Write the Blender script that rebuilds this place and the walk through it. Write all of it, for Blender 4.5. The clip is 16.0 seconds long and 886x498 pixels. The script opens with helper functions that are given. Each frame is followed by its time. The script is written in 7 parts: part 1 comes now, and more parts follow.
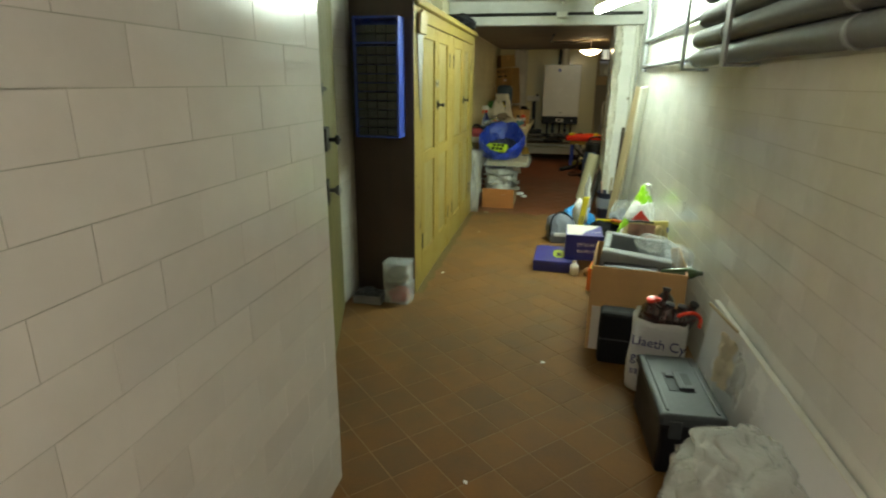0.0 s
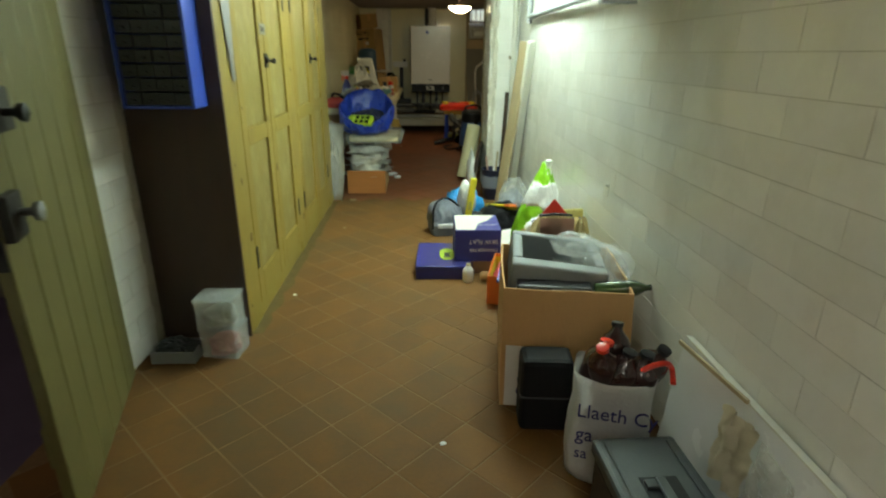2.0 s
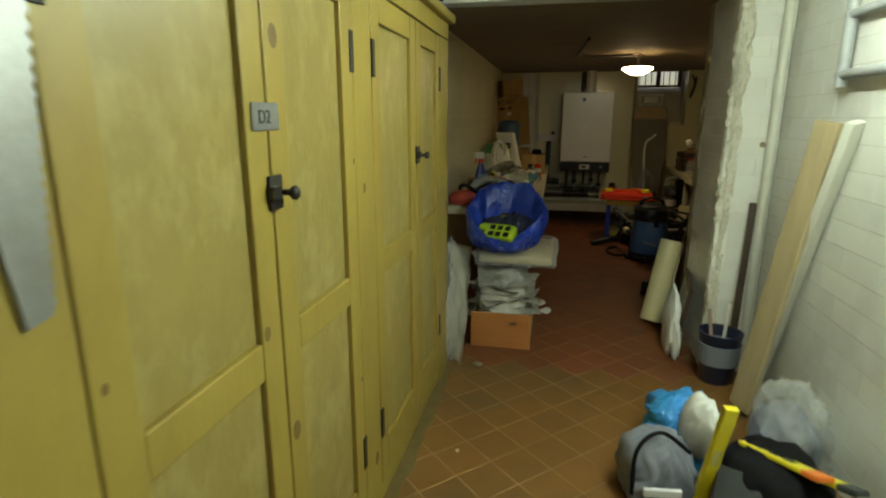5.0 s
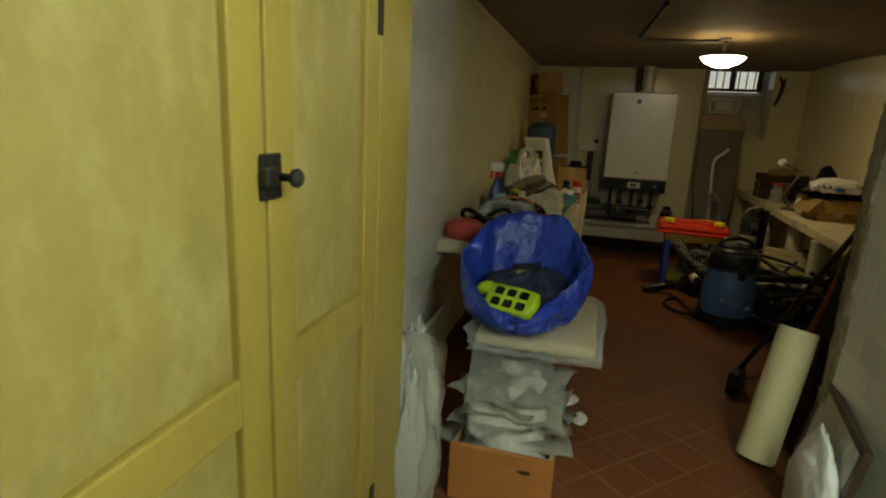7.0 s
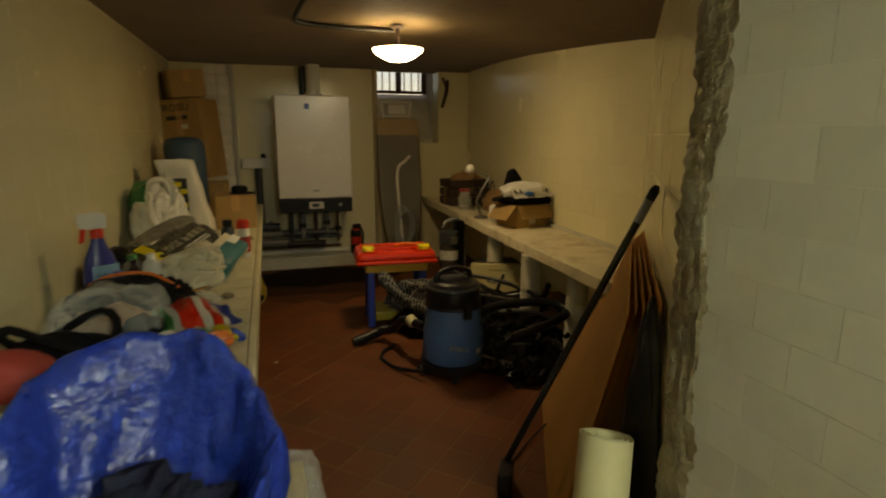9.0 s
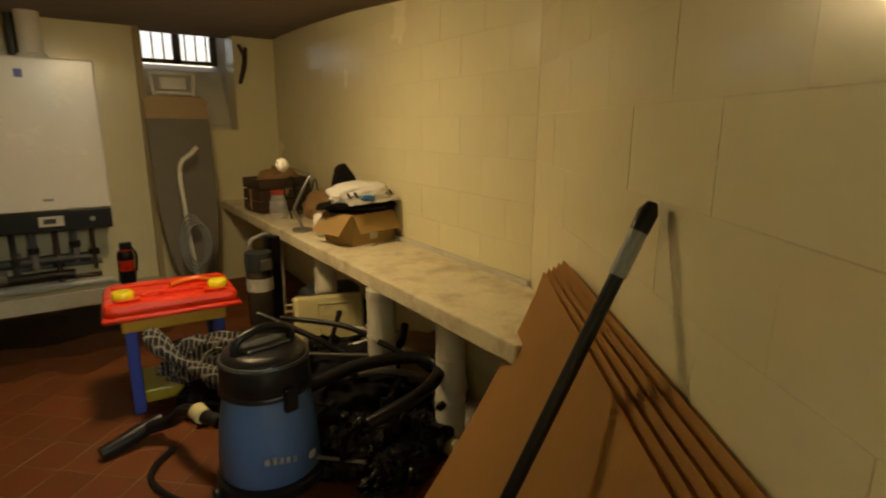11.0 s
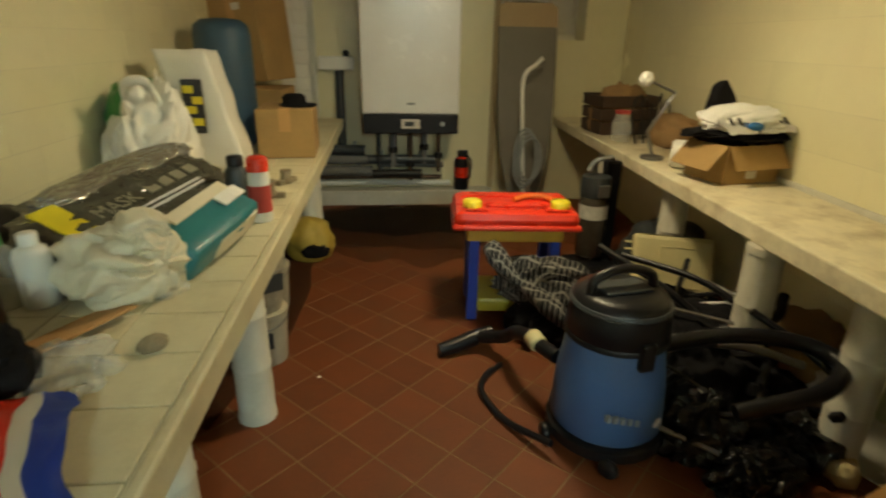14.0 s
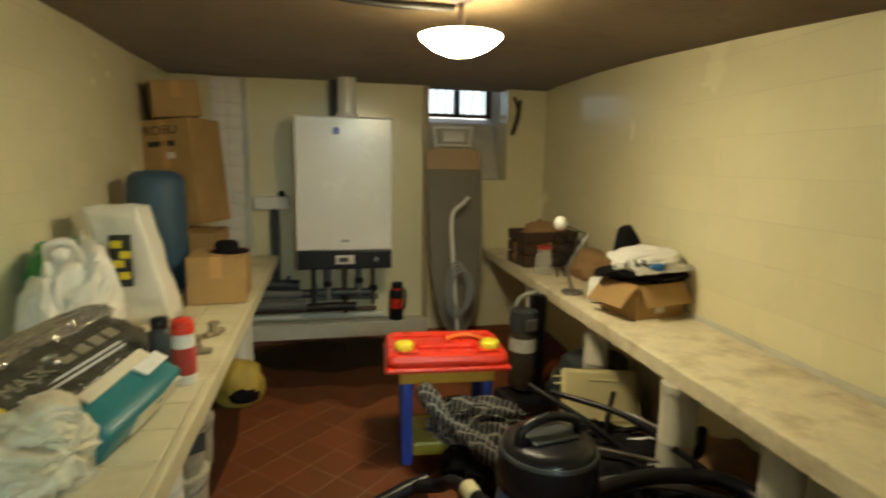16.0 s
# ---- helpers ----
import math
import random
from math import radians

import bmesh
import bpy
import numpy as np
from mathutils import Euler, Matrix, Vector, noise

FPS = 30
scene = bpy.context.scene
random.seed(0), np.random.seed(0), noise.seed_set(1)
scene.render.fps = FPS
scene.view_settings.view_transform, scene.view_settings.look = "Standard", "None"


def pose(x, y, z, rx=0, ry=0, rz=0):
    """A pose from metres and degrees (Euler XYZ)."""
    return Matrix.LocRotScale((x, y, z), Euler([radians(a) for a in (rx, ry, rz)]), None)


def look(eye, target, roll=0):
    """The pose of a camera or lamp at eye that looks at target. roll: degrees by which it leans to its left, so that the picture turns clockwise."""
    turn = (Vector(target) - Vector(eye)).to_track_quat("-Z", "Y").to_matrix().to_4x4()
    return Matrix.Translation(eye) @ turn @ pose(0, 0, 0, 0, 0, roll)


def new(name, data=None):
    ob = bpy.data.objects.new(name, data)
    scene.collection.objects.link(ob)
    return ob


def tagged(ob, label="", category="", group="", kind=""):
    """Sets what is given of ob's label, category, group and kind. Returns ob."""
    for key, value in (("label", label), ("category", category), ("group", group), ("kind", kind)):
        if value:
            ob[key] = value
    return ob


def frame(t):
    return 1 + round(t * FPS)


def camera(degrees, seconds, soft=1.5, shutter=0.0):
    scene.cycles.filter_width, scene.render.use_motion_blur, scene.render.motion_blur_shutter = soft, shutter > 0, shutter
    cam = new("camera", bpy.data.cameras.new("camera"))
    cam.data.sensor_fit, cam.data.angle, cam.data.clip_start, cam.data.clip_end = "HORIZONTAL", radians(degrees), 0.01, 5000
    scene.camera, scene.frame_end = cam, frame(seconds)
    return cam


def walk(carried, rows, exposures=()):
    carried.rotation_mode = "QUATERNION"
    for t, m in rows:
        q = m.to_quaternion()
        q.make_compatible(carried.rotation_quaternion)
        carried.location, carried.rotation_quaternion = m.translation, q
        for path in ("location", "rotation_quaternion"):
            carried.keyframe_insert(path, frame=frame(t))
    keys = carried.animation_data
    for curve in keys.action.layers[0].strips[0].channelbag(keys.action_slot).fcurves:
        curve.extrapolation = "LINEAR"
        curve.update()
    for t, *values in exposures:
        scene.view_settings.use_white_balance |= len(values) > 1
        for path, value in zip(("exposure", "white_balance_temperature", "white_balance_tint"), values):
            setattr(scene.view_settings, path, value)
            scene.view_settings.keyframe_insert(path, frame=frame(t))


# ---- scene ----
cam = camera(78.5, 16.0, soft=2.0, shutter=0.4)
PATH = [
    (0, (0.228, -10.093, 1.266), (-0.143, -8.219, 0.676), 0.6),
    (0.5, (0.22, -9.979, 1.249), (-0.29, -8.137, 0.663), 0.9),
    (1, (0.195, -9.747, 1.277), (-0.225, -7.872, 0.721), 0.7),
    (1.5, (0.19, -9.485, 1.234), (0.089, -7.565, 0.682), 1.0),
    (2, (0.191, -9.145, 1.153), (0.263, -7.264, 0.476), 0.5),
    (2.5, (0.152, -8.86, 1.165), (0.391, -7.048, 0.354), 0.9),
    (3, (0.114, -8.56, 1.183), (0.484, -6.768, 0.377), 0.1),
    (3.5, (0.085, -8.214, 1.214), (0.46, -6.399, 0.465), 0.2),
    (4, (-0.021, -7.909, 1.25), (0.298, -6.045, 0.599), 0.3),
    (4.5, (-0.061, -7.652, 1.258), (-0.06, -5.724, 0.727), -1.3),
    (5, (-0.039, -7.325, 1.252), (-0.434, -5.422, 0.78), 0.1),
    (7.3, (-0.14, -5.847, 1.203), (-0.64, -3.967, 0.74), 2.8),
    (7.5, (-0.15, -5.741, 1.203), (-0.46, -3.821, 0.734), 2.3),
    (8, (-0.096, -5.408, 1.219), (0.005, -3.458, 0.788), 1.7),
    (8.5, (-0.088, -5.164, 1.258), (0.28, -3.245, 0.83), 2.0),
    (9, (-0.077, -4.86, 1.238), (0.52, -2.996, 0.826), 0.1),
    (9.5, (-0.005, -4.632, 1.229), (0.755, -2.818, 0.863), 0.3),
    (10, (0.088, -4.386, 1.202), (0.969, -2.629, 0.832), 0.8),
    (10.2, (0.142, -4.274, 1.207), (1.068, -2.543, 0.822), 1.0),
    (12.3, (0.367, -3.671, 1.122), (1.763, -2.346, 0.58), -1.0),
    (12.5, (0.364, -3.639, 1.101), (1.695, -2.265, 0.519), -0.5),
    (13, (0.304, -3.59, 1.107), (1.299, -1.996, 0.422), 0.4),
    (13.5, (0.229, -3.593, 1.14), (0.837, -1.828, 0.423), 0.9),
    (14, (0.163, -3.594, 1.142), (0.358, -1.737, 0.424), 1.1),
    (14.5, (0.156, -3.609, 1.201), (0.113, -1.737, 0.497), 1.2),
    (15, (0.154, -3.604, 1.262), (0.088, -1.686, 0.698), 1.5),
    (15.5, (0.161, -3.627, 1.275), (0.172, -1.668, 0.87), 1.3),
    (16, (0.195, -3.628, 1.27), (0.614, -1.697, 0.962), 0.9),
]
EXPOSURE = [(0.0, -0.56, 7000, 9), (1.5, -0.58, 6800, 7), (3.0, -0.46, 6450, 5), (4.0, -0.84, 6500, 9), (5.0, -1.13, 7400, 11), (7.5, -0.94, 7500, 12), (8.1, -0.62, 7600, 13), (9.0, -0.45, 8450, 16), (10.2, 0.04, 8600, 22), (12.4, 0.66, 6900, 11), (13.2, 0.66, 6650, 10), (14.0, 0.76, 6550, 9), (16.0, 0.86, 6250, 9)]
walk(cam, [(t, look(eye, target, roll)) for t, eye, target, roll in PATH], EXPOSURE)

# ---------------------------------------------------------------- world
world = bpy.data.worlds.new("world")
scene.world = world
world.use_nodes = True
wn = world.node_tree
sky = wn.nodes.new("ShaderNodeTexSky")
sky.sky_type = "NISHITA"
sky.sun_disc = False
sky.sun_elevation, sky.sun_rotation = radians(35), radians(20)
wn.nodes["Background"].inputs["Strength"].default_value = 0.12
wn.links.new(sky.outputs["Color"], wn.nodes["Background"].inputs["Color"])

LAMP_POWER = 50.0      # emission of the glass dome in the boiler room
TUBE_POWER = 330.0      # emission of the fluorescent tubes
LAMP_COLOR = (1.0, 0.84, 0.50)
TUBE_COLOR = (0.78, 1.0, 0.90)
UNSEEN_TUBE_COLOR = (1.0, 0.95, 0.86)


# ---------------------------------------------------------------- materials
def pbr(name, base, rough=0.6, metal=0.0, var=0.18, scale=5.0, bump=0.15, bscale=60.0, dirt=None, dirt_amount=0.0, dirt_scale=3.0,
        rand=0.0, transmission=0.0, coat=0.0, alpha=1.0, stretch=(1, 1, 1), island=False, depth=0.004, spec=0.5):
    """Base colour with two scales of mottling, stains, a fine relief and a change from piece to piece."""
    m = bpy.data.materials.new(name)
    m.use_nodes = True
    t = m.node_tree
    n, l = t.nodes, t.links
    b = n["Principled BSDF"]
    geo = n.new("ShaderNodeNewGeometry")
    mp = n.new("ShaderNodeMapping")
    mp.inputs["Scale"].default_value = stretch
    l.new(geo.outputs["Position"], mp.inputs["Vector"])

    def tex(s, detail=4.0, r=0.6):
        x = n.new("ShaderNodeTexNoise")
        x.inputs["Scale"].default_value, x.inputs["Detail"].default_value, x.inputs["Roughness"].default_value = s, detail, r
        l.new(mp.outputs["Vector"], x.inputs["Vector"])
        return x.outputs["Fac"]

    def math_(op, a, c):
        x = n.new("ShaderNodeMath")
        x.operation = op
        for i, v in enumerate((a, c)):
            if isinstance(v, (int, float)):
                x.inputs[i].default_value = v
            else:
                l.new(v, x.inputs[i])
        return x.outputs[0]

    big, fine = tex(scale), tex(bscale, 3.0, 0.7)
    f = math_("ADD", math_("MULTIPLY", math_("SUBTRACT", big, 0.5), var * 2.4), math_("MULTIPLY", math_("SUBTRACT", fine, 0.5), var * 1.2))
    if rand:
        if island:
            r = geo.outputs["Random Per Island"]
        else:
            r = n.new("ShaderNodeObjectInfo").outputs["Random"]
        f = math_("ADD", f, math_("MULTIPLY", math_("SUBTRACT", r, 0.5), rand * 2))
    gain = math_("ADD", f, 1.0)
    mul = n.new("ShaderNodeMix")
    mul.data_type, mul.blend_type = "RGBA", "MULTIPLY"
    mul.inputs["Factor"].default_value = 1.0
    mul.inputs["A"].default_value = (*base, 1)
    l.new(gain, mul.inputs["B"])
    col = mul.outputs["Result"]
    if dirt:
        ramp = n.new("ShaderNodeValToRGB")
        ramp.color_ramp.elements[0].position, ramp.color_ramp.elements[1].position = 0.48, 0.72
        l.new(tex(dirt_scale, 7.0, 0.68), ramp.inputs["Fac"])
        mx = n.new("ShaderNodeMix")
        mx.data_type = "RGBA"
        l.new(math_("MULTIPLY", ramp.outputs["Color"], dirt_amount), mx.inputs["Factor"])
        l.new(col, mx.inputs["A"])
        mx.inputs["B"].default_value = (*dirt, 1)
        col = mx.outputs["Result"]
    l.new(col, b.inputs["Base Color"])
    l.new(math_("ADD", math_("MULTIPLY", math_("SUBTRACT", big, 0.5), 0.25), rough), b.inputs["Roughness"])
    b.inputs["Metallic"].default_value = metal
    b.inputs["Specular IOR Level"].default_value = spec
    b.inputs["Transmission Weight"].default_value = transmission
    b.inputs["Coat Weight"].default_value = coat
    b.inputs["Alpha"].default_value = alpha
    if bump:
        bp = n.new("ShaderNodeBump")
        bp.inputs["Strength"].default_value, bp.inputs["Distance"].default_value = bump, depth
        l.new(fine, bp.inputs["Height"])
        l.new(bp.outputs["Normal"], b.inputs["Normal"])
    return m


def glow(name, color, strength):
    m = bpy.data.materials.new(name)
    m.use_nodes = True
    b = m.node_tree.nodes["Principled BSDF"]
    b.inputs["Base Color"].default_value = (0.9, 0.9, 0.88, 1)
    b.inputs["Emission Color"].default_value = (*color, 1)
    b.inputs["Emission Strength"].default_value = strength
    return m


def polythene(name, tint, rough, alpha):
    """Thin polythene: partly clear, with a gloss."""
    m = pbr(name, tint, rough, var=0.12, scale=9, bump=1.0, bscale=18, alpha=alpha, depth=0.02)
    return m


M_TILE = pbr("glazed_tile", (0.80, 0.79, 0.735), 0.17, var=0.05, bump=0.06, bscale=14, rand=0.05, dirt=(0.45, 0.42, 0.33), dirt_amount=0.25, coat=0.3)
M_TILE_WET = pbr("glossy_corner_tile", (0.80, 0.77, 0.70), 0.07, var=0.02, bump=0.0, coat=0.5)
# White tile with the pinkish light of the near-left wall put into its colour.
M_TILE_PINK_LIT = pbr("glazed_tile_pink_lit", (0.72, 0.67, 0.62), 0.15, var=0.05, bump=0.06, bscale=14, rand=0.05, dirt=(0.5, 0.44, 0.38), dirt_amount=0.2, coat=0.3)
M_TILE_CREAM = pbr("cream_tile", (0.79, 0.735, 0.49), 0.24, var=0.06, scale=1.1, bump=0.08, bscale=14, rand=0.025, island=True, coat=0.15)
M_JOINT = pbr("tile_joint", (0.46, 0.44, 0.37), 0.9, var=0.35, bump=0.3)
QUARRY = dict(base=(0.150, 0.040, 0.011), rough=0.6, spec=0.35, var=0.26, scale=9, bump=0.2, bscale=90, rand=0.13, dirt=(0.10, 0.048, 0.020), dirt_amount=0.6, dirt_scale=1.3)
# Passage tiles: dust, and the tube's ochre cast put into the colour.
DUSTY_LIT = dict(base=(0.148, 0.066, 0.014), rough=0.74, spec=0.3, var=0.26, scale=7, bump=0.2, bscale=90, rand=0.11, dirt=(0.085, 0.056, 0.022), dirt_amount=0.9, dirt_scale=1.4)
M_QUARRY = pbr("quarry_tile", **QUARRY)
M_GROUT = pbr("floor_joint", (0.20, 0.122, 0.058), 0.9, var=0.4, bump=0.4, spec=0.2)
M_CEIL = pbr("white_ceiling", (0.62, 0.62, 0.58), 0.8, var=0.15, bump=0.3, dirt=(0.4, 0.38, 0.3), dirt_amount=0.5)
M_CEIL_BROWN = pbr("brown_ceiling", (0.27, 0.19, 0.095), 0.75, var=0.25, scale=2.5, bump=0.35, bscale=40, dirt=(0.13, 0.085, 0.04), dirt_amount=0.6, dirt_scale=1.3)
M_PLASTER = pbr("old_plaster", (0.66, 0.63, 0.53), 0.85, var=0.15, bump=0.5, bscale=35, dirt=(0.4, 0.34, 0.22), dirt_amount=0.5)
# Pale joint; the glints along the tile edges are put into its colour too.
M_PIER_GLINT_JOINT = pbr("pale_glint_joint", (0.80, 0.79, 0.71), 0.6, var=0.2)
M_RUBBLE = pbr("broken_plaster", (0.24, 0.19, 0.115), 0.95, var=0.45, scale=14, bump=1.0, bscale=45, dirt=(0.45, 0.41, 0.31), dirt_amount=0.6, dirt_scale=9, depth=0.012)
# Near-black colour stands in for the dimness of the side room.
M_ROOM_SHADE = pbr("room_shade", (0.09, 0.075, 0.085), 0.9, var=0.3)
M_CARPET = pbr("purple_carpet", (0.10, 0.075, 0.12), 0.95, var=0.3, bump=0.6, bscale=200)
M_YELLOW = pbr("yellow_paint", (0.285, 0.205, 0.044), 0.42, var=0.16, scale=2.2, bump=0.25, bscale=25, dirt=(0.20, 0.13, 0.035), dirt_amount=0.55, dirt_scale=6, stretch=(1, 1, 0.45))
M_YELLOW_PANEL = pbr("yellow_panel", (0.25, 0.19, 0.058), 0.34, var=0.2, scale=9, bump=0.5, bscale=22, dirt=(0.40, 0.335, 0.15), dirt_amount=0.6, dirt_scale=11, stretch=(1, 1, 0.6))
M_GREENDOOR = pbr("olive_paint", (0.19 * 0.7, 0.165 * 0.68, 0.05 * 0.68), 0.5, var=0.18, scale=4, bump=0.2, dirt=(0.10, 0.08, 0.035), dirt_amount=0.5, stretch=(1, 1, 0.25))
M_BROWN = pbr("dark_brown_board", (0.050, 0.028, 0.018), 0.55, var=0.3, scale=4, bump=0.15, stretch=(4, 4, 0.5))
M_IRON = pbr("black_iron", (0.03, 0.028, 0.026), 0.5, metal=0.7, var=0.3)
M_STEEL = pbr("worn_steel", (0.30, 0.30, 0.30), 0.45, metal=0.9, var=0.25, dirt=(0.2, 0.14, 0.1), dirt_amount=0.4)
M_GREYPIPE = pbr("grey_lagging", (0.16, 0.16, 0.155), 0.6, var=0.25, bump=0.3)
M_GREYFRAME = pbr("grey_frame", (0.30, 0.31, 0.31), 0.5, var=0.2)
M_OLDJOINT = pbr("old_tile_joint", (0.64, 0.585, 0.40), 0.8, var=0.2)
M_CARD_SHEET = pbr("cardboard_sheet", (0.66, 0.375, 0.125), 0.75, var=0.12, scale=3, bump=0.2, bscale=120, stretch=(1, 1, 0.3))
M_CARD_AGED = pbr("aged_cardboard", (0.40, 0.25, 0.095), 0.85, var=0.18, bump=0.25, dirt=(0.26, 0.155, 0.06), dirt_amount=0.5)
M_CARD = pbr("cardboard", (0.52, 0.30, 0.12), 0.85, var=0.12, bump=0.2, bscale=120, stretch=(1, 1, 0.3))
M_CARD_DARK = pbr("old_cardboard", (0.30, 0.18, 0.08), 0.85, var=0.2, bump=0.25, dirt=(0.16, 0.09, 0.04), dirt_amount=0.5)
M_CARD_WHITE = pbr("printed_card", (0.66, 0.62, 0.56), 0.6, var=0.08)
M_WHITE = pbr("white_enamel", (0.80, 0.80, 0.79), 0.25, var=0.03, bump=0.02, dirt=(0.6, 0.56, 0.48), dirt_amount=0.15)
M_WHITEPLASTIC = pbr("white_plastic", (0.76, 0.75, 0.70), 0.35, var=0.06)
M_BLACK = pbr("black_plastic", (0.008, 0.008, 0.010), 0.34, var=0.3, bump=0.1, spec=0.32)
M_BLACKMATT = pbr("black_cloth", (0.007, 0.0065, 0.008), 0.9, var=0.4, bump=0.5, bscale=150, spec=0.15)
M_BINLINER = pbr("bin_liner", (0.006, 0.006, 0.007), 0.26, var=0.3, bump=0.8, bscale=14, depth=0.02, spec=0.4)
M_DARKGREY = pbr("dark_grey_plastic", (0.036, 0.042, 0.046), 0.42, var=0.2)
M_GREY = pbr("grey_plastic", (0.26, 0.28, 0.29), 0.42, var=0.1)
M_BLUEVAC = pbr("blue_plastic", (0.055, 0.125, 0.30), 0.42, var=0.12, dirt=(0.13, 0.165, 0.23), dirt_amount=0.4)
M_BLUEBAG = pbr("blue_polythene", (0.012, 0.042, 0.36), 0.30, var=0.16, scale=9, bump=0.8, bscale=15, depth=0.02)
M_BLUELIGHT = pbr("light_blue_polythene", (0.03, 0.28, 0.66), 0.3, var=0.2, bump=0.9, bscale=17, depth=0.02)
M_BLUEBOX = pbr("blue_carton", (0.028, 0.030, 0.20), 0.4, var=0.12)
M_BLUELEG = pbr("blue_toy_plastic", (0.03, 0.07, 0.42), 0.35, var=0.08)
M_RED = pbr("red_plastic", (0.70, 0.035, 0.012), 0.3, var=0.08, scale=12)
M_REDDULL = pbr("red_cloth", (0.42, 0.05, 0.04), 0.7, var=0.2)
M_ORANGE = pbr("orange_plastic", (0.75, 0.17, 0.03), 0.4, var=0.1)
M_BRIGHTYELLOW = pbr("bright_yellow", (0.75, 0.62, 0.03), 0.4, var=0.1)
M_LIME = pbr("lime_plastic", (0.38, 0.55, 0.02), 0.4, var=0.1)
M_GREEN = pbr("bag_green", (0.16, 0.52, 0.04), 0.35, var=0.25, scale=14, bump=0.9, bscale=17, depth=0.02)
M_GREENDARK = pbr("green_plastic", (0.04, 0.22, 0.06), 0.4, var=0.2)
M_TEAL = pbr("teal_plastic", (0.02, 0.17, 0.20), 0.4, var=0.15)
M_BLUEFOAM = pbr("blue_cylinder", (0.03, 0.075, 0.13), 0.5, var=0.2, dirt=(0.06, 0.07, 0.09), dirt_amount=0.4)
M_STONE = pbr("bench_top", (0.64, 0.585, 0.40), 0.42, var=0.10, scale=6, bump=0.25, dirt=(0.40, 0.32, 0.18), dirt_amount=0.5, dirt_scale=4.5, rand=0.05)
M_STONE_R = pbr("slab_top", (0.76, 0.69, 0.50), 0.42, var=0.2, scale=9, bump=0.25, dirt=(0.33, 0.24, 0.12), dirt_amount=0.7, dirt_scale=6.5)
M_PIER = pbr("glazed_pillar", (0.60, 0.58, 0.50), 0.4, var=0.12, bump=0.1, dirt=(0.3, 0.26, 0.18), dirt_amount=0.4)
M_WOOD = pbr("pale_wood", (0.42, 0.33, 0.19), 0.6, var=0.2, scale=5, bump=0.2, stretch=(6, 6, 0.6))
M_WOODWHITE = pbr("white_painted_wood", (0.66, 0.65, 0.57), 0.5, var=0.1, dirt=(0.35, 0.3, 0.2), dirt_amount=0.3)
M_ORANGEWOOD = pbr("orange_veneer", (0.40, 0.155, 0.045), 0.4, var=0.15, scale=4, stretch=(1, 6, 6))
M_PAPER = pbr("newsprint", (0.52, 0.51, 0.46), 0.9, var=0.35, scale=28, bump=0.3)
M_PLASTICWRAP = polythene("milky_polythene", (0.78, 0.78, 0.72), 0.16, 0.38)
M_CLEARBAG = polythene("clear_polythene", (0.86, 0.88, 0.86), 0.10, 0.24)
M_BAGSMOOTH = pbr("smooth_carrier", (0.78, 0.76, 0.69), 0.32, var=0.06, bump=0.35, bscale=8, depth=0.02)
M_BAGWHITE = pbr("white_carrier", (0.78, 0.78, 0.76), 0.4, var=0.10, bump=0.6, bscale=17, depth=0.015)
M_BAGCREAM = pbr("cream_cloth", (0.70, 0.64, 0.49), 0.55, var=0.08, bump=0.35, bscale=22, depth=0.012)
M_FOIL = pbr("silver_bag", (0.55, 0.55, 0.50), 0.2, metal=0.8, var=0.3, scale=16, bump=0.9, bscale=17, depth=0.02)
M_GREYCLOTH = pbr("board_cover", (0.20, 0.185, 0.155), 0.9, var=0.15, bump=0.4, bscale=160)
M_TANCLOTH = pbr("board_cover_band", (0.42, 0.31, 0.18), 0.85, var=0.12)
M_CREAMPLASTIC = pbr("cream_plastic", (0.62, 0.55, 0.30), 0.45, var=0.08)
M_GLASSY = pbr("clear_plastic", (0.70, 0.72, 0.70), 0.15, var=0.05, bump=0.05, alpha=0.3)
M_GREYBAG = pbr("grey_fabric", (0.17, 0.18, 0.22), 0.85, var=0.18, bump=0.4, bscale=120)
M_PINK = pbr("pink_paper", (0.45, 0.28, 0.22), 0.8, var=0.15)
M_BEIGEPAPER = pbr("beige_paper", (0.56, 0.46, 0.24), 0.75, var=0.12)
M_BOTTLE = pbr("brown_bottle", (0.035, 0.014, 0.012), 0.12, var=0.2, coat=0.4)
M_INK = pbr("blue_ink", (0.03, 0.03, 0.16), 0.6, var=0.05, bump=0.0)
M_INKBLACK = pbr("black_ink", (0.02, 0.02, 0.02), 0.6, var=0.05, bump=0.0)
M_INKWHITE = pbr("white_ink", (0.7, 0.7, 0.72), 0.6, var=0.05, bump=0.0)
M_GOLD = pbr("pale_print", (0.26, 0.24, 0.17), 0.5, var=0.1, bump=0.0)
M_COPPER = pbr("tarnished_copper", (0.11, 0.065, 0.04), 0.5, metal=0.6, var=0.3)
M_SHINYGLASS = pbr("window_glass", (0.75, 0.85, 0.95), 0.05, var=0.02, bump=0.0, transmission=0.9)


# ---------------------------------------------------------------- mesh helpers
def part(name, bm, material, parent=None, label="", smooth=None, m=None):
    """One mesh object from a bmesh, under a thing or part. Mesh coordinates are in the parent's space."""
    me = bpy.data.meshes.new(name)
    bmesh.ops.recalc_face_normals(bm, faces=bm.faces)
    bm.to_mesh(me)
    bm.free()
    if smooth is not None:
        me.shade_smooth() if smooth >= 180 else me.set_sharp_from_angle(angle=radians(smooth))
    me.materials.append(material)
    ob = new(name, me)
    if parent is not None:
        ob.parent = parent
    if m is not None:
        ob.matrix_basis = m
    if label:
        ob["label"] = label
    return ob


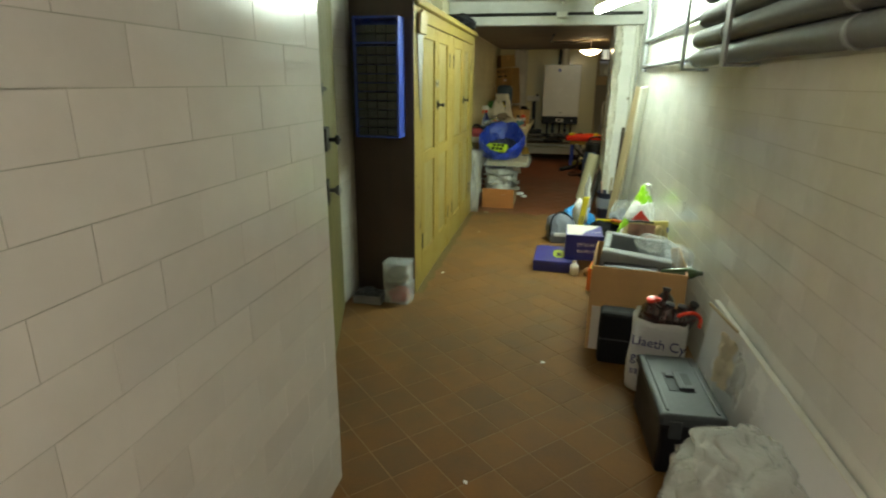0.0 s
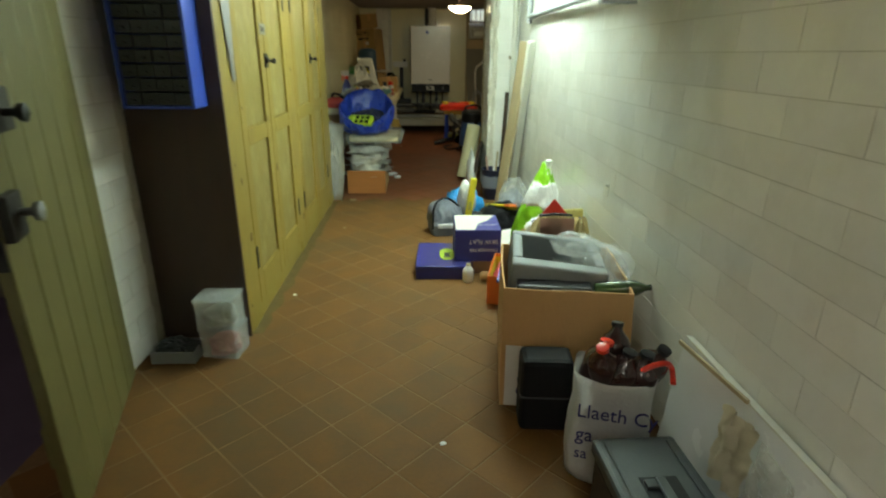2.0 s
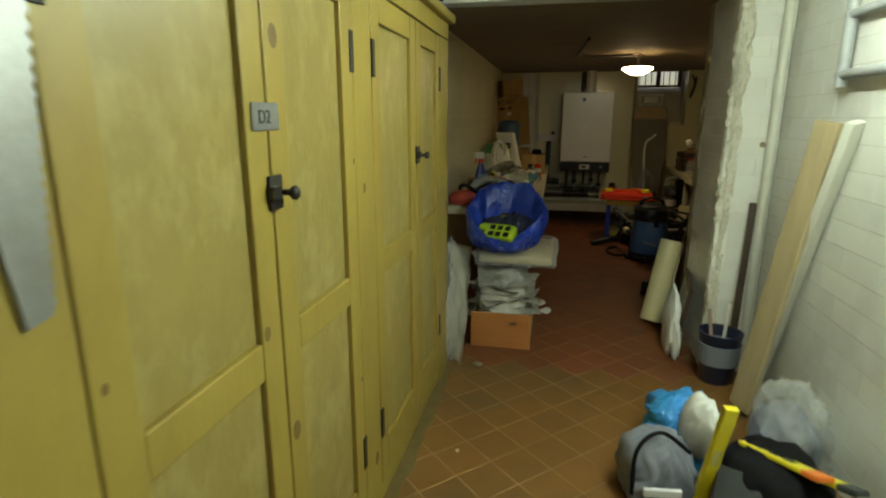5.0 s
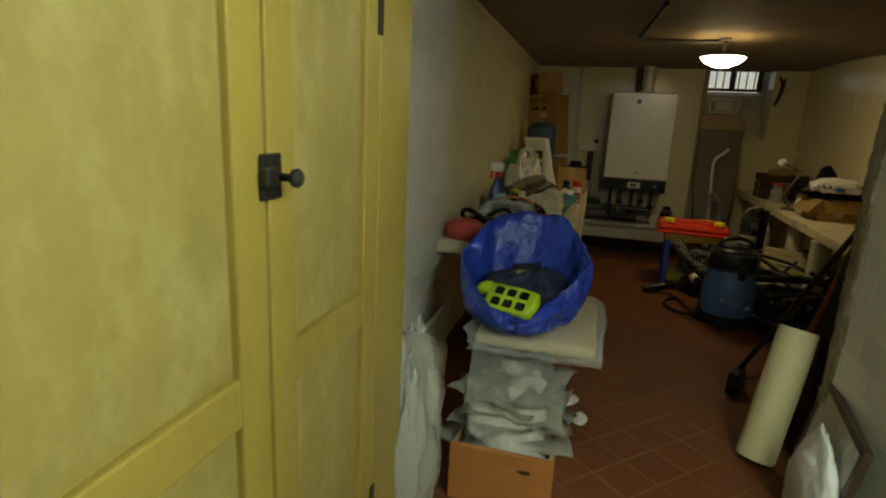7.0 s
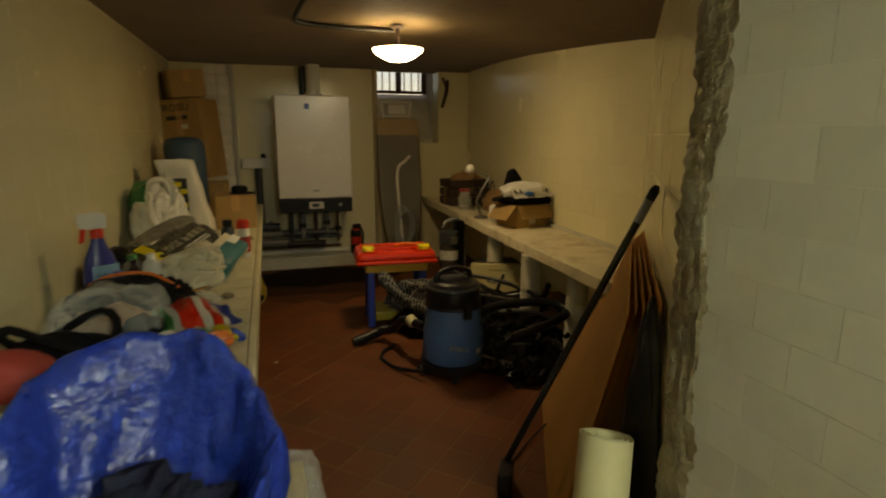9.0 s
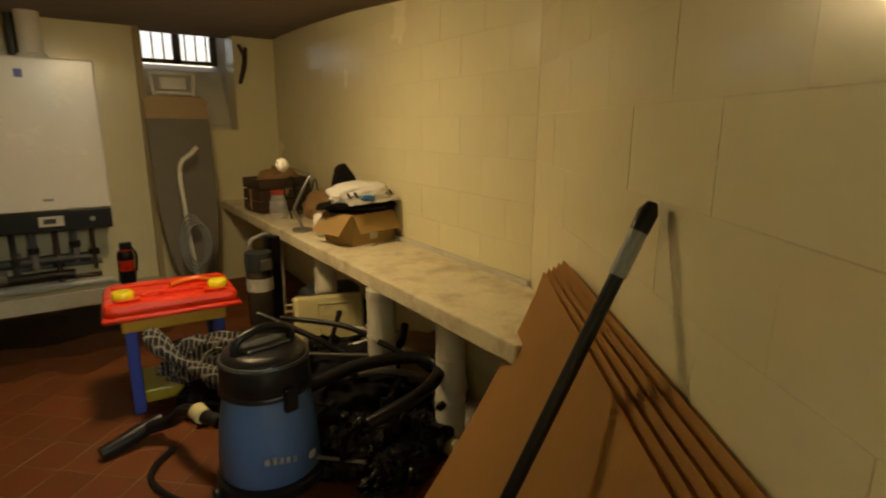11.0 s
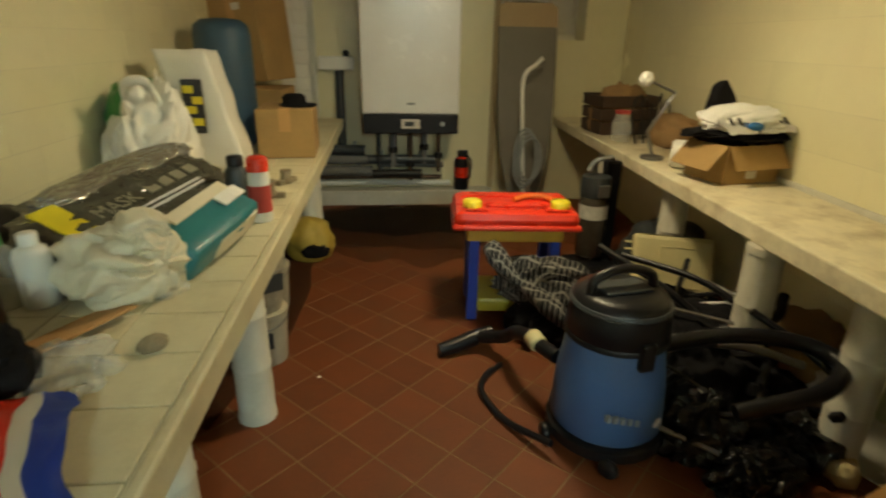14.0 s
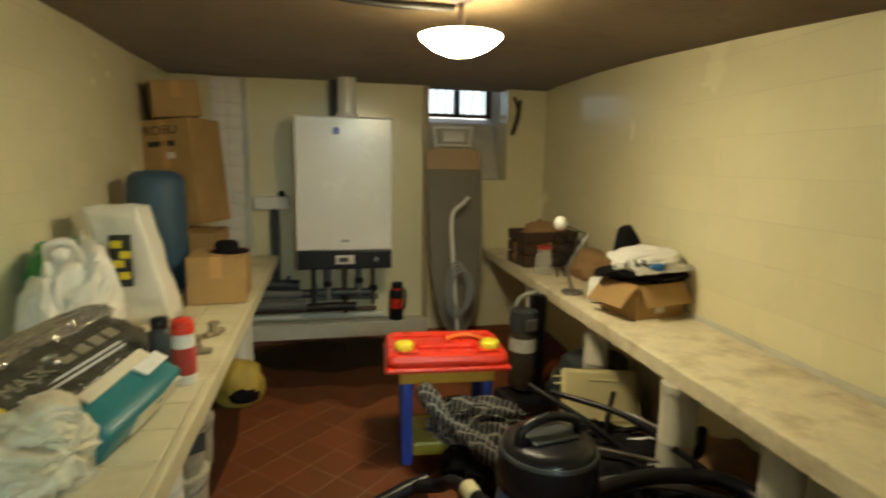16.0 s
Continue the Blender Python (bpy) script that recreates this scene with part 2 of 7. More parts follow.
def thing(name, label, category, m=Matrix(), group="", kind=""):
    ob = new(name)
    ob.empty_display_size = 0.05
    ob.matrix_basis = m
    return tagged(ob, label, category, group, kind)


def structure(ob, label, category):
    return tagged(ob, label, category, kind="structure")


def box(x0, y0, z0, x1, y1, z1, bevel=0.0, bm=None, m=None):
    """An axis-aligned box with rounded edges, turned by m."""
    own = bmesh.new()
    r = bmesh.ops.create_cube(own, size=1.0, matrix=Matrix.Translation(((x0 + x1) / 2, (y0 + y1) / 2, (z0 + z1) / 2)) @ Matrix.Diagonal((abs(x1 - x0), abs(y1 - y0), abs(z1 - z0), 1)))
    if bevel:
        bmesh.ops.bevel(own, geom=own.edges[:], offset=bevel, segments=2, profile=0.5, affect="EDGES")
    if m is not None:
        bmesh.ops.transform(own, matrix=m, verts=own.verts)
    return merge(bm, own)


def merge(bm, own):
    if bm is None:
        return own
    me = bpy.data.meshes.new("tmp")
    own.to_mesh(me)
    own.free()
    bm.from_mesh(me)
    bpy.data.meshes.remove(me)
    return bm


def lathe(profile, seg=28, bm=None, m=None):
    """A turned shape from (radius, height) pairs."""
    own = bmesh.new()
    rings = []
    for r, z in profile:
        rings.append([own.verts.new((max(r, 1e-4) * math.cos(2 * math.pi * i / seg), max(r, 1e-4) * math.sin(2 * math.pi * i / seg), z)) for i in range(seg)])
    for a, b in zip(rings, rings[1:]):
        for i in range(seg):
            own.faces.new((a[i], a[(i + 1) % seg], b[(i + 1) % seg], b[i]))
    own.faces.new(rings[0][::-1])
    own.faces.new(rings[-1])
    if m is not None:
        bmesh.ops.transform(own, matrix=m, verts=own.verts)
    return merge(bm, own)


def tube(points, r, seg=10, bm=None, closed=False):
    """A round bar or hose along points."""
    own = bmesh.new()
    pts = [Vector(p) for p in points]
    rings = []
    up = Vector((0.13, 0.21, 0.97)).normalized()
    n = len(pts)
    for i, p in enumerate(pts):
        a = pts[(i - 1) % n] if (i > 0 or closed) else p
        b = pts[(i + 1) % n] if (i < n - 1 or closed) else p
        d = (b - a).normalized()
        s = d.cross(up)
        if s.length < 1e-3:
            s = d.cross(Vector((1, 0, 0)))
        s.normalize()
        u = s.cross(d)
        rr = r[i] if isinstance(r, (list, tuple)) else r
        rings.append([own.verts.new(p + rr * (math.cos(2 * math.pi * k / seg) * s + math.sin(2 * math.pi * k / seg) * u)) for k in range(seg)])
    pairs = list(zip(rings, rings[1:])) + ([(rings[-1], rings[0])] if closed else [])
    for a, b in pairs:
        for k in range(seg):
            own.faces.new((a[k], a[(k + 1) % seg], b[(k + 1) % seg], b[k]))
    if not closed:
        own.faces.new(rings[0][::-1])
        own.faces.new(rings[-1])
    return merge(bm, own)


def smooth_path(points, steps=8):
    """A Catmull-Rom path through points."""
    p = [Vector(q) for q in points]
    p = [2 * p[0] - p[1], *p, 2 * p[-1] - p[-2]]
    out = []
    for i in range(1, len(p) - 2):
        for s in range(steps):
            t = s / steps
            a, b, c, d = p[i - 1:i + 3]
            out.append(0.5 * ((2 * b) + (c - a) * t + (2 * a - 5 * b + 4 * c - d) * t * t + (3 * b - a - 3 * c + d) * t ** 3))
    out.append(p[-2])
    return out


def prism(outline, depth, m=None, bm=None, bevel=0.0):
    """An outline in x and y, drawn out along z."""
    own = bmesh.new()
    f = own.faces.new([own.verts.new((x, y, 0)) for x, y in outline])
    r = bmesh.ops.extrude_face_region(own, geom=[f])
    bmesh.ops.translate(own, vec=(0, 0, depth), verts=[v for v in r["geom"] if isinstance(v, bmesh.types.BMVert)])
    if bevel:
        bmesh.ops.bevel(own, geom=own.edges[:], offset=bevel, segments=2, profile=0.5, affect="EDGES")
    if m is not None:
        bmesh.ops.transform(own, matrix=m, verts=own.verts)
    return merge(bm, own)


def heap(sx, sy, sz, seed=1, crumple=0.16, fold=7.0, sub=4, pointed=0.0, flat=0.35, bm=None, m=None, square=0.0):
    """A soft crumpled body on its base at z = 0: bags, cloth, wrapped things. Half sizes sx, sy and height sz."""
    own = bmesh.new()
    bmesh.ops.create_icosphere(own, subdivisions=sub, radius=1.0)
    off = Vector((seed * 3.71, seed * 1.37, seed * 2.11))
    for v in own.verts:
        p = v.co.normalized()
        if square:
            k = max(abs(p.x), abs(p.y), abs(p.z))
            p = p.lerp(p / k, square)
        a = noise.noise(p * 1.7 + off)
        ridge = 1 - abs(noise.noise(p * fold * 0.35 + off)) * 2
        fine = 1 - abs(noise.noise(p * fold * 0.9 - off)) * 2
        small = 1 - abs(noise.noise(p * fold * 2.1 + off * 2)) * 2
        k = 1 + crumple * (a * 1.1 + ridge * 0.62 + fine * 0.42 + small * 0.1)
        q = p * k
        up = (q.z + 1) / 2
        if pointed:
            w = 1 - pointed * max(0.0, up) ** 1.5
            q.x, q.y = q.x * w, q.y * w
        z = max(q.z, -1 + flat)
        v.co = (q.x * sx, q.y * sy, (z + 1 - flat) / (2 - flat) * sz)
    if m is not None:
        bmesh.ops.transform(own, matrix=m, verts=own.verts)
    return merge(bm, own)


def slump(sx, sy, sz, seed=1, folds=2.6, depth=0.16, sub=5, flat=0.4, tip=(0.3, -0.2, 1.0), sag=0.25, bm=None, m=None):
    """A soft bag or cloth on z = 0 with folds that run to one gathered point."""
    own = bmesh.new()
    bmesh.ops.create_icosphere(own, subdivisions=sub, radius=1.0)
    ax = Vector(tip).normalized()
    ux = ax.orthogonal().normalized()
    uy = ax.cross(ux)
    off = Vector((seed * 2.3, seed * 4.1, seed * 1.7))
    for v in own.verts:
        p = v.co.normalized()
        u = p.dot(ax)
        a = math.atan2(p.dot(uy), p.dot(ux)) + 0.5 * noise.noise(p * 1.5 + off)
        c = Vector((math.cos(a) * folds, math.sin(a) * folds, u * 0.8))
        valley = abs(noise.noise(c + off)) * 2
        crease = abs(noise.noise(c * 2.3 + off * 1.4)) * 2
        big = noise.noise(p * 1.3 + off * 0.7)
        k = 1 + depth * (valley - 0.45) + depth * 0.45 * (crease - 0.45) + sag * big * 0.6 - 0.25 * max(0.0, u - 0.82)
        q = p * k
        z = max(q.z, -1 + flat)
        v.co = (q.x * sx, q.y * sy, (z + 1 - flat) / (2 - flat) * sz)
    if m is not None:
        bmesh.ops.transform(own, matrix=m, verts=own.verts)
    return merge(bm, own)


def sheet(w, d, nx, ny, seed, lift, fold=5.0, bm=None, m=None, thick=0.003):
    """A crumpled sheet of cloth or paper, w by d, with a real thickness."""
    own = bmesh.new()
    top = [[own.verts.new(((i / nx - 0.5) * w, (j / ny - 0.5) * d, lift * (0.5 + 0.5 * noise.noise(Vector((i / nx * fold, j / ny * fold, seed * 1.9)))
           + 0.3 * (1 - abs(noise.noise(Vector((i / nx * fold * 2, j / ny * fold * 2, seed * 3.1))))) ))) for i in range(nx + 1)] for j in range(ny + 1)]
    for j in range(ny):
        for i in range(nx):
            own.faces.new((top[j][i], top[j][i + 1], top[j + 1][i + 1], top[j + 1][i]))
    bmesh.ops.solidify(own, geom=own.faces[:], thickness=thick)
    if m is not None:
        bmesh.ops.transform(own, matrix=m, verts=own.verts)
    return merge(bm, own)


def open_box(sx, sy, h, wall=0.006, bm=None, m=None, flaps=(), bulge=0.0):
    """An open carton on z = 0, centred; flaps: (side, angle, length)."""
    own = bmesh.new()
    hx, hy = sx / 2, sy / 2
    rings_ = [[own.verts.new((sx_ * (hx - d), sy_ * (hy - d), z)) for sx_, sy_ in ((-1, -1), (1, -1), (1, 1), (-1, 1))] for d, z in ((0, 0), (0, h), (wall, h), (wall, wall))]
    for p, q in zip(rings_, rings_[1:]):
        for i in range(4):
            own.faces.new((p[i], p[(i + 1) % 4], q[(i + 1) % 4], q[i]))
    own.faces.new(rings_[0][::-1])
    own.faces.new(rings_[-1])
    for side, angle, length in flaps:
        half = hx if side in "NS" else hy
        fl = box(-half + 0.004, 0, -wall / 2, half - 0.004, length, wall / 2, 0.0)
        turn = {"N": 0, "S": 180, "E": -90, "W": 90}[side]
        at = {"N": (0, hy, h), "S": (0, -hy, h), "E": (hx, 0, h), "W": (-hx, 0, h)}[side]
        bmesh.ops.transform(fl, matrix=pose(*at, 0, 0, turn) @ pose(0, 0, 0, angle), verts=fl.verts)
        merge(own, fl)
    if bulge:
        bmesh.ops.subdivide_edges(own, edges=own.edges[:], cuts=5, use_grid_fill=True)
        for v in own.verts:
            k = 1 + bulge * math.sin(min(1, v.co.z / h) * math.pi * 0.8)
            v.co.x, v.co.y = v.co.x * (1 + (k - 1) * (1 - (v.co.y / hy) ** 2 * 0.9)), v.co.y * (1 + (k - 1) * (1 - (v.co.x / hx) ** 2 * 0.9))
    if m is not None:
        bmesh.ops.transform(own, matrix=m, verts=own.verts)
    return merge(bm, own)


def words(name, text, size, m, material, parent, depth=0.0008, label=""):
    """Letters in the built-in font, as a mesh."""
    cu = bpy.data.curves.new("words", "FONT")
    cu.body, cu.size, cu.extrude, cu.align_x, cu.resolution_u = text, size, depth, "CENTER", 3
    tmp = new("words_tmp", cu)
    bpy.context.view_layer.update()
    me = bpy.data.meshes.new_from_object(tmp.evaluated_get(bpy.context.evaluated_depsgraph_get()))
    bpy.data.objects.remove(tmp)
    me.materials.clear()
    me.materials.append(material)
    ob = new(name, me)
    ob.parent = parent
    ob.matrix_basis = m
    if label:
        ob["label"] = label
    return ob

# ---------------------------------------------------------------- structure
ROOM_CEIL, HALL_CEIL = 1.84, 1.98


def slab(name, b, material, label, category, parent=None):
    ob = part(name, b, material, parent)
    return structure(ob, label, category)


floor = slab("floor", box(-1.0, -12.6, -0.2, 2.4, 0.9, -0.0013), M_GROUT, "diagonal terracotta quarry tile floor, worn and dusty", "floor")
wall_left = slab("wall_left", box(-1.06, -7.34, -0.2, -0.92, -4.95, 2.2), M_JOINT, "white glazed tile wall behind the cupboard", "wall")
wall_room_left = slab("wall_room_left", box(-0.98, -4.95, -0.2, -0.818, 0.42, 2.0), M_OLDJOINT, "cream glazed tile wall beside the bench", "wall")
wall_near_left = slab("wall_near_left", box(-0.98, -12.6, -0.2, -0.388, -8.68, 2.2), M_JOINT, "white glazed brick-bond tile wall at the passage corner", "wall")
wall_right = slab("wall_right", box(0.968, -12.6, -0.2, 1.12, -4.46, 2.2), M_JOINT, "white glazed brick-bond tile wall of the passage", "wall")
bm = box(-1.0, 0.41, -0.2, 0.95, 0.6, 2.0)
box(1.56, 0.41, -0.2, 2.2, 0.6, 2.0, 0, bm)
box(0.95, 0.41, -0.2, 1.56, 0.6, 1.16, 0, bm)
wall_far = slab("wall_far", bm, M_TILE_CREAM, "cream tiled end wall of the boiler room with a window recess", "wall")
# right wall of the room: slightly out of square, then a splayed length to the pier
wall_room_right = slab("wall_room_right", prism([(1.875, 0.5), (1.69, -2.6), (0.75, -3.96), (0.76, -4.45), (1.25, -4.45), (2.1, -2.8), (2.3, 0.5)], 2.2, pose(0, 0, -0.2)), M_OLDJOINT, "cream painted tile wall above the slab bench", "wall")
pier = slab("wall_pier", box(0.742, -4.49, -0.2, 0.966, -3.98, 2.1), M_PIER_GLINT_JOINT, "broken plaster pier with glazed tiles between passage and boiler room", "wall")
# Unseen wall added behind the start to shut out the sky light.
wall_back = slab("wall_back", box(-0.98, -12.8, -0.2, 1.2, -12.6, 2.2), M_TILE, "unseen white tiled wall added to close off the passage", "wall")
# ceilings
bm = bmesh.new()
N = 24
rows_ = []
for j in range(N + 1):
    y = -4.5 + 5.1 * j / N
    row = []
    for i in range(N + 1):
        x = -1.0 + 3.3 * i / N
        k = min(1, max(0, (x - 0.8) / 0.9)) * min(1, max(0, (0.2 - y) / 2.8))
        row.append(bm.verts.new((x, y, ROOM_CEIL - 0.17 * k * k + 0.004 * noise.noise(Vector((x * 3, y * 3, 0))))))
    rows_.append(row)
for j in range(N):
    for i in range(N):
        bm.faces.new((rows_[j][i], rows_[j][i + 1], rows_[j + 1][i + 1], rows_[j + 1][i]))
bmesh.ops.solidify(bm, geom=bm.faces[:], thickness=-0.12)
ceiling_room = slab("ceiling_room", bm, M_CEIL_BROWN, "low brown plaster ceiling", "ceiling")
ceiling_hall = slab("ceiling_hall", box(-1.1, -12.8, HALL_CEIL, 1.2, -4.62, HALL_CEIL + 0.12), M_CEIL, "low white painted passage ceiling", "ceiling")
beam = slab("beam", box(-0.98, -4.62, 1.775, 1.1, -4.5, 2.12, 0.006), M_CEIL, "white painted ceiling beam over the opening", "beam")

# side room behind the open door
side_floor = slab("floor_side", box(-3.4, -9.6, -0.2, -1.0, -6.6, -0.01), M_CARPET, "dark purple carpet of the side room", "floor")
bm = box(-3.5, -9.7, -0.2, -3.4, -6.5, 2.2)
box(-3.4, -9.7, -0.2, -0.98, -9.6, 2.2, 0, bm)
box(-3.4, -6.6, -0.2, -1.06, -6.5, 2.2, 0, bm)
wall_side = slab("wall_side", bm, M_ROOM_SHADE, "side room walls, dimness put into a dark colour", "wall")
ceiling_side = slab("ceiling_side", box(-3.5, -9.7, 2.05, -1.1, -6.5, 2.15), M_ROOM_SHADE, "side room ceiling, dimness put into a dark colour", "ceiling")

# ---------------------------------------------------------------- lamps
dome = thing("ceiling_lamp", "round frosted glass ceiling lamp, lit warm", "ceiling lamp", pose(0.66, -1.72, 1.695))
part("shade", lathe([(0.0, -0.055), (0.05, -0.05), (0.10, -0.028), (0.135, 0.0), (0.142, 0.012), (0.13, 0.014)], 32), glow("lamp_glass", LAMP_COLOR, LAMP_POWER), dome, "glowing frosted glass bowl", 60)
# Added opaque cap: stops the bowl from lighting the ceiling right above.
part("cap", lathe([(0.0, 0.0145), (0.10, 0.0145), (0.104, 0.019), (0.06, 0.03), (0.0, 0.032)], 32), M_BROWN, dome, "dark cap added to block light to the ceiling", 40)
part("base", lathe([(0.0, 0.135), (0.04, 0.135), (0.036, 0.125), (0.012, 0.12), (0.012, 0.016), (0.04, 0.016), (0.04, 0.012)], 24), M_BROWN, dome, "dark fitting", 40)


def tube_light(m, length, color, power, label):
    t = thing("tube_light", label, "tube light", m)
    part("body", box(-0.03, -length / 2, 0.03, 0.03, length / 2, 0.075, 0.006), M_WHITEPLASTIC, t)
    part("tube", tube([(0, -length / 2 + 0.02, 0), (0, length / 2 - 0.02, 0)], 0.019, 14), glow("tube_glass", color, power), t, "lit fluorescent tube", 60)
    for s in (-0.3, 0.3):
        part("rod", tube([(0, s * length, 0.075), (0, s * length, HALL_CEIL - m.translation.z)], 0.005, 8), M_WHITEPLASTIC, t)
    for s in (-1, 1):
        part("holder", box(-0.022, s * length / 2 - 0.02, -0.02, 0.022, s * length / 2 + 0.012, 0.03, 0.004), M_WHITEPLASTIC, t)
    return t


tube_light(pose(0.68, -6.10, 1.80, 0, 0, 14), 1.5, TUBE_COLOR, TUBE_POWER, "white fluorescent tube light under the passage ceiling")
# Unseen tube added behind the start; it brightens the near-left wall.
tube_light(pose(0.12, -10.9, 1.88), 1.2, UNSEEN_TUBE_COLOR, TUBE_POWER * 0.40, "unseen tube light added behind the start of the passage")

# No bulb is seen; this one is added so the side room shows.
bulb = thing("added_bulb", "unseen bulb added to light the side room", "bulb", pose(-1.9, -8.3, 1.78))
part("glass", lathe([(0.0, -0.06), (0.025, -0.05), (0.032, -0.02), (0.02, 0.02), (0.014, 0.04)], 16), glow("bulb_glass", (1.0, 0.85, 0.75), 340.0), bulb, "glowing bulb", 60)
part("flex", tube([(0, 0, 0.04), (0, 0, 0.27)], 0.004, 6), M_WHITEPLASTIC, bulb)

# ---------------------------------------------------------------- passage: fitted cupboard
def cupboard_door(parent, y0, y1, hinge_at_start, latch):
    z0, z1, st = 0.07, 1.585, 0.07
    m = pose(0, y0, 0)
    w = y1 - y0
    door = part("door", box(-0.022, 0, z0, -0.0155, w, z1), M_YELLOW, parent, "yellow painted framed cupboard door", None, m)
    for a, b in ((0, st), (w - st, w)):
        part("stile", box(-0.015, a, z0, 0, b, z1, 0.003), M_YELLOW, door)
    for a, b in ((z0, 0.20), (0.772, 0.846), (1.51, z1)):
        part("rail", box(-0.015, st + 0.0005, a, -0.0005, w - st - 0.0005, b, 0.004), M_YELLOW, door)
    for a, b in ((0.20, 0.772), (0.846, 1.51)):
        part("panel", box(-0.0152, st + 0.006, a + 0.005, -0.0125, w - st - 0.001, b - 0.001), M_YELLOW_PANEL, door)
    yh = 0.008 if hinge_at_start else w - 0.008
    for z in (0.29, 1.41):
        part("hinge", box(-0.002, yh - 0.012, z - 0.05, 0.004, yh + 0.012, z + 0.05, 0.002), M_IRON, door, "black iron butt hinge")
    if latch:
        la = part("latch", box(0.0005, -0.024, 1.085, 0.007, 0.024, 1.148, 0.002), M_IRON, door, "black iron cupboard latch")
        part("knob", lathe([(0.006, 0), (0.006, 0.018), (0.013, 0.024), (0.014, 0.031), (0.009, 0.036), (0.0, 0.037)], 16, None, pose(0.0075, 0.014, 1.115, 0, 90, 0)), M_IRON, la, "", 60)
        box_ = box(0.0075, -0.032, 1.105, 0.02, -0.004, 1.13, 0.003)
        part("bolt", box_, M_IRON, la)
    return door


cup = thing("cupboard", "tall yellow painted cupboard with framed doors and brown side", "cupboard", pose(-0.55, -7.08, 0))
part("carcass", box(-0.362, 0.052, 0.0, -0.03, 2.33, 1.62), M_BROWN, cup, "dark wooden carcass")
part("side_panel", box(-0.365, 0.034, 0.0, 0.0, 0.049, 1.72, 0.002), M_BROWN, cup, "dark brown side board")
for a, b in ((0.050, 0.222), (1.105, 1.245), (2.145, 2.33)):
    part("stile", box(-0.029, a, 0.0, -0.001, b, 1.59, 0.002), M_YELLOW, cup)
part("plinth", box(-0.03, 0.222, 0.0, -0.006, 2.145, 0.066, 0.002), M_YELLOW, cup)
part("top_rail", box(-0.029, 0.050, 1.592, 0.001, 2.33, 1.66, 0.002), M_YELLOW, cup)
part("cornice", box(-0.37, 0.050, 1.662, 0.03, 2.345, 1.70, 0.008), M_YELLOW, cup)
cupboard_door(cup, 0.226, 0.665, True, False)
cupboard_door(cup, 0.672, 1.10, False, True)
cupboard_door(cup, 1.25, 1.728, True, False)
cupboard_door(cup, 1.735, 2.14, False, True)
plate = thing("number_plate", "small white enamel plate with black lettering on the cupboard", "plate", pose(-0.549, -6.423, 1.253))
part("face", box(0.0, -0.045, -0.024, 0.004, 0.045, 0.024, 0.0015), M_STEEL, plate)
words("lettering", "D2", 0.034, pose(0.0046, -0.008, -0.012, 90, 0, 90), M_INKBLACK, plate)

rnd_k = random.Random(4)
M_KNOT = pbr("knot", (0.13, 0.075, 0.02), 0.5, var=0.3, scale=40, bump=0.0)
for k in range(16):
    y, z = ((0.10, 0.16, 0.19, 0.26, 0.63, 0.71, 1.07, 1.15, 1.19)[k % 9] + rnd_k.uniform(-0.02, 0.02), 0.12 + 1.4 * ((k * 0.382) % 1.0))
    kn = part("knot", lathe([(0.006 + 0.005 * (k % 3), 0), (0.005 + 0.005 * (k % 3), 0.0006)], 12, None, pose(0, 0, 0, 0, 90, 0) @ Matrix.Diagonal((1.4, 1, 1, 1))), M_KNOT, cup, "", None, pose(0.0002 if 0.226 < y < 1.10 else -0.0008, y, z))
saw = thing("hand_saw", "grey steel hand saw hung blade down on the cupboard post", "saw", pose(-0.546, -6.90, 1.045))
teeth = [(-0.016, 0.0), (0.014, 0.006)] + [(0.016 + 0.08 * 0.48 * i / 60 + (0.004 if i % 2 else 0.0), 0.012 + 0.48 * i / 60) for i in range(61)] + [(-0.084, 0.49)]
part("blade", prism(teeth, 0.002, pose(0, 0, 0, 90, 0, 90)), M_STEEL, saw, "toothed steel blade")
for k in range(5):
    part("mark", box(0.0022, -0.026, 0.30 + 0.022 * k, 0.0026, -0.012, 0.304 + 0.022 * k), M_INKBLACK, saw)
part("handle", prism([(-0.09, 0.475), (0.06, 0.475), (0.075, 0.585), (0.0, 0.605), (-0.08, 0.58)], 0.022, pose(0.002, 0, 0.0, 90, 0, 90), None, 0.005), M_WOOD, saw)

rack = thing("drawer_cabinet", "black small-parts drawer cabinet with blue frame on the cupboard side", "drawer cabinet", pose(-0.85, -7.048, 0.965))
bm = box(0, -0.125, 0, 0.012, -0.001, 0.625, 0.002)
box(0.238, -0.125, 0, 0.25, -0.001, 0.625, 0.002, bm)
box(0.012, -0.012, 0, 0.238, -0.001, 0.625, 0, bm)
for k in (0.0, 0.488, 0.615):
    box(0.012, -0.125, k, 0.238, -0.012, k + 0.009, 0, bm)
part("frame", bm, M_BLUELEG, rack, "blue plastic frame")
drawer_mesh = None
for r in range(12):
    for c in range(4):
        z = 0.012 + r * 0.047 + (0.012 if r > 9 else 0)
        if drawer_mesh is None:
            bm = box(0, -0.118, 0, 0.053, -0.014, 0.041, 0.002)
            box(0.018, -0.128, 0.012, 0.035, -0.118, 0.020, 0.002, bm)
            d0 = part("drawer", bm, M_DARKGREY, rack, "smoky plastic drawer")
            drawer_mesh = d0.data
        else:
            d0 = new("drawer", drawer_mesh)
            d0.parent = rack
        d0.location = (0.0135 + c * 0.0562, 0.002 * ((r * 7 + c * 3) % 4), z)

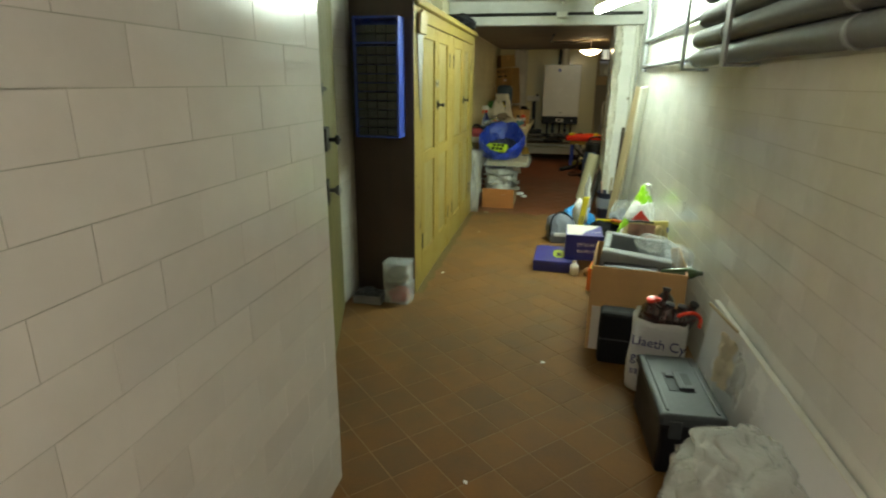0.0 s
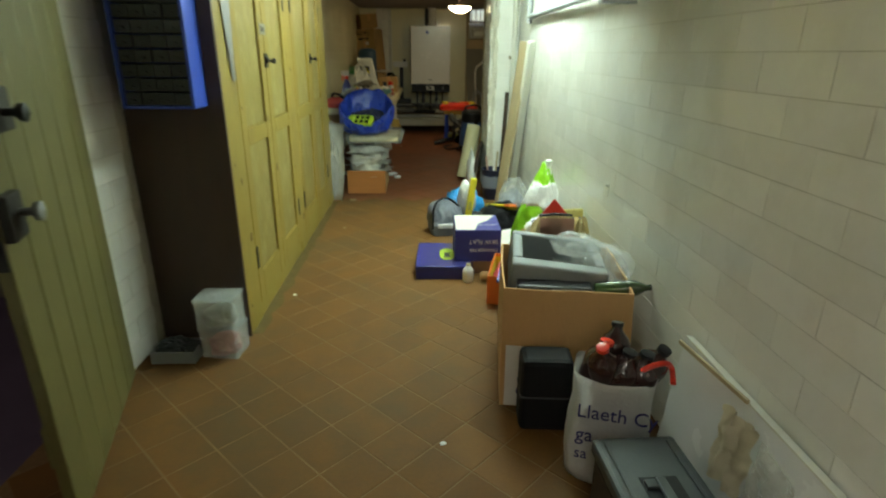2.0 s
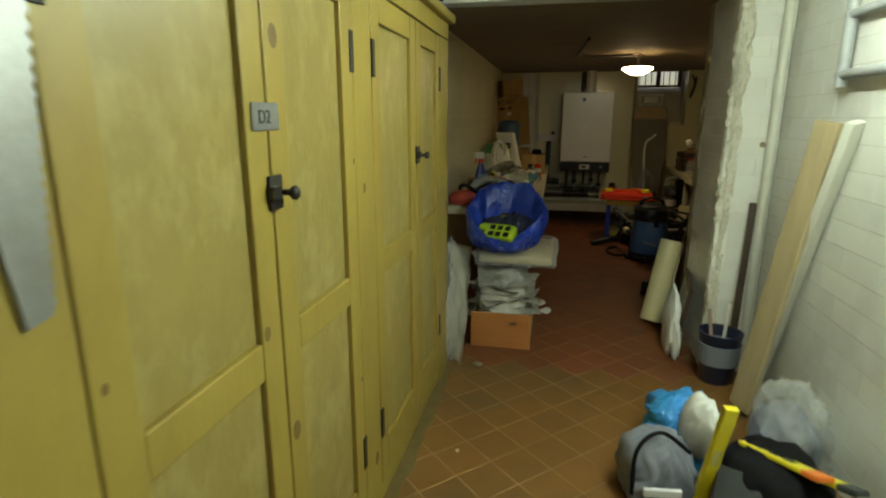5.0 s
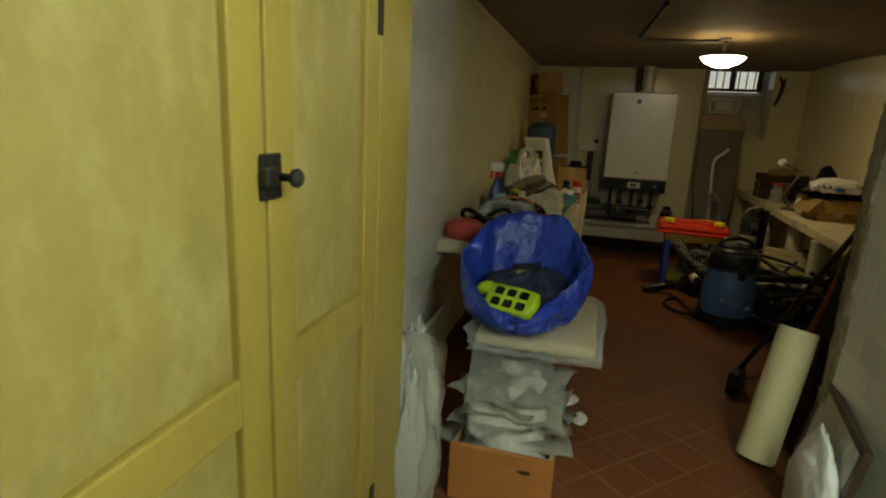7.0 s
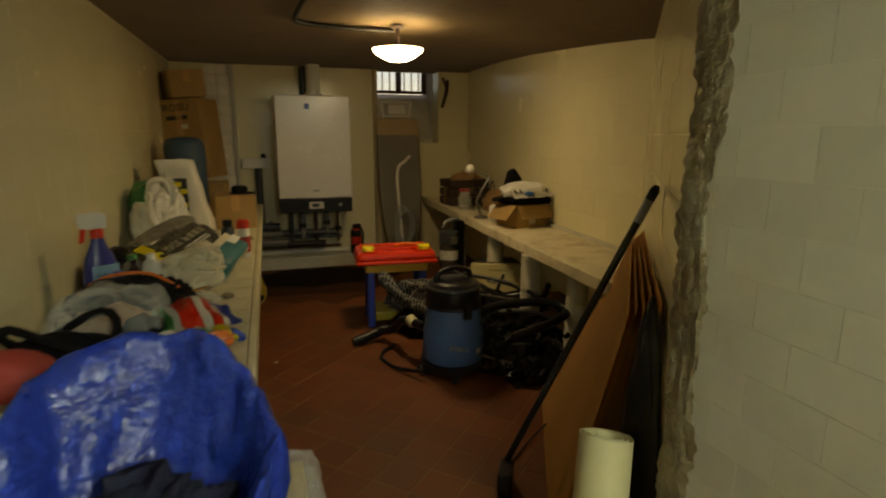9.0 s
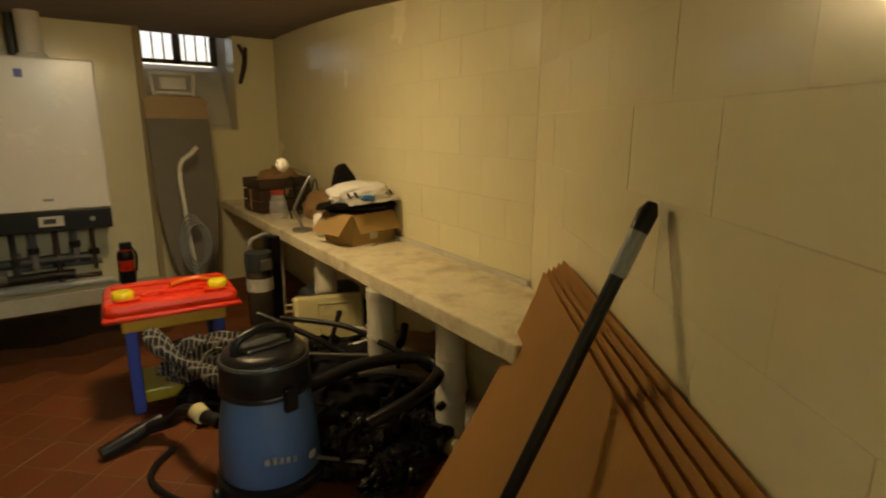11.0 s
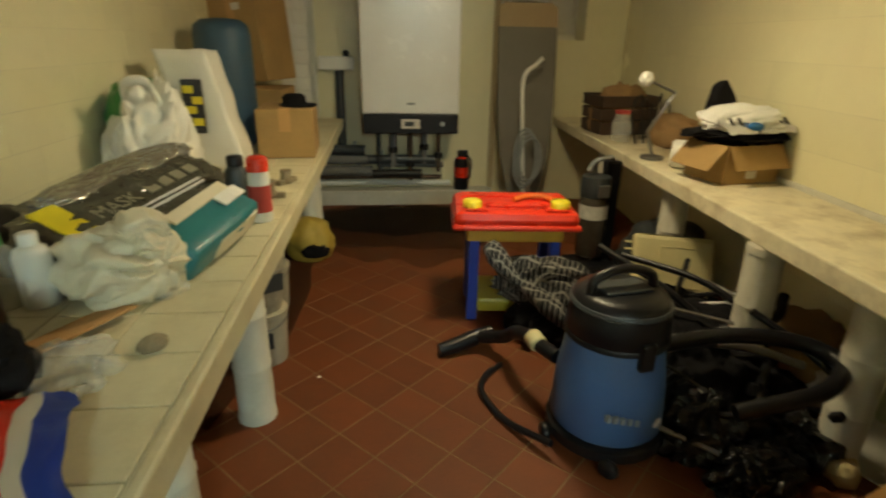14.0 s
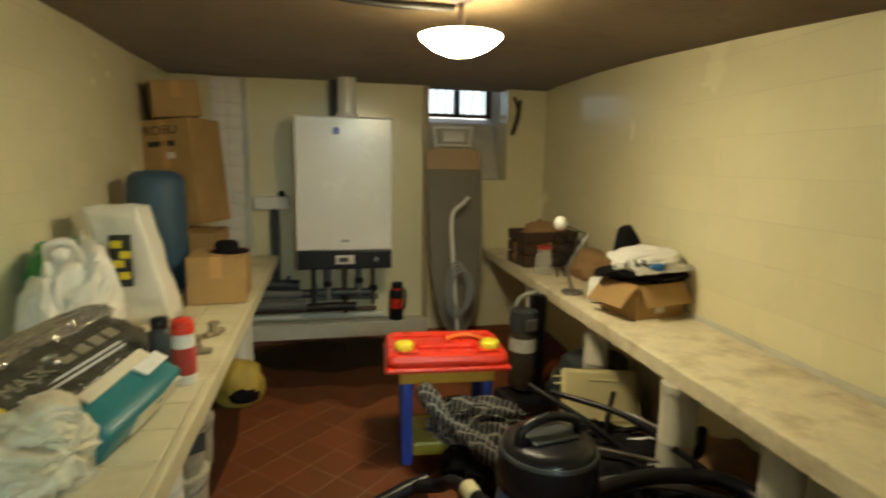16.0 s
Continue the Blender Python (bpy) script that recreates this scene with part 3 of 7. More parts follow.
# tubs in the corner by the cupboard
def tub(m, label, content):
    t = thing("plastic_tub", label, "tub", m)
    bm = open_box(0.145, 0.115, 0.112, 0.003)
    part("body", bm, M_GLASSY, t)
    part("lid", box(-0.079, -0.064, 0.1155, 0.079, 0.064, 0.127, 0.004), M_GLASSY, t, "clear snap lid")
    part("content", heap(0.058, 0.046, 0.075, 3, 0.2, m=pose(0, 0, 0.005)), content, t)
    return t


tub(pose(-0.615, -7.165, 0, 0, 0, -8), "clear plastic tub of screws with a red label", M_REDDULL)
tub(pose(-0.620, -7.165, 0.1275, 0, 0, -3), "clear plastic tub with pale lid on another tub", pbr("grey_green_bits", (0.22, 0.25, 0.19), 0.6, var=0.4, scale=60))
tr = thing("tray", "low grey plastic tray with oddments on the floor", "tray", pose(-0.79, -7.20, 0))
part("body", open_box(0.17, 0.12, 0.05, 0.004), M_GREY, tr)
part("content", heap(0.07, 0.045, 0.07, 5, 0.3, m=pose(0, 0, 0.005)), M_DARKGREY, tr)

# open plank door to the side room
lx, ly = 0.215, -0.71
ang = math.degrees(math.atan2(ly, lx))
door_1 = structure(thing("door_1", "open olive-painted plank door with iron lock", "door", pose(-0.905, -7.35, 0.012, 0, 0, ang)), "open olive-painted plank door with iron lock", "door")
for i in range(6):
    part("plank", box(i * 0.1225 + 0.001, -0.014, 0, i * 0.1225 + 0.1215, 0.014, 1.92, 0.003), M_GREENDOOR, door_1)
for z in (0.22, 0.98, 1.72):
    part("ledge", box(0.03, -0.036, z - 0.06, 0.70, -0.0145, z + 0.06, 0.004), M_GREENDOOR, door_1)
lk = part("lock", box(0.60, 0.0145, 0.98, 0.73, 0.04, 1.07, 0.004), M_IRON, door_1, "black iron rim lock")
part("knob", lathe([(0.009, 0), (0.009, 0.022), (0.019, 0.03), (0.02, 0.042), (0.0, 0.05)], 16, None, pose(0.655, 0.04, 1.02, -90, 0, 0)), M_IRON, lk, "", 60)
lk2 = part("lock", box(0.655, 0.0145, 0.76, 0.738, 0.036, 0.86, 0.004), M_IRON, door_1, "heavy black iron rim lock")
part("keeper", box(0.7355, -0.012, 0.70, 0.742, 0.012, 0.90, 0.002), M_IRON, lk2)
part("knob", lathe([(0.009, 0), (0.009, 0.022), (0.021, 0.03), (0.022, 0.042), (0.0, 0.05)], 16, None, pose(0.685, 0.036, 0.815, -90, 0, 0)), M_STEEL, lk2, "worn steel knob", 60)
bo = part("bolt", tube([(0.56, 0.024, 1.22), (0.745, 0.024, 1.22)], 0.008), M_IRON, door_1, "black iron bolt")
part("bolt_plate", box(0.58, 0.0145, 1.195, 0.70, 0.019, 1.245, 0.002), M_IRON, bo)
fr = slab("door_frame", box(-0.985, -7.41, 0, -0.905, -7.352, 1.98, 0.004), M_GREENDOOR, "olive painted door post", "door frame")

# side room furniture
shelf = thing("shelf_unit", "dark wooden shelf unit in the side room", "shelves", pose(-1.70, -6.70, 0))
for z in (0.36, 0.74, 1.085):
    part("shelf", box(-0.30, -0.20, z - 0.045, 0.30, 0.09, z, 0.004), M_BROWN, shelf)
for x in (-0.30, 0.27):
    for y in (-0.20, 0.06):
        part("post", box(x, y, 0.0, x + 0.035, y + 0.035, 1.52, 0.004), M_BROWN, shelf)
M_LINEN = pbr("pale_carton", (0.70, 0.62, 0.58), 0.6, var=0.08)
for x, z, w, h in ((-0.02, 1.0865, 0.20, 0.37), (0.02, 0.7415, 0.19, 0.29), (0.02, 0.3615, 0.15, 0.26)):
    c = thing("white_box", "pale boxed appliance on the dark shelf", "box", pose(-1.70 + x, -6.74, z), "shelf boxes")
    part("body", box(-w, -0.14, 0, w, 0.12, h, 0.01), M_LINEN, c)
    part("lid_line", box(-w - 0.001, -0.1415, h - 0.04, w + 0.001, -0.139, h - 0.035), M_CARD_DARK, c)

# ---------------------------------------------------------------- passage: overhead services
for k, (z, x, r) in enumerate(((1.385, 0.905, 0.04), (1.47, 0.895, 0.042), (1.56, 0.90, 0.042), (1.66, 0.89, 0.045), (1.76, 0.885, 0.045))):
    p = thing("lagged_pipe", "grey lagged heating pipe high along the tiled wall", "pipe", pose(x, 0, z), "pipe bundle")
    pts = [(0, -7.05 - 0.06 * k, 0.0), (0, -8.2, 0.004), (0, -9.6, -0.003), (0, -12.5, 0)]
    part("lagging", tube(pts, r, 14), M_GREYPIPE, p, "", 60)
    for y in (-7.6, -8.6, -9.6):
        part("band", tube([(0, y - 0.01, 0.001), (0, y + 0.01, 0.001)], r + 0.003, 14), M_GREYFRAME, p, "", 60)
for y in (-7.02, -7.75, -9.2):
    b = thing("pipe_bracket", "grey steel bracket carrying the wall pipes", "bracket", pose(0.845, y, 1.33), "pipe brackets")
    part("post", box(-0.012, -0.028, 0.0, 0.0, 0.028, 0.64, 0.003), M_GREYFRAME, b)
    part("arm", box(0.0005, -0.02, 0.0, 0.118, 0.02, 0.012, 0.002), M_GREYFRAME, b)
for z, r in ((1.40, 0.018), (1.60, 0.016)):
    p = thing("wall_rail", "grey painted pipe rail along the lit wall", "rail", pose(0.935, 0, z), "wall rails")
    part("bar", tube([(0, -5.05, 0), (0, -7.0, 0.0)], r, 12), M_GREYFRAME, p, "", 60)
p = thing("wall_post", "grey upright pipe at the rail end", "pipe", pose(0.935, -5.07, 1.36))
part("bar", tube([(0, 0, 0), (0, 0, 0.61)], 0.02, 12), M_GREYFRAME, p, "", 60)
cd = thing("conduit", "dark conduit with white junction box under the ceiling beam", "conduit", pose(0, -4.66, 1.86))
part("pipe", tube([(-0.9, 0, 0), (0.93, 0, 0.005)], 0.014, 10), M_IRON, cd, "", 60)
part("junction_box", box(0.18, -0.03, -0.03, 0.28, 0.02, 0.02, 0.006), M_WHITEPLASTIC, cd)
cd = thing("conduit", "pale conduit running along the passage ceiling", "conduit", pose(0.23, 0, 1.955))
part("pipe", tube([(0, -4.7, 0), (0, -9.0, 0)], 0.012, 10), M_WHITEPLASTIC, cd, "", 60)
cd = thing("wall_pipe", "white upright pipe in the corner of the pier", "pipe", pose(0.925, -4.53, 0))
part("pipe", tube([(0, 0, 0), (0, 0, 1.96)], 0.022, 12), M_WOODWHITE, cd, "", 60)
hl = thing("bundle", "dark rolled cloth lying on top of the cupboard", "bundle", pose(-0.62, -5.2, 1.70))
part("cloth", heap(0.12, 0.25, 0.10, 4, 0.2), M_BLACKMATT, hl, "", 180)
hl = thing("hanging_tag", "yellow tape roll on the cupboard corner", "tape roll", pose(-0.54, -7.04, 1.70))
part("ring", tube([(0, 0.05 * math.cos(a * 0.4), 0.05 + 0.05 * math.sin(a * 0.4)) for a in range(16)], 0.014, 8, closed=True), M_BRIGHTYELLOW, hl, "", 60)

# ---------------------------------------------------------------- passage: things along the tiled wall
wr = thing("plastic_wrap", "crumpled heap of milky bubble wrap on the floor", "bubble wrap", pose(0.80, -8.78, 0))
part("wrap", slump(0.20, 0.31, 0.27, 7, 2.2, 0.20, 5, tip=(0.2, 0.9, 0.5)), M_PLASTICWRAP, wr, "", 60)
part("inner_wrap", slump(0.17, 0.27, 0.23, 17, 3.0, 0.22, 5, tip=(-0.4, 0.8, 0.6)), M_PLASTICWRAP, wr, "", 60)
part("top_fold", slump(0.15, 0.14, 0.12, 19, 2.4, 0.24, 5, m=pose(0.02, 0.12, 0.19, 8, 0, 20), tip=(0.6, 0.5, 0.3)), M_PLASTICWRAP, wr, "", 60)
part("tail", slump(0.12, 0.17, 0.15, 9, 2.2, 0.2, 5, m=pose(-0.09, -0.24, 0), tip=(0.5, 0.8, 0.2)), M_PLASTICWRAP, wr, "", 60)

wpn = thing("melamine_board", "white melamine panel leaning along the tiled wall", "board", pose(0.905, -8.55, 0.0, 0, 6, 0))
part("face", box(-0.009, -0.75, 0.0, 0.009, 0.75, 0.40, 0.002), M_WHITE, wpn)
part("edging", box(-0.0105, -0.75, 0.4005, 0.0105, 0.75, 0.406, 0.001), M_WOODWHITE, wpn, "pale edge")
part("wrapper", sheet(0.19, 0.10, 16, 12, 37, 0.045, 5.0, m=pose(-0.012, 0.40, 0.30, 12, -92, 0)), M_BAGCREAM, wpn, "torn beige wrapper taped on", 50)
part("film", sheet(0.16, 0.14, 12, 12, 38, 0.03, 4.0, m=pose(-0.012, 0.27, 0.29, -6, -90, 0)), M_PLASTICWRAP, wpn, "torn clear film", 40)
lath = thing("lath", "thin pale lath resting on the panel", "lath", pose(0.925, -7.95, 0.392, -3, 0, 3))
part("strip", box(-0.004, -0.17, 0, 0.004, 0.14, 0.012, 0.001), M_WOOD, lath)
tbx = thing("tool_box", "dark grey plastic tool box with a moulded lid", "tool box", pose(0.732, -8.23, 0, 0, 0, 2))
part("body", box(-0.10, -0.205, 0.0, 0.10, 0.205, 0.19, 0.012), M_BLACK, tbx, "black plastic body")
lid_ = part("lid", box(-0.108, -0.215, 0.1905, 0.108, 0.215, 0.235, 0.012), M_DARKGREY, tbx, "dark grey ribbed lid")
for x in (-0.085, 0.075):
    part("rib", box(x, -0.19, 0.2353, x + 0.01, 0.19, 0.241, 0.002), M_DARKGREY, lid_)
part("recess", box(-0.045, -0.06, 0.2352, 0.045, 0.07, 0.2372, 0.001), M_BLACK, tbx)
bm = box(-0.012, -0.055, 0.2375, 0.012, 0.06, 0.247, 0.004)
box(-0.04, 0.03, 0.2375, -0.0125, 0.055, 0.245, 0.002, bm)
box(0.0125, -0.05, 0.2375, 0.04, -0.025, 0.245, 0.002, bm)
part("handle", bm, M_DARKGREY, tbx)
for s in (-0.055, 0.055):
    part("clasp", box(s - 0.02, -0.222, 0.15, s + 0.02, -0.2155, 0.215, 0.003), M_DARKGREY, tbx)

cs = thing("case", "black hard case standing on the floor", "case", pose(0.575, -7.65, 0, 0, 0, -4))
part("body", box(-0.075, -0.05, 0, 0.09, 0.06, 0.26, 0.018), pbr("black_case", (0.010, 0.010, 0.011), 0.65, var=0.3, spec=0.15), cs)
part("seam", box(-0.076, -0.0515, 0.125, 0.091, 0.0615, 0.131), M_DARKGREY, cs)

lb = thing("paper_sack", "white printed sack full of dark plastic bottles", "sack", pose(0.725, -7.85, 0, 0, 0, -17) @ Matrix.Diagonal((0.9, 0.95, 1, 1)))
bm = bmesh.new()
ring = []
NS, NZ = 40, 12
for j in range(NZ + 1):
    z = 0.33 * j / NZ
    row = []
    for i in range(NS):
        a = 2 * math.pi * i / NS
        c, s = math.cos(a), math.sin(a)
        k = 1 / max(abs(c) ** 3 + abs(s) ** 3, 1e-3) ** (1 / 3)
        w = 1 + 0.05 * math.sin(j * 0.5) + 0.05 * noise.noise(Vector((c * 2, s * 2, z * 9)))
        row.append(bm.verts.new((0.125 * c * k * w, 0.095 * s * k * w, z + (0.018 * noise.noise(Vector((c * 2, s * 2, 3))) if j == NZ else 0))))
    ring.append(row)
for a, b in zip(ring, ring[1:]):
    for i in range(NS):
        bm.faces.new((a[i], a[(i + 1) % NS], b[(i + 1) % NS], b[i]))
bm.faces.new(ring[0][::-1])
bmesh.ops.solidify(bm, geom=bm.faces[:], thickness=0.003)
part("sack", bm, M_BAGWHITE, lb, "", 180)
words("lettering", "Llaeth Cy", 0.060, pose(0.012, -0.1065, 0.225, 90, 0, 0), M_INK, lb)
words("lettering", "ga", 0.062, pose(-0.075, -0.1065, 0.150, 90, 0, 0), M_INK, lb)
words("lettering", "sa", 0.05, pose(-0.08, -0.1055, 0.09, 90, 0, 0), M_INK, lb)
part("filling", heap(0.10, 0.075, 0.27, 11, 0.1, flat=0.3), M_BLACKMATT, lb, "", 180)


def bottle(m, r, h, material, cap, label, name="bottle"):
    t = thing(name, label, "bottle", m)
    part("body", lathe([(r * 0.8, 0), (r, 0.01), (r, h * 0.62), (r * 0.85, h * 0.72), (r * 0.38, h * 0.86), (r * 0.36, h * 0.93)], 20), material, t, "", 60)
    part("cap", lathe([(r * 0.42, h * 0.9305), (r * 0.42, h), (r * 0.36, h * 1.005)], 16), cap, t, "", 60)
    return t


bottle(pose(0.70, -7.85, 0.27, 14, -12, 0), 0.042, 0.16, M_BOTTLE, M_RED, "brown plastic bottle with red cap in the sack")
bottle(pose(0.79, -7.83, 0.26, 20, 18, 0), 0.045, 0.17, M_BOTTLE, M_BLACK, "dark brown plastic bottle in the sack")
bottle(pose(0.74, -7.79, 0.27, -12, 5, 0), 0.042, 0.16, M_BOTTLE, M_BLACK, "dark brown plastic bottle in the sack")
for x, y, z, rx_, rz_ in ((0.675, -7.82, 0.255, 6, 30), (0.775, -7.865, 0.25, 4, -20), (0.72, -7.865, 0.255, 8, 10)):
    bottle(pose(x, y, z, rx_, 10, rz_), 0.047, 0.15, M_BOTTLE, M_RED if x < 0.7 else M_BLACK, "dark brown plastic bottle in the sack")
rb = thing("ribbon", "red plastic strap lying over the sack edge", "strap", pose(0.81, -7.89, 0.325))
part("strap", tube(smooth_path([(-0.05, 0.0, 0.0), (-0.02, -0.02, 0.045), (0.03, -0.01, 0.05), (0.06, 0.01, 0.02), (0.05, -0.03, 0.0)]), 0.008, 8), M_RED, rb, "", 60)

# large open carton with its contents
ct = thing("carton", "large open cardboard carton, printed white below", "carton", pose(0.70, -7.30, 0, 0, 0, -7))
bm = open_box(0.43, 0.50, 0.412, 0.007, bulge=0.045)
for v in bm.verts:
    if v.co.y < -0.1:
        v.co.y += 0.075 * v.co.z / 0.412 - 0.03
    v.co.z += (0.006 * noise.noise(v.co * 12)) * min(1.0, v.co.z / 0.4)
part("body", bm, M_CARD, ct)
part("print", box(-0.20, -0.0015, 0.0, 0.03, 0.0015, 0.215), M_CARD_WHITE, ct, "white printed lower part", None, pose(0, -0.2855, 0.006, -10.3, 0, 0))
bm = lathe([(0.02, 0), (0.02, 0.001)], 20, None, pose(-0.14, -0.2785, 0.06, 79.7, 0, 0))
part("mark", bm, M_INK, ct)
part("filling", box(-0.19, -0.19, 0.008, 0.19, 0.22, 0.26), M_CARD_DARK, ct)
gp = thing("plastic_crate", "grey plastic housing with an open dark window in the carton", "housing", pose(0.685, -7.22, 0.305, 4, 5, -8))
for a, b in (((-0.17, -0.165), (0.17, -0.101)), ((-0.17, 0.121), (0.17, 0.16)), ((-0.168, -0.10), (-0.13, 0.12)), ((0.13, -0.10), (0.168, 0.12))):
    part("side", box(a[0], a[1], 0, b[0], b[1], 0.155, 0.010), M_GREY, gp)
part("well", box(-0.135, -0.105, 0.0, 0.135, 0.125, 0.05), M_BLACK, gp)
part("cable", tube(smooth_path([(-0.06, -0.03, 0.055), (0.0, 0.03, 0.08), (0.06, -0.02, 0.07), (0.08, 0.05, 0.06), (0.02, 0.06, 0.075)]), 0.006, 8), M_STEEL, gp, "", 60)
bk = thing("battery_pack", "dark rectangular pack with a pale label in the carton", "pack", pose(0.665, -7.425, 0.275, 0, 0, -8))
part("body", box(-0.15, -0.035, 0, 0.11, 0.035, 0.13, 0.01), M_BLACK, bk)
part("sticker", box(-0.03, -0.0358, 0.02, 0.06, -0.0352, 0.12), M_CARD_WHITE, bk)
gb = bottle(pose(0.79, -7.42, 0.375, 0, 80, -16), 0.03, 0.20, pbr("green_glass", (0.03, 0.06, 0.015), 0.1, var=0.1, coat=0.5), M_BLACK, "dark green glass bottle lying in the carton")
cb = thing("carrier_bag", "clear crumpled plastic bag on the carton", "bag", pose(0.84, -7.23, 0.36))
part("bag", slump(0.115, 0.18, 0.12, 21, 2.4, 0.24, 5, tip=(0.5, 0.6, 0.5)), M_CLEARBAG, cb, "", 40)
part("fold", slump(0.08, 0.10, 0.07, 23, 2.6, 0.28, 5, m=pose(-0.05, 0.06, 0.07, 0, 0, 30), tip=(-0.5, 0.4, 0.4)), M_CLEARBAG, cb, "", 40)

# paper bags and bits behind the carton
pb = thing("paper_bag", "beige paper carrier bag with pink front and red flap", "bag", pose(0.755, -6.945, 0, 0, 0, -2))
part("bag", slump(0.135, 0.085, 0.535, 30, 2.4, 0.20, 5, flat=0.1, tip=(0.1, 0.1, 1)), M_BEIGEPAPER, pb, "", 60)
part("side", slump(0.05, 0.07, 0.50, 40, 2.4, 0.2, 5, flat=0.1, tip=(0, 0, 1), m=pose(0.10, -0.02, 0.0)), M_BEIGEPAPER, pb, "crumpled side", 60)
part("front_panel", sheet(0.14, 0.24, 12, 14, 39, 0.022, 4.0, m=pose(-0.01, -0.080, 0.40, 82, 0, 0)), M_PINK, pb, "dull pink printed panel", 60)
part("rim", tube([(-0.085, -0.075, 0.532), (-0.02, -0.080, 0.540), (0.05, -0.078, 0.534)], 0.006, 8), M_BLACK, pb, "dark cord handle", 60)
part("flap", prism([(-0.055, 0), (0.055, 0), (0.005, 0.062)], 0.006, pose(-0.02, -0.045, 0.53, 70, 0, 8)), M_RED, pb, "red paper triangle")
ps = thing("envelope", "yellow and blue padded envelope standing behind the bags", "envelope", pose(0.89, -6.74, 0, -6, 0, 12))
part("body", box(-0.10, -0.012, 0.0, 0.07, 0.012, 0.47, 0.006), pbr("pale_yellow_card", (0.62, 0.55, 0.2), 0.6), ps)
part("stripe", box(-0.102, -0.0135, 0.40, 0.072, 0.0135, 0.43, 0.001), M_BLUELEG, ps)
ps = thing("beige_bag", "crumpled beige paper bag", "bag", pose(0.625, -6.86, 0))
part("bag", slump(0.07, 0.09, 0.40, 33, 2.6, 0.2, 5, tip=(0, 0, 1)), M_BEIGEPAPER, ps, "", 60)
ob_ = thing("orange_box", "open orange card box with a yellow lining", "box", pose(0.60, -6.60, 0, 0, 0, -14))
part("body", open_box(0.13, 0.32, 0.15, 0.004, bulge=0.05), M_ORANGE, ob_)
part("lining", open_box(0.118, 0.305, 0.13, 0.003, m=pose(0, 0, 0.006)), M_BRIGHTYELLOW, ob_, "yellow lining")
part("filling", heap(0.052, 0.145, 0.12, 34, 0.25, 8, 4, m=pose(0, 0, 0.012)), M_REDDULL, ob_, "red and orange wrappers", 180)
br_ = thing("blue_bar", "blue plastic bar laid across the orange box", "bar", pose(0.595, -6.62, 0.172, 9, 0, -16))
part("bar", box(-0.011, -0.185, -0.009, 0.011, 0.185, 0.009, 0.004), M_BLUELEG, br_)
mc = thing("magenta_card", "magenta card leaning on the paper bags", "card", pose(0.715, -6.655, 0.0, -14, 0, -30))
part("card", box(-0.075, -0.006, 0.0, 0.075, 0.006, 0.33, 0.002), pbr("magenta_card", (0.50, 0.02, 0.10), 0.5), mc)
wf = thing("printed_bag", "white paper bag with dark dots and yellow print", "bag", pose(0.735, -6.74, 0, 0, 0, 10))
part("bag", heap(0.085, 0.085, 0.43, 35, 0.13, 7, 4, pointed=0.15, square=0.4), M_BAGWHITE, wf, "", 180)
part("dot", lathe([(0.02, 0), (0.02, 0.004), (0.0, 0.005)], 16, None, pose(-0.03, -0.02, 0.425, 14, -10, 0)), M_INKBLACK, wf)
part("dot", lathe([(0.014, 0), (0.014, 0.004), (0.0, 0.005)], 16, None, pose(0.03, 0.01, 0.43, 5, 10, 0)), M_INKBLACK, wf)
part("print", heap(0.05, 0.04, 0.12, 36, 0.15, 6, 4, m=pose(-0.05, 0.06, 0.22)), M_BRIGHTYELLOW, wf, "yellow printed corner", 180)

# blue cartons
fb = thing("flat_box", "flat dark blue carton with a yellow label", "carton", pose(0.305, -6.24, 0, 0, 0, -2))
part("body", box(-0.15, -0.19, 0, 0.15, 0.19, 0.078, 0.004), M_BLUEBOX, fb)
part("lid_line", box(-0.1505, -0.1905, 0.052, 0.1505, 0.1905, 0.054), M_INKBLACK, fb)
oval = [(0.042 * math.cos(a * math.pi / 12) * 1.0, 0.095 * math.copysign(abs(math.sin(a * math.pi / 12)) ** 0.6, math.sin(a * math.pi / 12))) for a in range(24)]
lab_ = part("label", prism(oval, 0.001, pose(0.02, -0.005, 0.0785)), M_LIME, fb, "yellow oval label")
part("figure", prism([(-0.018, -0.055), (0.02, -0.05), (0.012, 0.0), (0.022, 0.02), (-0.02, 0.024), (-0.012, -0.01)], 0.0008, pose(0.02, -0.005, 0.0797)), M_INKBLACK, lab_)
lo = thing("small_carton", "low brown carton supporting the heater box", "carton", pose(0.565, -6.245, 0))
part("body", box(-0.10, -0.10, 0, 0.10, 0.13, 0.079, 0.003), M_CARD_DARK, lo)
hb = thing("heater_box", "blue and white printed fan heater carton", "carton", pose(0.49, -6.225, 0.081, 0, 0, -1))
part("body", box(-0.125, -0.145, 0, 0.125, 0.145, 0.18, 0.003), M_BLUEBOX, hb)
part("top_print", prism([(-0.12, -0.14), (-0.02, -0.14), (0.01, -0.02), (0.06, 0.03), (0.115, 0.14), (-0.12, 0.14)], 0.0008, pose(0, 0, 0.1803)), M_CARD_WHITE, hb, "white printed swoosh")
words("lettering", "2KW FLAT", 0.034, pose(0.03, -0.1456, 0.125, 90, 180, 0), M_INKWHITE, hb)
words("lettering", "FAN HEATER", 0.027, pose(0.03, -0.1456, 0.075, 90, 180, 0), M_INKWHITE, hb)
words("lettering", "2KW FLAT", 0.03, pose(0.04, -0.06, 0.1808, 0, 0, 0), M_INKWHITE, hb)
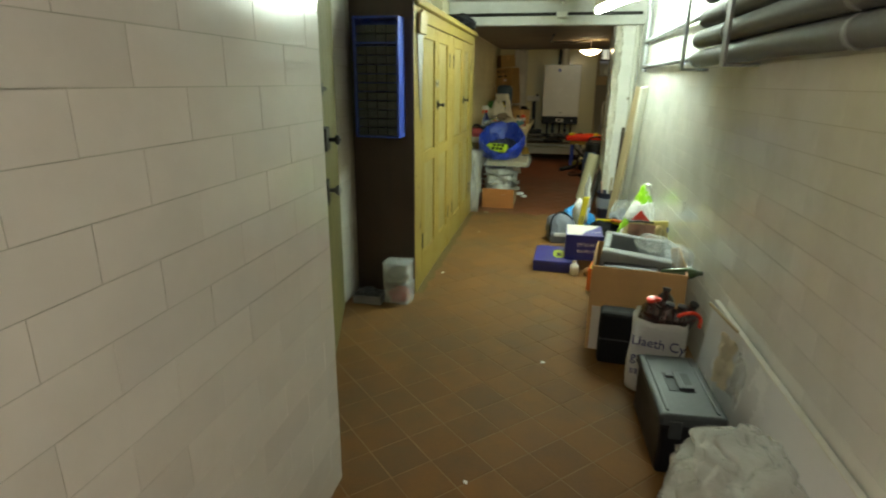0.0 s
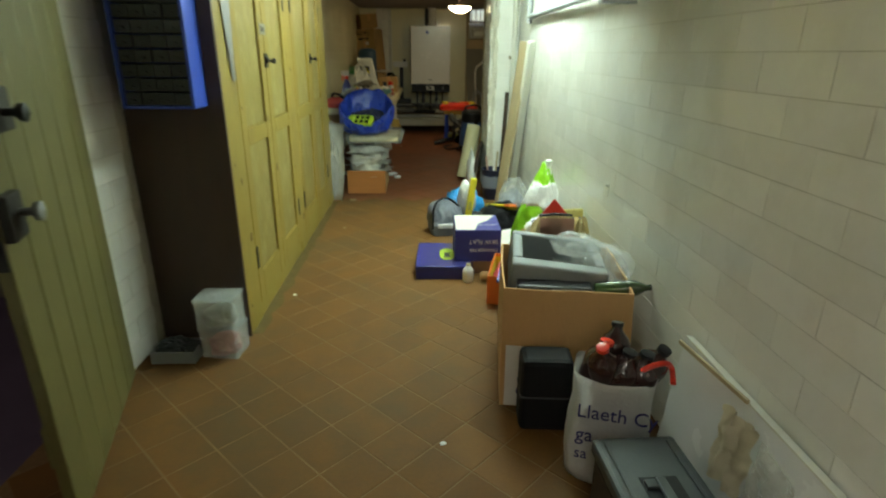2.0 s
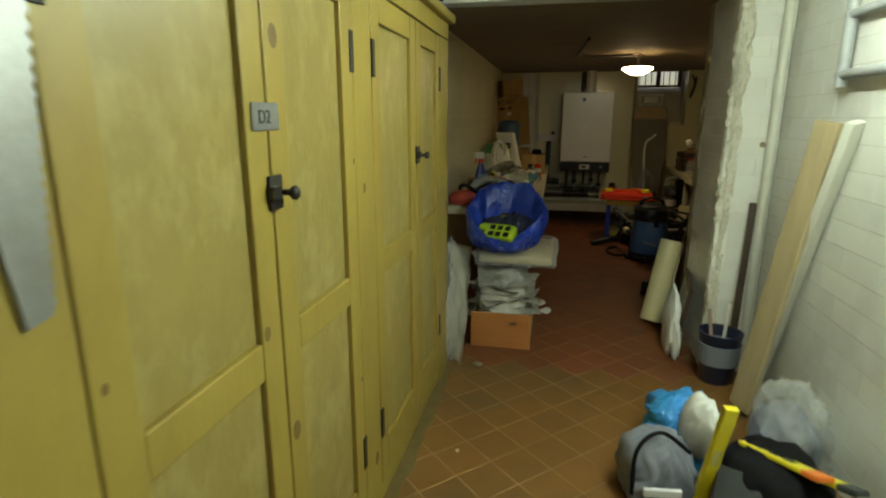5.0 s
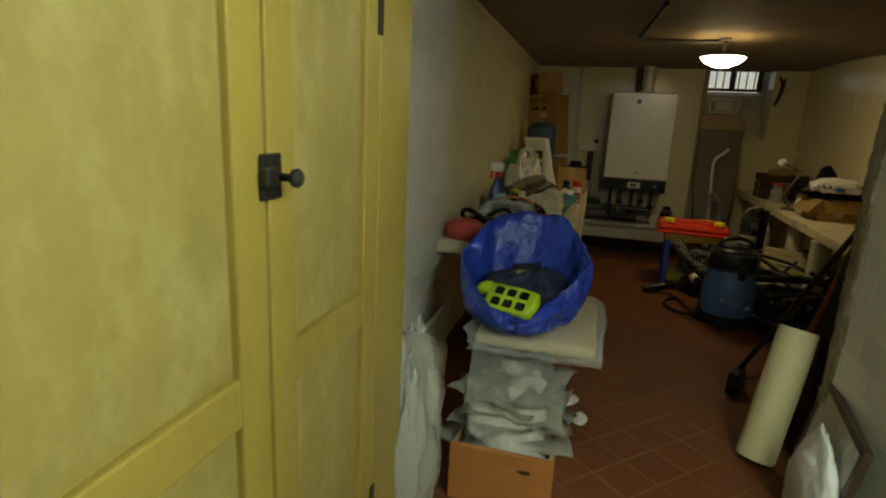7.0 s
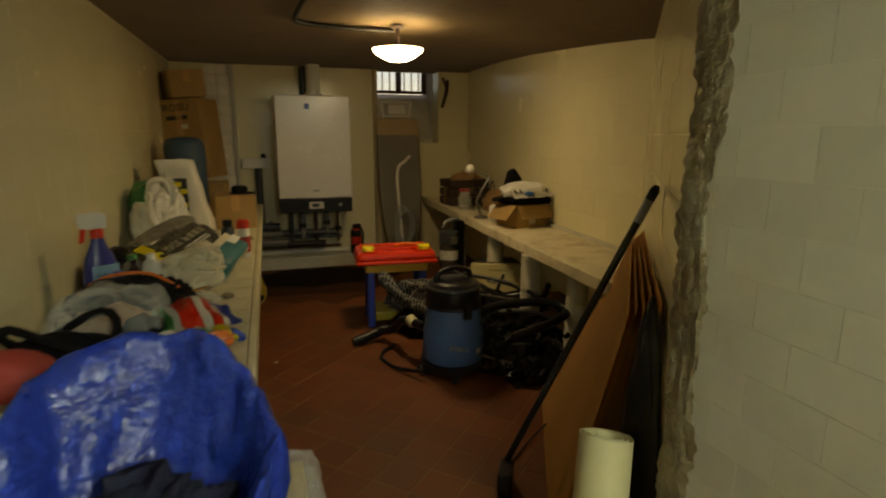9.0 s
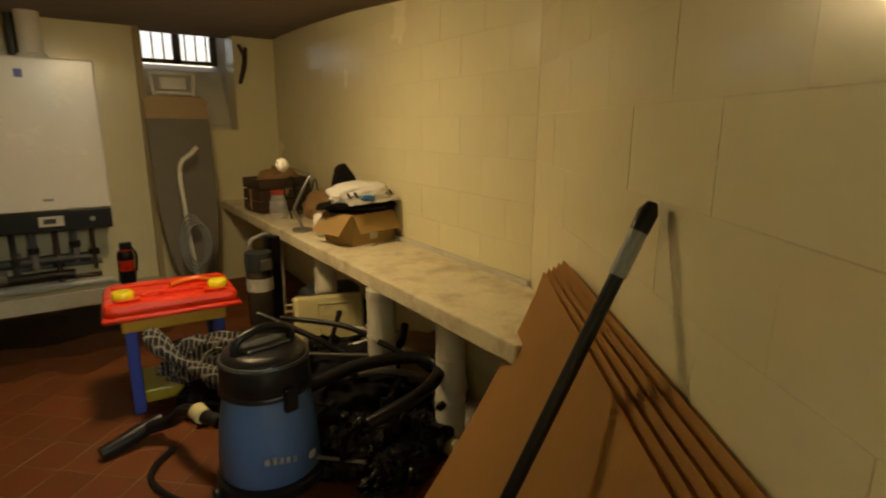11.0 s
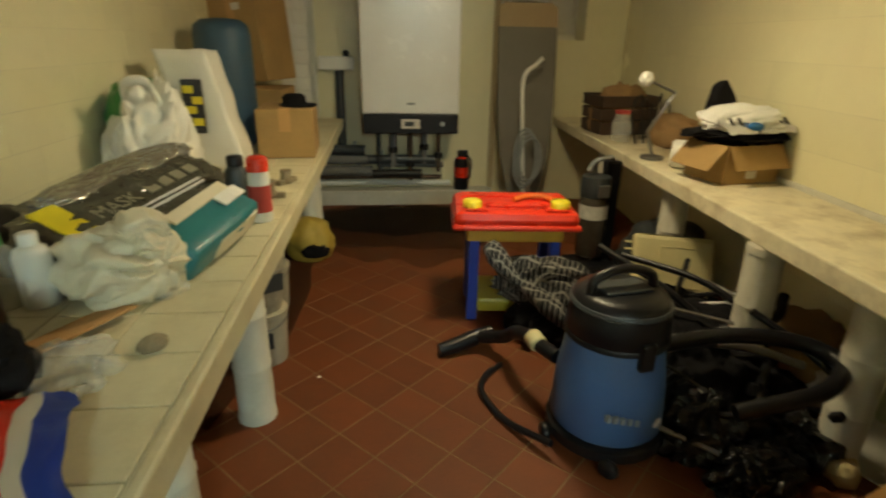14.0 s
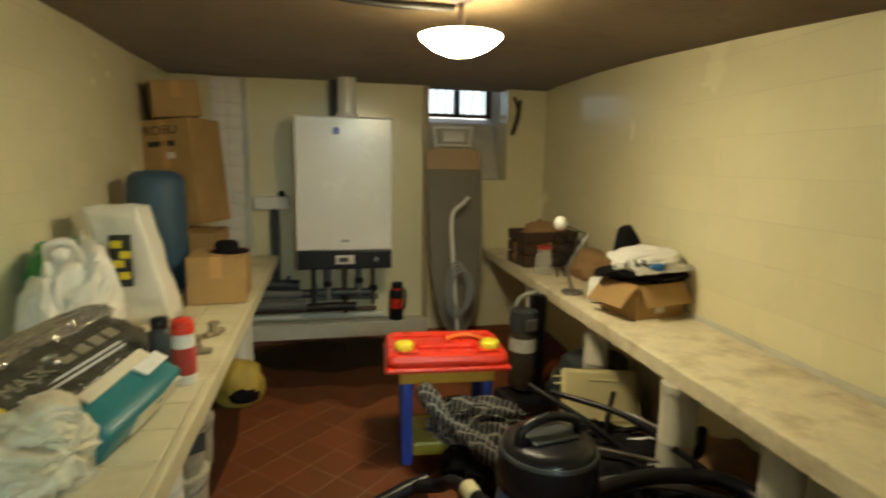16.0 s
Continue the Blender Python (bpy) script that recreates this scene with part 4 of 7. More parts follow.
jar = bottle(pose(0.43, -6.455, 0.0), 0.03, 0.10, M_WHITEPLASTIC, M_BEIGEPAPER, "small white plastic bottle in front of the cartons")
jar = bottle(pose(0.50, -6.45, 0.03, 90, 0, 70), 0.026, 0.10, M_CARD_DARK, M_WHITEPLASTIC, "small brown bottle lying by the cartons")

# bowls, bags and tools further on
bw = thing("plates", "stack of white oval plates on the floor", "plates", pose(0.775, -6.04, 0, 0, 0, 6))
for k in range(5):
    part("plate", lathe([(0.0, 0.016 * k + 0.002), (0.075, 0.016 * k), (0.12, 0.022 + 0.016 * k), (0.132, 0.027 + 0.016 * k), (0.131, 0.030 + 0.016 * k), (0.115, 0.028 + 0.016 * k), (0.07, 0.006 + 0.016 * k), (0.0, 0.007 + 0.016 * k)], 32, None, pose(0.004 * ((k * 3) % 4), 0.006 * ((k * 5) % 3), 0) @ Matrix.Diagonal((1, 1.55, 1, 1))), M_WHITEPLASTIC, bw, "", 60)
gbag = thing("compost_bag", "lime green and white plastic bag standing on the plates", "bag", pose(0.855, -6.10, 0.085, 3, 4, 0))
shape = dict(seed=41, crumple=0.15, fold=8, sub=5, pointed=0.62)
M_LIMEBAG = pbr("lime_bag", (0.27, 0.60, 0.02), 0.32, var=0.22, scale=14, bump=0.7, bscale=22, coat=0.2, depth=0.012)
part("bag", heap(0.15, 0.135, 0.46, **shape), M_LIMEBAG, gbag, "", 180)
for nm, lo_, hi_, mt, lab in (("print", 0.255, 0.385, M_BAGWHITE, "white printed band"), ("base_band", 0.0, 0.045, M_BAGWHITE, "white lower band")):
    bm = heap(0.15, 0.135, 0.46, **shape)
    bmesh.ops.delete(bm, geom=[f for f in bm.faces if not lo_ < f.calc_center_median().z + 0.02 * noise.noise(f.calc_center_median() * 18) < hi_], context="FACES")
    for v in bm.verts:
        v.co.x *= 1.025
        v.co.y *= 1.025
    bmesh.ops.solidify(bm, geom=bm.faces[:], thickness=0.002)
    part(nm, bm, mt, gbag, lab, 180)
part("tip", lathe([(0.03, 0), (0.014, 0.045), (0.022, 0.075), (0.0, 0.085)], 10, None, pose(0.01, 0.0, 0.435)), M_BAGWHITE, gbag, "", 60)
rp_ = thing("red_packet", "small red and yellow packet beside the plates", "packet", pose(0.86, -6.33, 0.0, 0, 0, 30))
part("packet", heap(0.04, 0.05, 0.12, 44, 0.14, 6, 4, square=0.4), M_RED, rp_, "", 180)
part("print", heap(0.042, 0.03, 0.055, 45, 0.14, 6, 4, square=0.4, m=pose(-0.004, -0.012, 0.0)), M_BRIGHTYELLOW, rp_, "yellow lower half", 180)
gyb = thing("holdall", "grey fabric holdall with white printing", "bag", pose(0.335, -5.58, 0, 0, 0, 6))
part("body", slump(0.125, 0.11, 0.23, 51, 2.2, 0.16, 5), M_GREYBAG, gyb, "", 180)
part("print", box(-0.06, -0.127, 0.06, 0.06, -0.112, 0.09, 0.004), M_INKWHITE, gyb)
part("strap", tube(smooth_path([(-0.09, -0.10, 0.05), (-0.08, -0.08, 0.2), (0.0, -0.05, 0.25), (0.09, -0.08, 0.2)]), 0.007, 8), M_BLACKMATT, gyb, "", 60)
bx = thing("black_carton", "flat black printed carton lying tilted on dark cloth", "carton", pose(0.60, -5.74, 0.045, 27, 6, -18))
part("body", box(-0.12, -0.12, 0.0, 0.12, 0.12, 0.062, 0.004), pbr("black_carton", (0.014, 0.015, 0.014), 0.6, var=0.2, spec=0.2), bx)
part("print", box(-0.05, -0.02, 0.0621, 0.06, 0.005, 0.0627), M_GREY, bx, "pale printed bar", None, pose(0, 0, 0, 0, 0, -20))
for k in range(3):
    part("print", box(-0.10 + 0.07 * k, -0.1212, 0.02, -0.05 + 0.07 * k, -0.1203, 0.045), M_INKWHITE, bx)
bb = thing("blue_bag", "light blue plastic bag with a white cushion in it", "bag", pose(0.47, -5.33, 0))
part("bag", slump(0.13, 0.14, 0.25, 55, 2.6, 0.34, 5), M_BLUELIGHT, bb, "", 180)
part("cushion", slump(0.062, 0.07, 0.27, 57, 1.6, 0.08, 5, flat=0.05, m=pose(0.02, -0.115, 0.08, 16, -6, 20)), M_BAGWHITE, bb, "white padded cushion", 180)
yl = thing("spirit_level", "yellow level standing among the bags", "level", pose(0.475, -5.63, 0.0, 9, 5, 10))
part("bar", box(-0.022, -0.012, 0, 0.022, 0.012, 0.40, 0.004), M_BRIGHTYELLOW, yl)
part("vial", box(-0.012, -0.0135, 0.18, 0.012, 0.0135, 0.24, 0.002), M_GLASSY, yl)
for k, (x, y, z, turn, w) in enumerate(((0.71, -5.62, 0.185, 20, 0.032), (0.775, -5.66, 0.175, 27, 0.028))):
    ys = thing("yellow_packet", "long yellow printed packet lying across the heap", "packet", pose(x, y, z, -14, 10, turn), "yellow packets")
    part("packet", box(-w, -0.16, 0.0, w, 0.16, 0.018, 0.006), M_BRIGHTYELLOW, ys)
    part("end", box(-w - 0.001, -0.161, -0.001, w + 0.001, -0.10, 0.019, 0.006), M_ORANGE if k == 0 else M_DARKGREY, ys, "printed end")
    for q in range(3):
        part("print", box(-w * 0.5, -0.05 + 0.06 * q, 0.0182, w * 0.5, -0.015 + 0.06 * q, 0.0188), M_INKBLACK, ys)
bs = thing("dark_cloth", "dark folded cloth under the packets", "cloth", pose(0.72, -5.60, 0))
part("cloth", heap(0.13, 0.20, 0.19, 62, 0.2, 7, 4), M_BLACKMATT, bs, "", 180)
db = thing("clear_bag", "clear plastic bag of dark things against the wall", "bag", pose(0.845, -5.30, 0))
part("bag", slump(0.11, 0.16, 0.29, 65, 3.2, 0.26, 5), M_CLEARBAG, db, "", 40)
part("content", heap(0.095, 0.14, 0.20, 66, 0.2, 8, 4), M_GREYBAG, db, "", 180)

pg = thing("wall_peg", "short grey peg fixed in the tiled wall", "peg", pose(0.966, -6.95, 0.62))
part("plate", box(-0.003, -0.005, -0.03, 0.0, 0.005, 0.03, 0.001), M_TILE, pg)
part("pin", tube([(-0.003, 0, 0.02), (-0.012, 0, 0.022)], 0.003, 8), M_GREY, pg, "", 60)
# Small hole in the pier; a brown plug stands in for its darkness.
fx = thing("pier_hole", "small dark hole in the pier tiles, built as a brown plug", "fixing", pose(0.90, -4.4935, 1.13))
part("plug", lathe([(0.013, 0), (0.013, 0.004), (0.006, 0.007)], 12, None, pose(0, 0, 0, 90, 0, 0)), M_RUBBLE, fx, "", 40)
# leaning timber
def leaning(name, label, p0, p1, w, th, material, turn=0.0):
    a, b = Vector(p0), Vector(p1)
    d = b - a
    q = d.to_track_quat("Z", "X").to_matrix().to_4x4()
    t = thing(name, label, "plank", Matrix.Translation(a) @ q @ pose(0, 0, 0, 0, 0, turn))
    part("board", box(-th / 2, -w / 2, 0, th / 2, w / 2, d.length, 0.003), material, t)
    return t


leaning("plank", "pale softwood board leaning on the tiled wall", (0.79, -4.98, 0.03), (0.915, -5.08, 1.24), 0.11, 0.022, M_WOOD, 60)
leaning("plank", "white painted board leaning on the tiled wall", (0.905, -4.78, 0.02), (0.935, -5.22, 1.24), 0.065, 0.03, M_WOODWHITE, 30)
leaning("batten", "thin dark batten leaning on the pier", (0.84, -4.62, 0.01), (0.885, -4.525, 0.86), 0.03, 0.018, M_BROWN)
bu = thing("bucket", "dark blue bucket with brushes by the pier", "bucket", pose(0.775, -4.66, 0))
part("body", lathe([(0.07, 0), (0.078, 0.01), (0.095, 0.24), (0.099, 0.245), (0.099, 0.255), (0.092, 0.255), (0.088, 0.24), (0.072, 0.02)], 24), pbr("navy_plastic", (0.02, 0.025, 0.06), 0.4), bu, "", 60)
part("label", lathe([(0.0905, 0.10), (0.0975, 0.2)], 24), M_GREYBAG, bu)
for i, (dx, dy) in enumerate(((-0.03, 0.0), (0.02, 0.02), (0.0, -0.04))):
    part("brush", tube([(dx * 0.5, dy * 0.5, 0.03), (dx * 2, dy * 2, 0.36 + 0.03 * i)], 0.008, 8), (M_PINK, M_WOOD, M_WHITEPLASTIC)[i], bu, "", 60)
ro = thing("vinyl_roll", "upright roll of cream vinyl by the opening", "roll", pose(0.585, -3.94, 0.022, -14, 12, 0))
bm = bmesh.new()
sp = []
for i in range(90):
    a = i / 90 * 2 * math.pi * 3.3
    r = 0.073 - 0.011 * a / (2 * math.pi)
    sp.append((r * math.cos(a), r * math.sin(a)))
for (x0, y0), (x1, y1) in zip(sp, sp[1:]):
    v = [bm.verts.new((x0, y0, 0)), bm.verts.new((x1, y1, 0)), bm.verts.new((x1, y1, 0.51)), bm.verts.new((x0, y0, 0.51))]
    bm.faces.new(v)
bmesh.ops.remove_doubles(bm, verts=bm.verts, dist=1e-5)
bmesh.ops.solidify(bm, geom=bm.faces[:], thickness=0.003)
part("roll", bm, pbr("cream_vinyl", (0.62, 0.56, 0.33), 0.45, var=0.08), ro, "", 50)
pf = thing("picture_frame", "wooden picture frame with white backing leaning by the pier", "picture frame", pose(0.655, -4.20, 0.0, 0, 9, -10))
for a, b in (((-0.012, -0.26, 0.0), (0.012, -0.235, 0.40)), ((-0.012, 0.235, 0.0), (0.012, 0.26, 0.40)), ((-0.012, -0.2345, 0.0), (0.012, 0.2345, 0.025)), ((-0.012, -0.2345, 0.375), (0.012, 0.2345, 0.40))):
    part("rail", box(*a, *b, 0.003), M_BROWN, pf)
part("backing", box(-0.004, -0.2345, 0.025, 0.004, 0.2345, 0.375), M_PAPER, pf)
wp = thing("white_papers", "crumpled white papers by the frame", "paper", pose(0.625, -4.32, 0))
part("paper", heap(0.04, 0.16, 0.33, 71, 0.2, 8, 4, pointed=0.3), M_BAGWHITE, wp, "", 180)

# ---------------------------------------------------------------- stack at the opening
od = thing("drawer_box", "orange veneered drawer standing on the floor", "drawer", pose(-0.30, -4.50, 0, 0, 0, 0))
part("front", box(-0.165, 0.0, 0.0, 0.165, 0.018, 0.20, 0.003), M_ORANGEWOOD, od)
bm = box(-0.16, 0.019, 0.0, -0.148, 0.52, 0.19, 0.002)
box(0.148, 0.019, 0.0, 0.16, 0.52, 0.19, 0.002, bm)
box(-0.147, 0.508, 0.0, 0.147, 0.52, 0.19, 0.002, bm)
box(-0.147, 0.019, 0.005, 0.147, 0.507, 0.012, 0.0, bm)
part("sides", bm, M_WOOD, od)
np_ = thing("newspapers", "untidy pile of old newspapers in the drawer", "newspapers", pose(-0.30, -4.24, 0.014))
for k in range(7):
    part("paper", sheet(0.36 - 0.01 * k, 0.44, 14, 14, 80 + k, 0.05, 4.0, m=pose(0.012 * ((k * 5) % 3 - 1), 0.015 * ((k * 7) % 3 - 1), 0.10 + 0.034 * k, 0, 0, 9 * ((k * 3) % 5 - 2))), M_PAPER, np_, "", 180)
part("folded_paper", heap(0.14, 0.22, 0.34, 88, 0.07, 6, 4, square=0.6, flat=0.4), M_PAPER, np_, "", 180)
ws = thing("wrapped_cushion", "cream cushion in clear polythene on the newspapers", "cushion", pose(-0.26, -3.86, 0.385))
part("cushion", box(-0.22, -0.27, 0.0, 0.225, 0.29, 0.05, 0.018), pbr("cream_fabric", (0.56, 0.45, 0.24), 0.8), ws, "", 60)
part("wrapping", heap(0.235, 0.30, 0.075, 91, 0.10, 15, 5, square=0.9, flat=0.5), M_CLEARBAG, ws, "", 30)
pb_ = thing("pale_board", "pale board leaning along the tiled wall", "board", pose(-0.79, -4.0, 0, 0, 4, 0))
part("board", box(-0.012, -0.62, 0, 0.012, 0.62, 0.29, 0.003), M_WOODWHITE, pb_)
pl = thing("polythene_sheet", "milky polythene sheet draped against the wall", "polythene", pose(-0.60, -4.66, 0))
part("sheet", sheet(0.62, 0.26, 24, 12, 95, 0.05, 5, m=pose(0.05, 0.02, 0.31, 0, -84, 62)), M_PLASTICWRAP, pl, "", 180)
part("fold", slump(0.09, 0.16, 0.60, 96, 2.4, 0.2, 5, tip=(0, 0, 1), m=pose(0.03, 0.05, 0)), M_PLASTICWRAP, pl, "", 60)
# big blue bag, open to the passage
bg = thing("blue_sack", "large open blue polythene bag of dark clothes", "bag", pose(-0.335, -3.95, 0.455) @ Matrix.Scale(0.95, 4))
bm = bmesh.new()
rings_ = []
NS = 150
prof = smooth_path([(0.45, 0.0, 0), (0.8, 0.01, 0), (0.95, 0.06, 0), (1.02, 0.12, 0), (1.04, 0.18, 0), (1.02, 0.235, 0), (0.99, 0.26, 0), (0.93, 0.25, 0), (0.86, 0.20, 0), (0.78, 0.13, 0), (0.66, 0.08, 0), (0.4, 0.06, 0)], 3)
for jj, (k, z, _) in enumerate(prof):
    j = jj / 3
    row = []
    for i in range(NS):
        a = 2 * math.pi * i / NS
        ca, sa = math.cos(a), math.sin(a)
        q = Vector((ca * k, sa * k, z * 3.2))
        fold_ = 1 - 2 * abs(noise.noise(q * 1.6 + Vector((4, 1, 7))))
        crease = 1 - 2 * abs(noise.noise(q * 3.4 + Vector((9, 5, 2))))
        tuck = 1 - 2 * abs(noise.noise(q * 7.0 + Vector((2, 8, 3))))
        w = k * (1 + 0.14 * noise.noise(Vector((ca * 1.6, sa * 1.6, z * 2))) + 0.10 * fold_ + 0.06 * crease + 0.028 * tuck)
        lean = z / 0.26
        row.append(bm.verts.new(((0.238 * w * ca) * (1 - 0.42 * max(0.0, -sa) ** 1.3), 0.25 * w * sa + 0.06 * lean * max(0, sa), z * (0.92 + 0.55 * sa) + (0.035 * noise.noise(Vector((ca * 3, sa * 3, 7))) + 0.012 * fold_) * lean)))
    rings_.append(row)
for a, b in zip(rings_, rings_[1:]):
    for i in range(NS):
        bm.faces.new((a[i], a[(i + 1) % NS], b[(i + 1) % NS], b[i]))
bm.faces.new(rings_[0][::-1])
bm.faces.new(rings_[-1])
part("bag", bm, M_BLUEBAG, bg, "", 60)
part("clothes", slump(0.15, 0.17, 0.17, 101, 3.2, 0.3, 5, m=pose(0.02, -0.03, 0.05)), pbr("navy_cloth", (0.010, 0.012, 0.04), 0.9), bg, "dark navy clothes", 180)
part("sleeve", tube(smooth_path([(-0.04, -0.03, 0.195), (0.0, -0.05, 0.205), (0.05, -0.035, 0.195)]), 0.013, 8), pbr("khaki_cloth", (0.20, 0.17, 0.06), 0.9), bg, "khaki strap", 60)
hv = thing("lime_glove", "bright lime work glove with black pads on the clothes", "glove", pose(-0.345, -4.140, 0.570, 44, 0, -20) @ Matrix.Scale(0.88, 4))
part("glove", heap(0.115, 0.062, 0.045, 103, 0.05, 4, 4, square=0.55), M_LIME, hv, "", 60)
part("thumb", heap(0.045, 0.03, 0.04, 104, 0.06, 4, 4, m=pose(-0.135, 0.035, 0.0, 0, 0, 20)), M_LIME, hv, "", 60)
for i in range(3):
    for j in range(2):
        part("pad", heap(0.019, 0.017, 0.014, 105, 0.03, 4, 3, square=0.8, m=pose(-0.055 + 0.056 * i, -0.027 + 0.05 * j, 0.036)), M_BLACKMATT, hv, "", 60)

# ---------------------------------------------------------------- boiler room: end wall
bo = thing("boiler", "white wall-hung gas boiler with dark control panel", "boiler", pose(0.0, 0.0, 0.565))
part("casing", box(0.0, 0.0, 0.128, 0.63, 0.405, 1.0, 0.012), M_WHITE, bo, "white enamelled casing")
part("control_panel", box(0.004, 0.004, 0.0, 0.626, 0.405, 0.1265, 0.008), M_BLACK, bo, "dark grey control panel")
part("display", box(0.25, -0.001, 0.035, 0.375, 0.0035, 0.095, 0.002), M_CARD_WHITE, bo, "white framed display")
part("screen", box(0.275, -0.002, 0.05, 0.335, -0.0011, 0.08), M_DARKGREY, bo)
part("dial", lathe([(0.016, 0), (0.014, 0.012), (0.0, 0.013)], 18, None, pose(0.52, 0.0035, 0.064, 90, 0, 0)), M_STEEL, bo, "", 60)
part("badge", box(0.29, -0.0008, 0.185, 0.34, -0.0002, 0.20), M_GREY, bo)
part("sticker", box(0.245, -0.0008, 0.885, 0.285, -0.0002, 0.93), M_BLUELEG, bo)
fl = thing("flue", "white boiler flue pipe up to the ceiling", "flue", pose(0.345, 0.2, 1.566))
part("pipe", tube([(0, 0, 0), (0, 0, 0.268)], 0.062, 20), M_WHITEPLASTIC, fl, "", 60)
part("collar", lathe([(0.075, 0), (0.075, 0.03), (0.063, 0.035)], 20), M_WHITEPLASTIC, fl, "", 60)
fe = thing("vent_pipe", "dark pipe beside the flue", "pipe", pose(0.26, 0.3, 1.566))
part("pipe", tube([(0, 0, 0), (0, 0, 0.262)], 0.03, 14), M_DARKGREY, fe, "", 60)
plinth = slab("plinth", box(-0.815, 0.28, 0.0, 0.93, 0.409, 0.11, 0.006), M_PIER, "low tiled plinth along the end wall", "plinth")
for k, (x, zt) in enumerate(((0.10, 0.24), (0.20, 0.30), (0.32, 0.20), (0.42, 0.32), (0.52, 0.26))):
    p = thing("boiler_pipe", "dark pipe dropping from the boiler", "pipe", pose(x, 0.24, zt), "boiler pipes")
    part("pipe", tube([(0, 0, 0), (0, 0, 0.564 - zt)], (0.016, 0.024, 0.016, 0.02, 0.012)[k], 12), (M_DARKGREY, M_GREYPIPE, M_COPPER, M_GREYPIPE, M_COPPER)[k], p, "", 60)
    part("valve", lathe([(0.03, 0), (0.03, 0.035), (0.018, 0.04)], 12, None, pose(0, 0, 0.10)), M_IRON, p, "", 60)
for z, x0, x1, r, mt, y in ((0.335, -0.42, 0.02, 0.035, M_GREYPIPE, 0.30), (0.26, -0.46, 0.05, 0.035, M_GREYPIPE, 0.27), (0.20, -0.5, 0.55, 0.016, M_COPPER, 0.33), (0.30, 0.08, 0.56, 0.022, M_GREYPIPE, 0.30), (0.15, -0.5, 0.62, 0.02, M_WHITEPLASTIC, 0.36), (0.385, -0.30, -0.02, 0.02, M_DARKGREY, 0.36), (0.41, -0.38, 0.0, 0.034, M_DARKGREY, 0.27), (0.345, 0.02, 0.50, 0.032, M_DARKGREY, 0.25), (0.245, 0.05, 0.40, 0.03, M_IRON, 0.24)):
    p = thing("wall_pipe", "lagged pipe running along the end wall below the boiler", "pipe", pose(0, y, z), "low pipes")
    part("pipe", tube([(x0, 0, 0), ((x0 + x1) / 2, 0.004, 0.004), (x1, 0, 0)], r, 14), mt, p, "", 60)
    for s in (0.2, 0.8):
        xx = x0 + s * (x1 - x0)
        part("clip", box(xx - 0.012, r * 0.5, -r - 0.004, xx + 0.012, 0.408 - y, r + 0.004, 0.002), M_GREYFRAME, p)
tk = thing("pump_box", "pale terminal box on the wall with a black cable", "box", pose(-0.18, 0.36, 0.94))
part("box", box(-0.12, -0.03, 0, 0.12, 0.048, 0.09, 0.008), M_WHITEPLASTIC, tk)
part("pipe", tube([(0.02, 0.0, 0.0), (0.02, 0.0, -0.54)], 0.03, 14), M_DARKGREY, tk, "black lagged pipe", 60)
part("knob", lathe([(0.02, 0.09), (0.022, 0.115), (0.01, 0.13)], 14, None, pose(0.07, 0.0, 0)), M_BLACK, tk, "", 60)
tp = thing("trunking", "cream painted upright trunking on the end wall", "trunking", pose(-0.33, 0.40, 0.112))
part("cover", box(-0.016, -0.025, 0, 0.016, 0.008, 1.72, 0.003), M_WOODWHITE, tp)
tp = thing("trunking", "pale timber upright at the window side", "trunking", pose(0.925, 0.37, 0.0))
part("cover", box(-0.018, -0.02, 0, 0.018, 0.038, 1.83, 0.003), M_WOOD, tp)
ex = thing("fire_extinguisher", "small black and red fire extinguisher on the plinth", "fire extinguisher", pose(0.70, 0.33, 0.111))
part("cylinder", lathe([(0.045, 0), (0.05, 0.008), (0.05, 0.20), (0.043, 0.225), (0.02, 0.24)], 22), M_RED, ex, "red cylinder", 60)
part("base_band", lathe([(0.0515, 0.0), (0.0515, 0.09)], 22), M_BLACK, ex)
part("neck_band", lathe([(0.0515, 0.165), (0.0515, 0.20), (0.0445, 0.227)], 22), M_BLACK, ex)
part("valve", box(-0.03, -0.018, 0.235, 0.045, 0.018, 0.285, 0.006), M_BLACK, ex)
part("hose", tube(smooth_path([(0.03, -0.01, 0.26), (0.065, -0.02, 0.2), (0.055, -0.03, 0.08)]), 0.008, 8), M_BLACK, ex, "", 60)

slab("pilaster", box(-0.815, 0.346, 0.112, -0.551, 0.4085, 1.835), M_TILE_CREAM, "shallow tiled pilaster in the corner of the end wall", "pilaster")
splayed = structure(thing("trim", "white glazed tiles splayed back from the pilaster", "splayed tiles", pose(-0.55, 0.724, 0)), "white glazed tiles splayed back from the pilaster", "splayed tiles")
face = Matrix.Translation((0.0, -0.378, 0.0)) @ Matrix.Rotation(radians(18), 4, "Z")
for row in range(20):
    for col in range(2):
        tilt_ = pose(0.1 * col, 0, 0.113 + row * 0.086, 0.8 * ((row * 7 + col * 2) % 5 - 2), 0, 0.9 * ((row * 3 + col) % 5 - 2))
        part("splayed_tile", box(0.001, 0.0, 0.0, 0.099, 0.012, 0.0845, 0.002), M_TILE_WET, splayed, "", 60, face @ tilt_)

# window recess with two small panes
bm = box(0.945, 0.602, 1.0, 0.955, 1.02, 2.0)
box(1.56, 0.602, 1.0, 1.66, 1.02, 2.0, 0, bm)
box(0.956, 0.602, 1.93, 1.559, 1.02, 2.05, 0, bm)
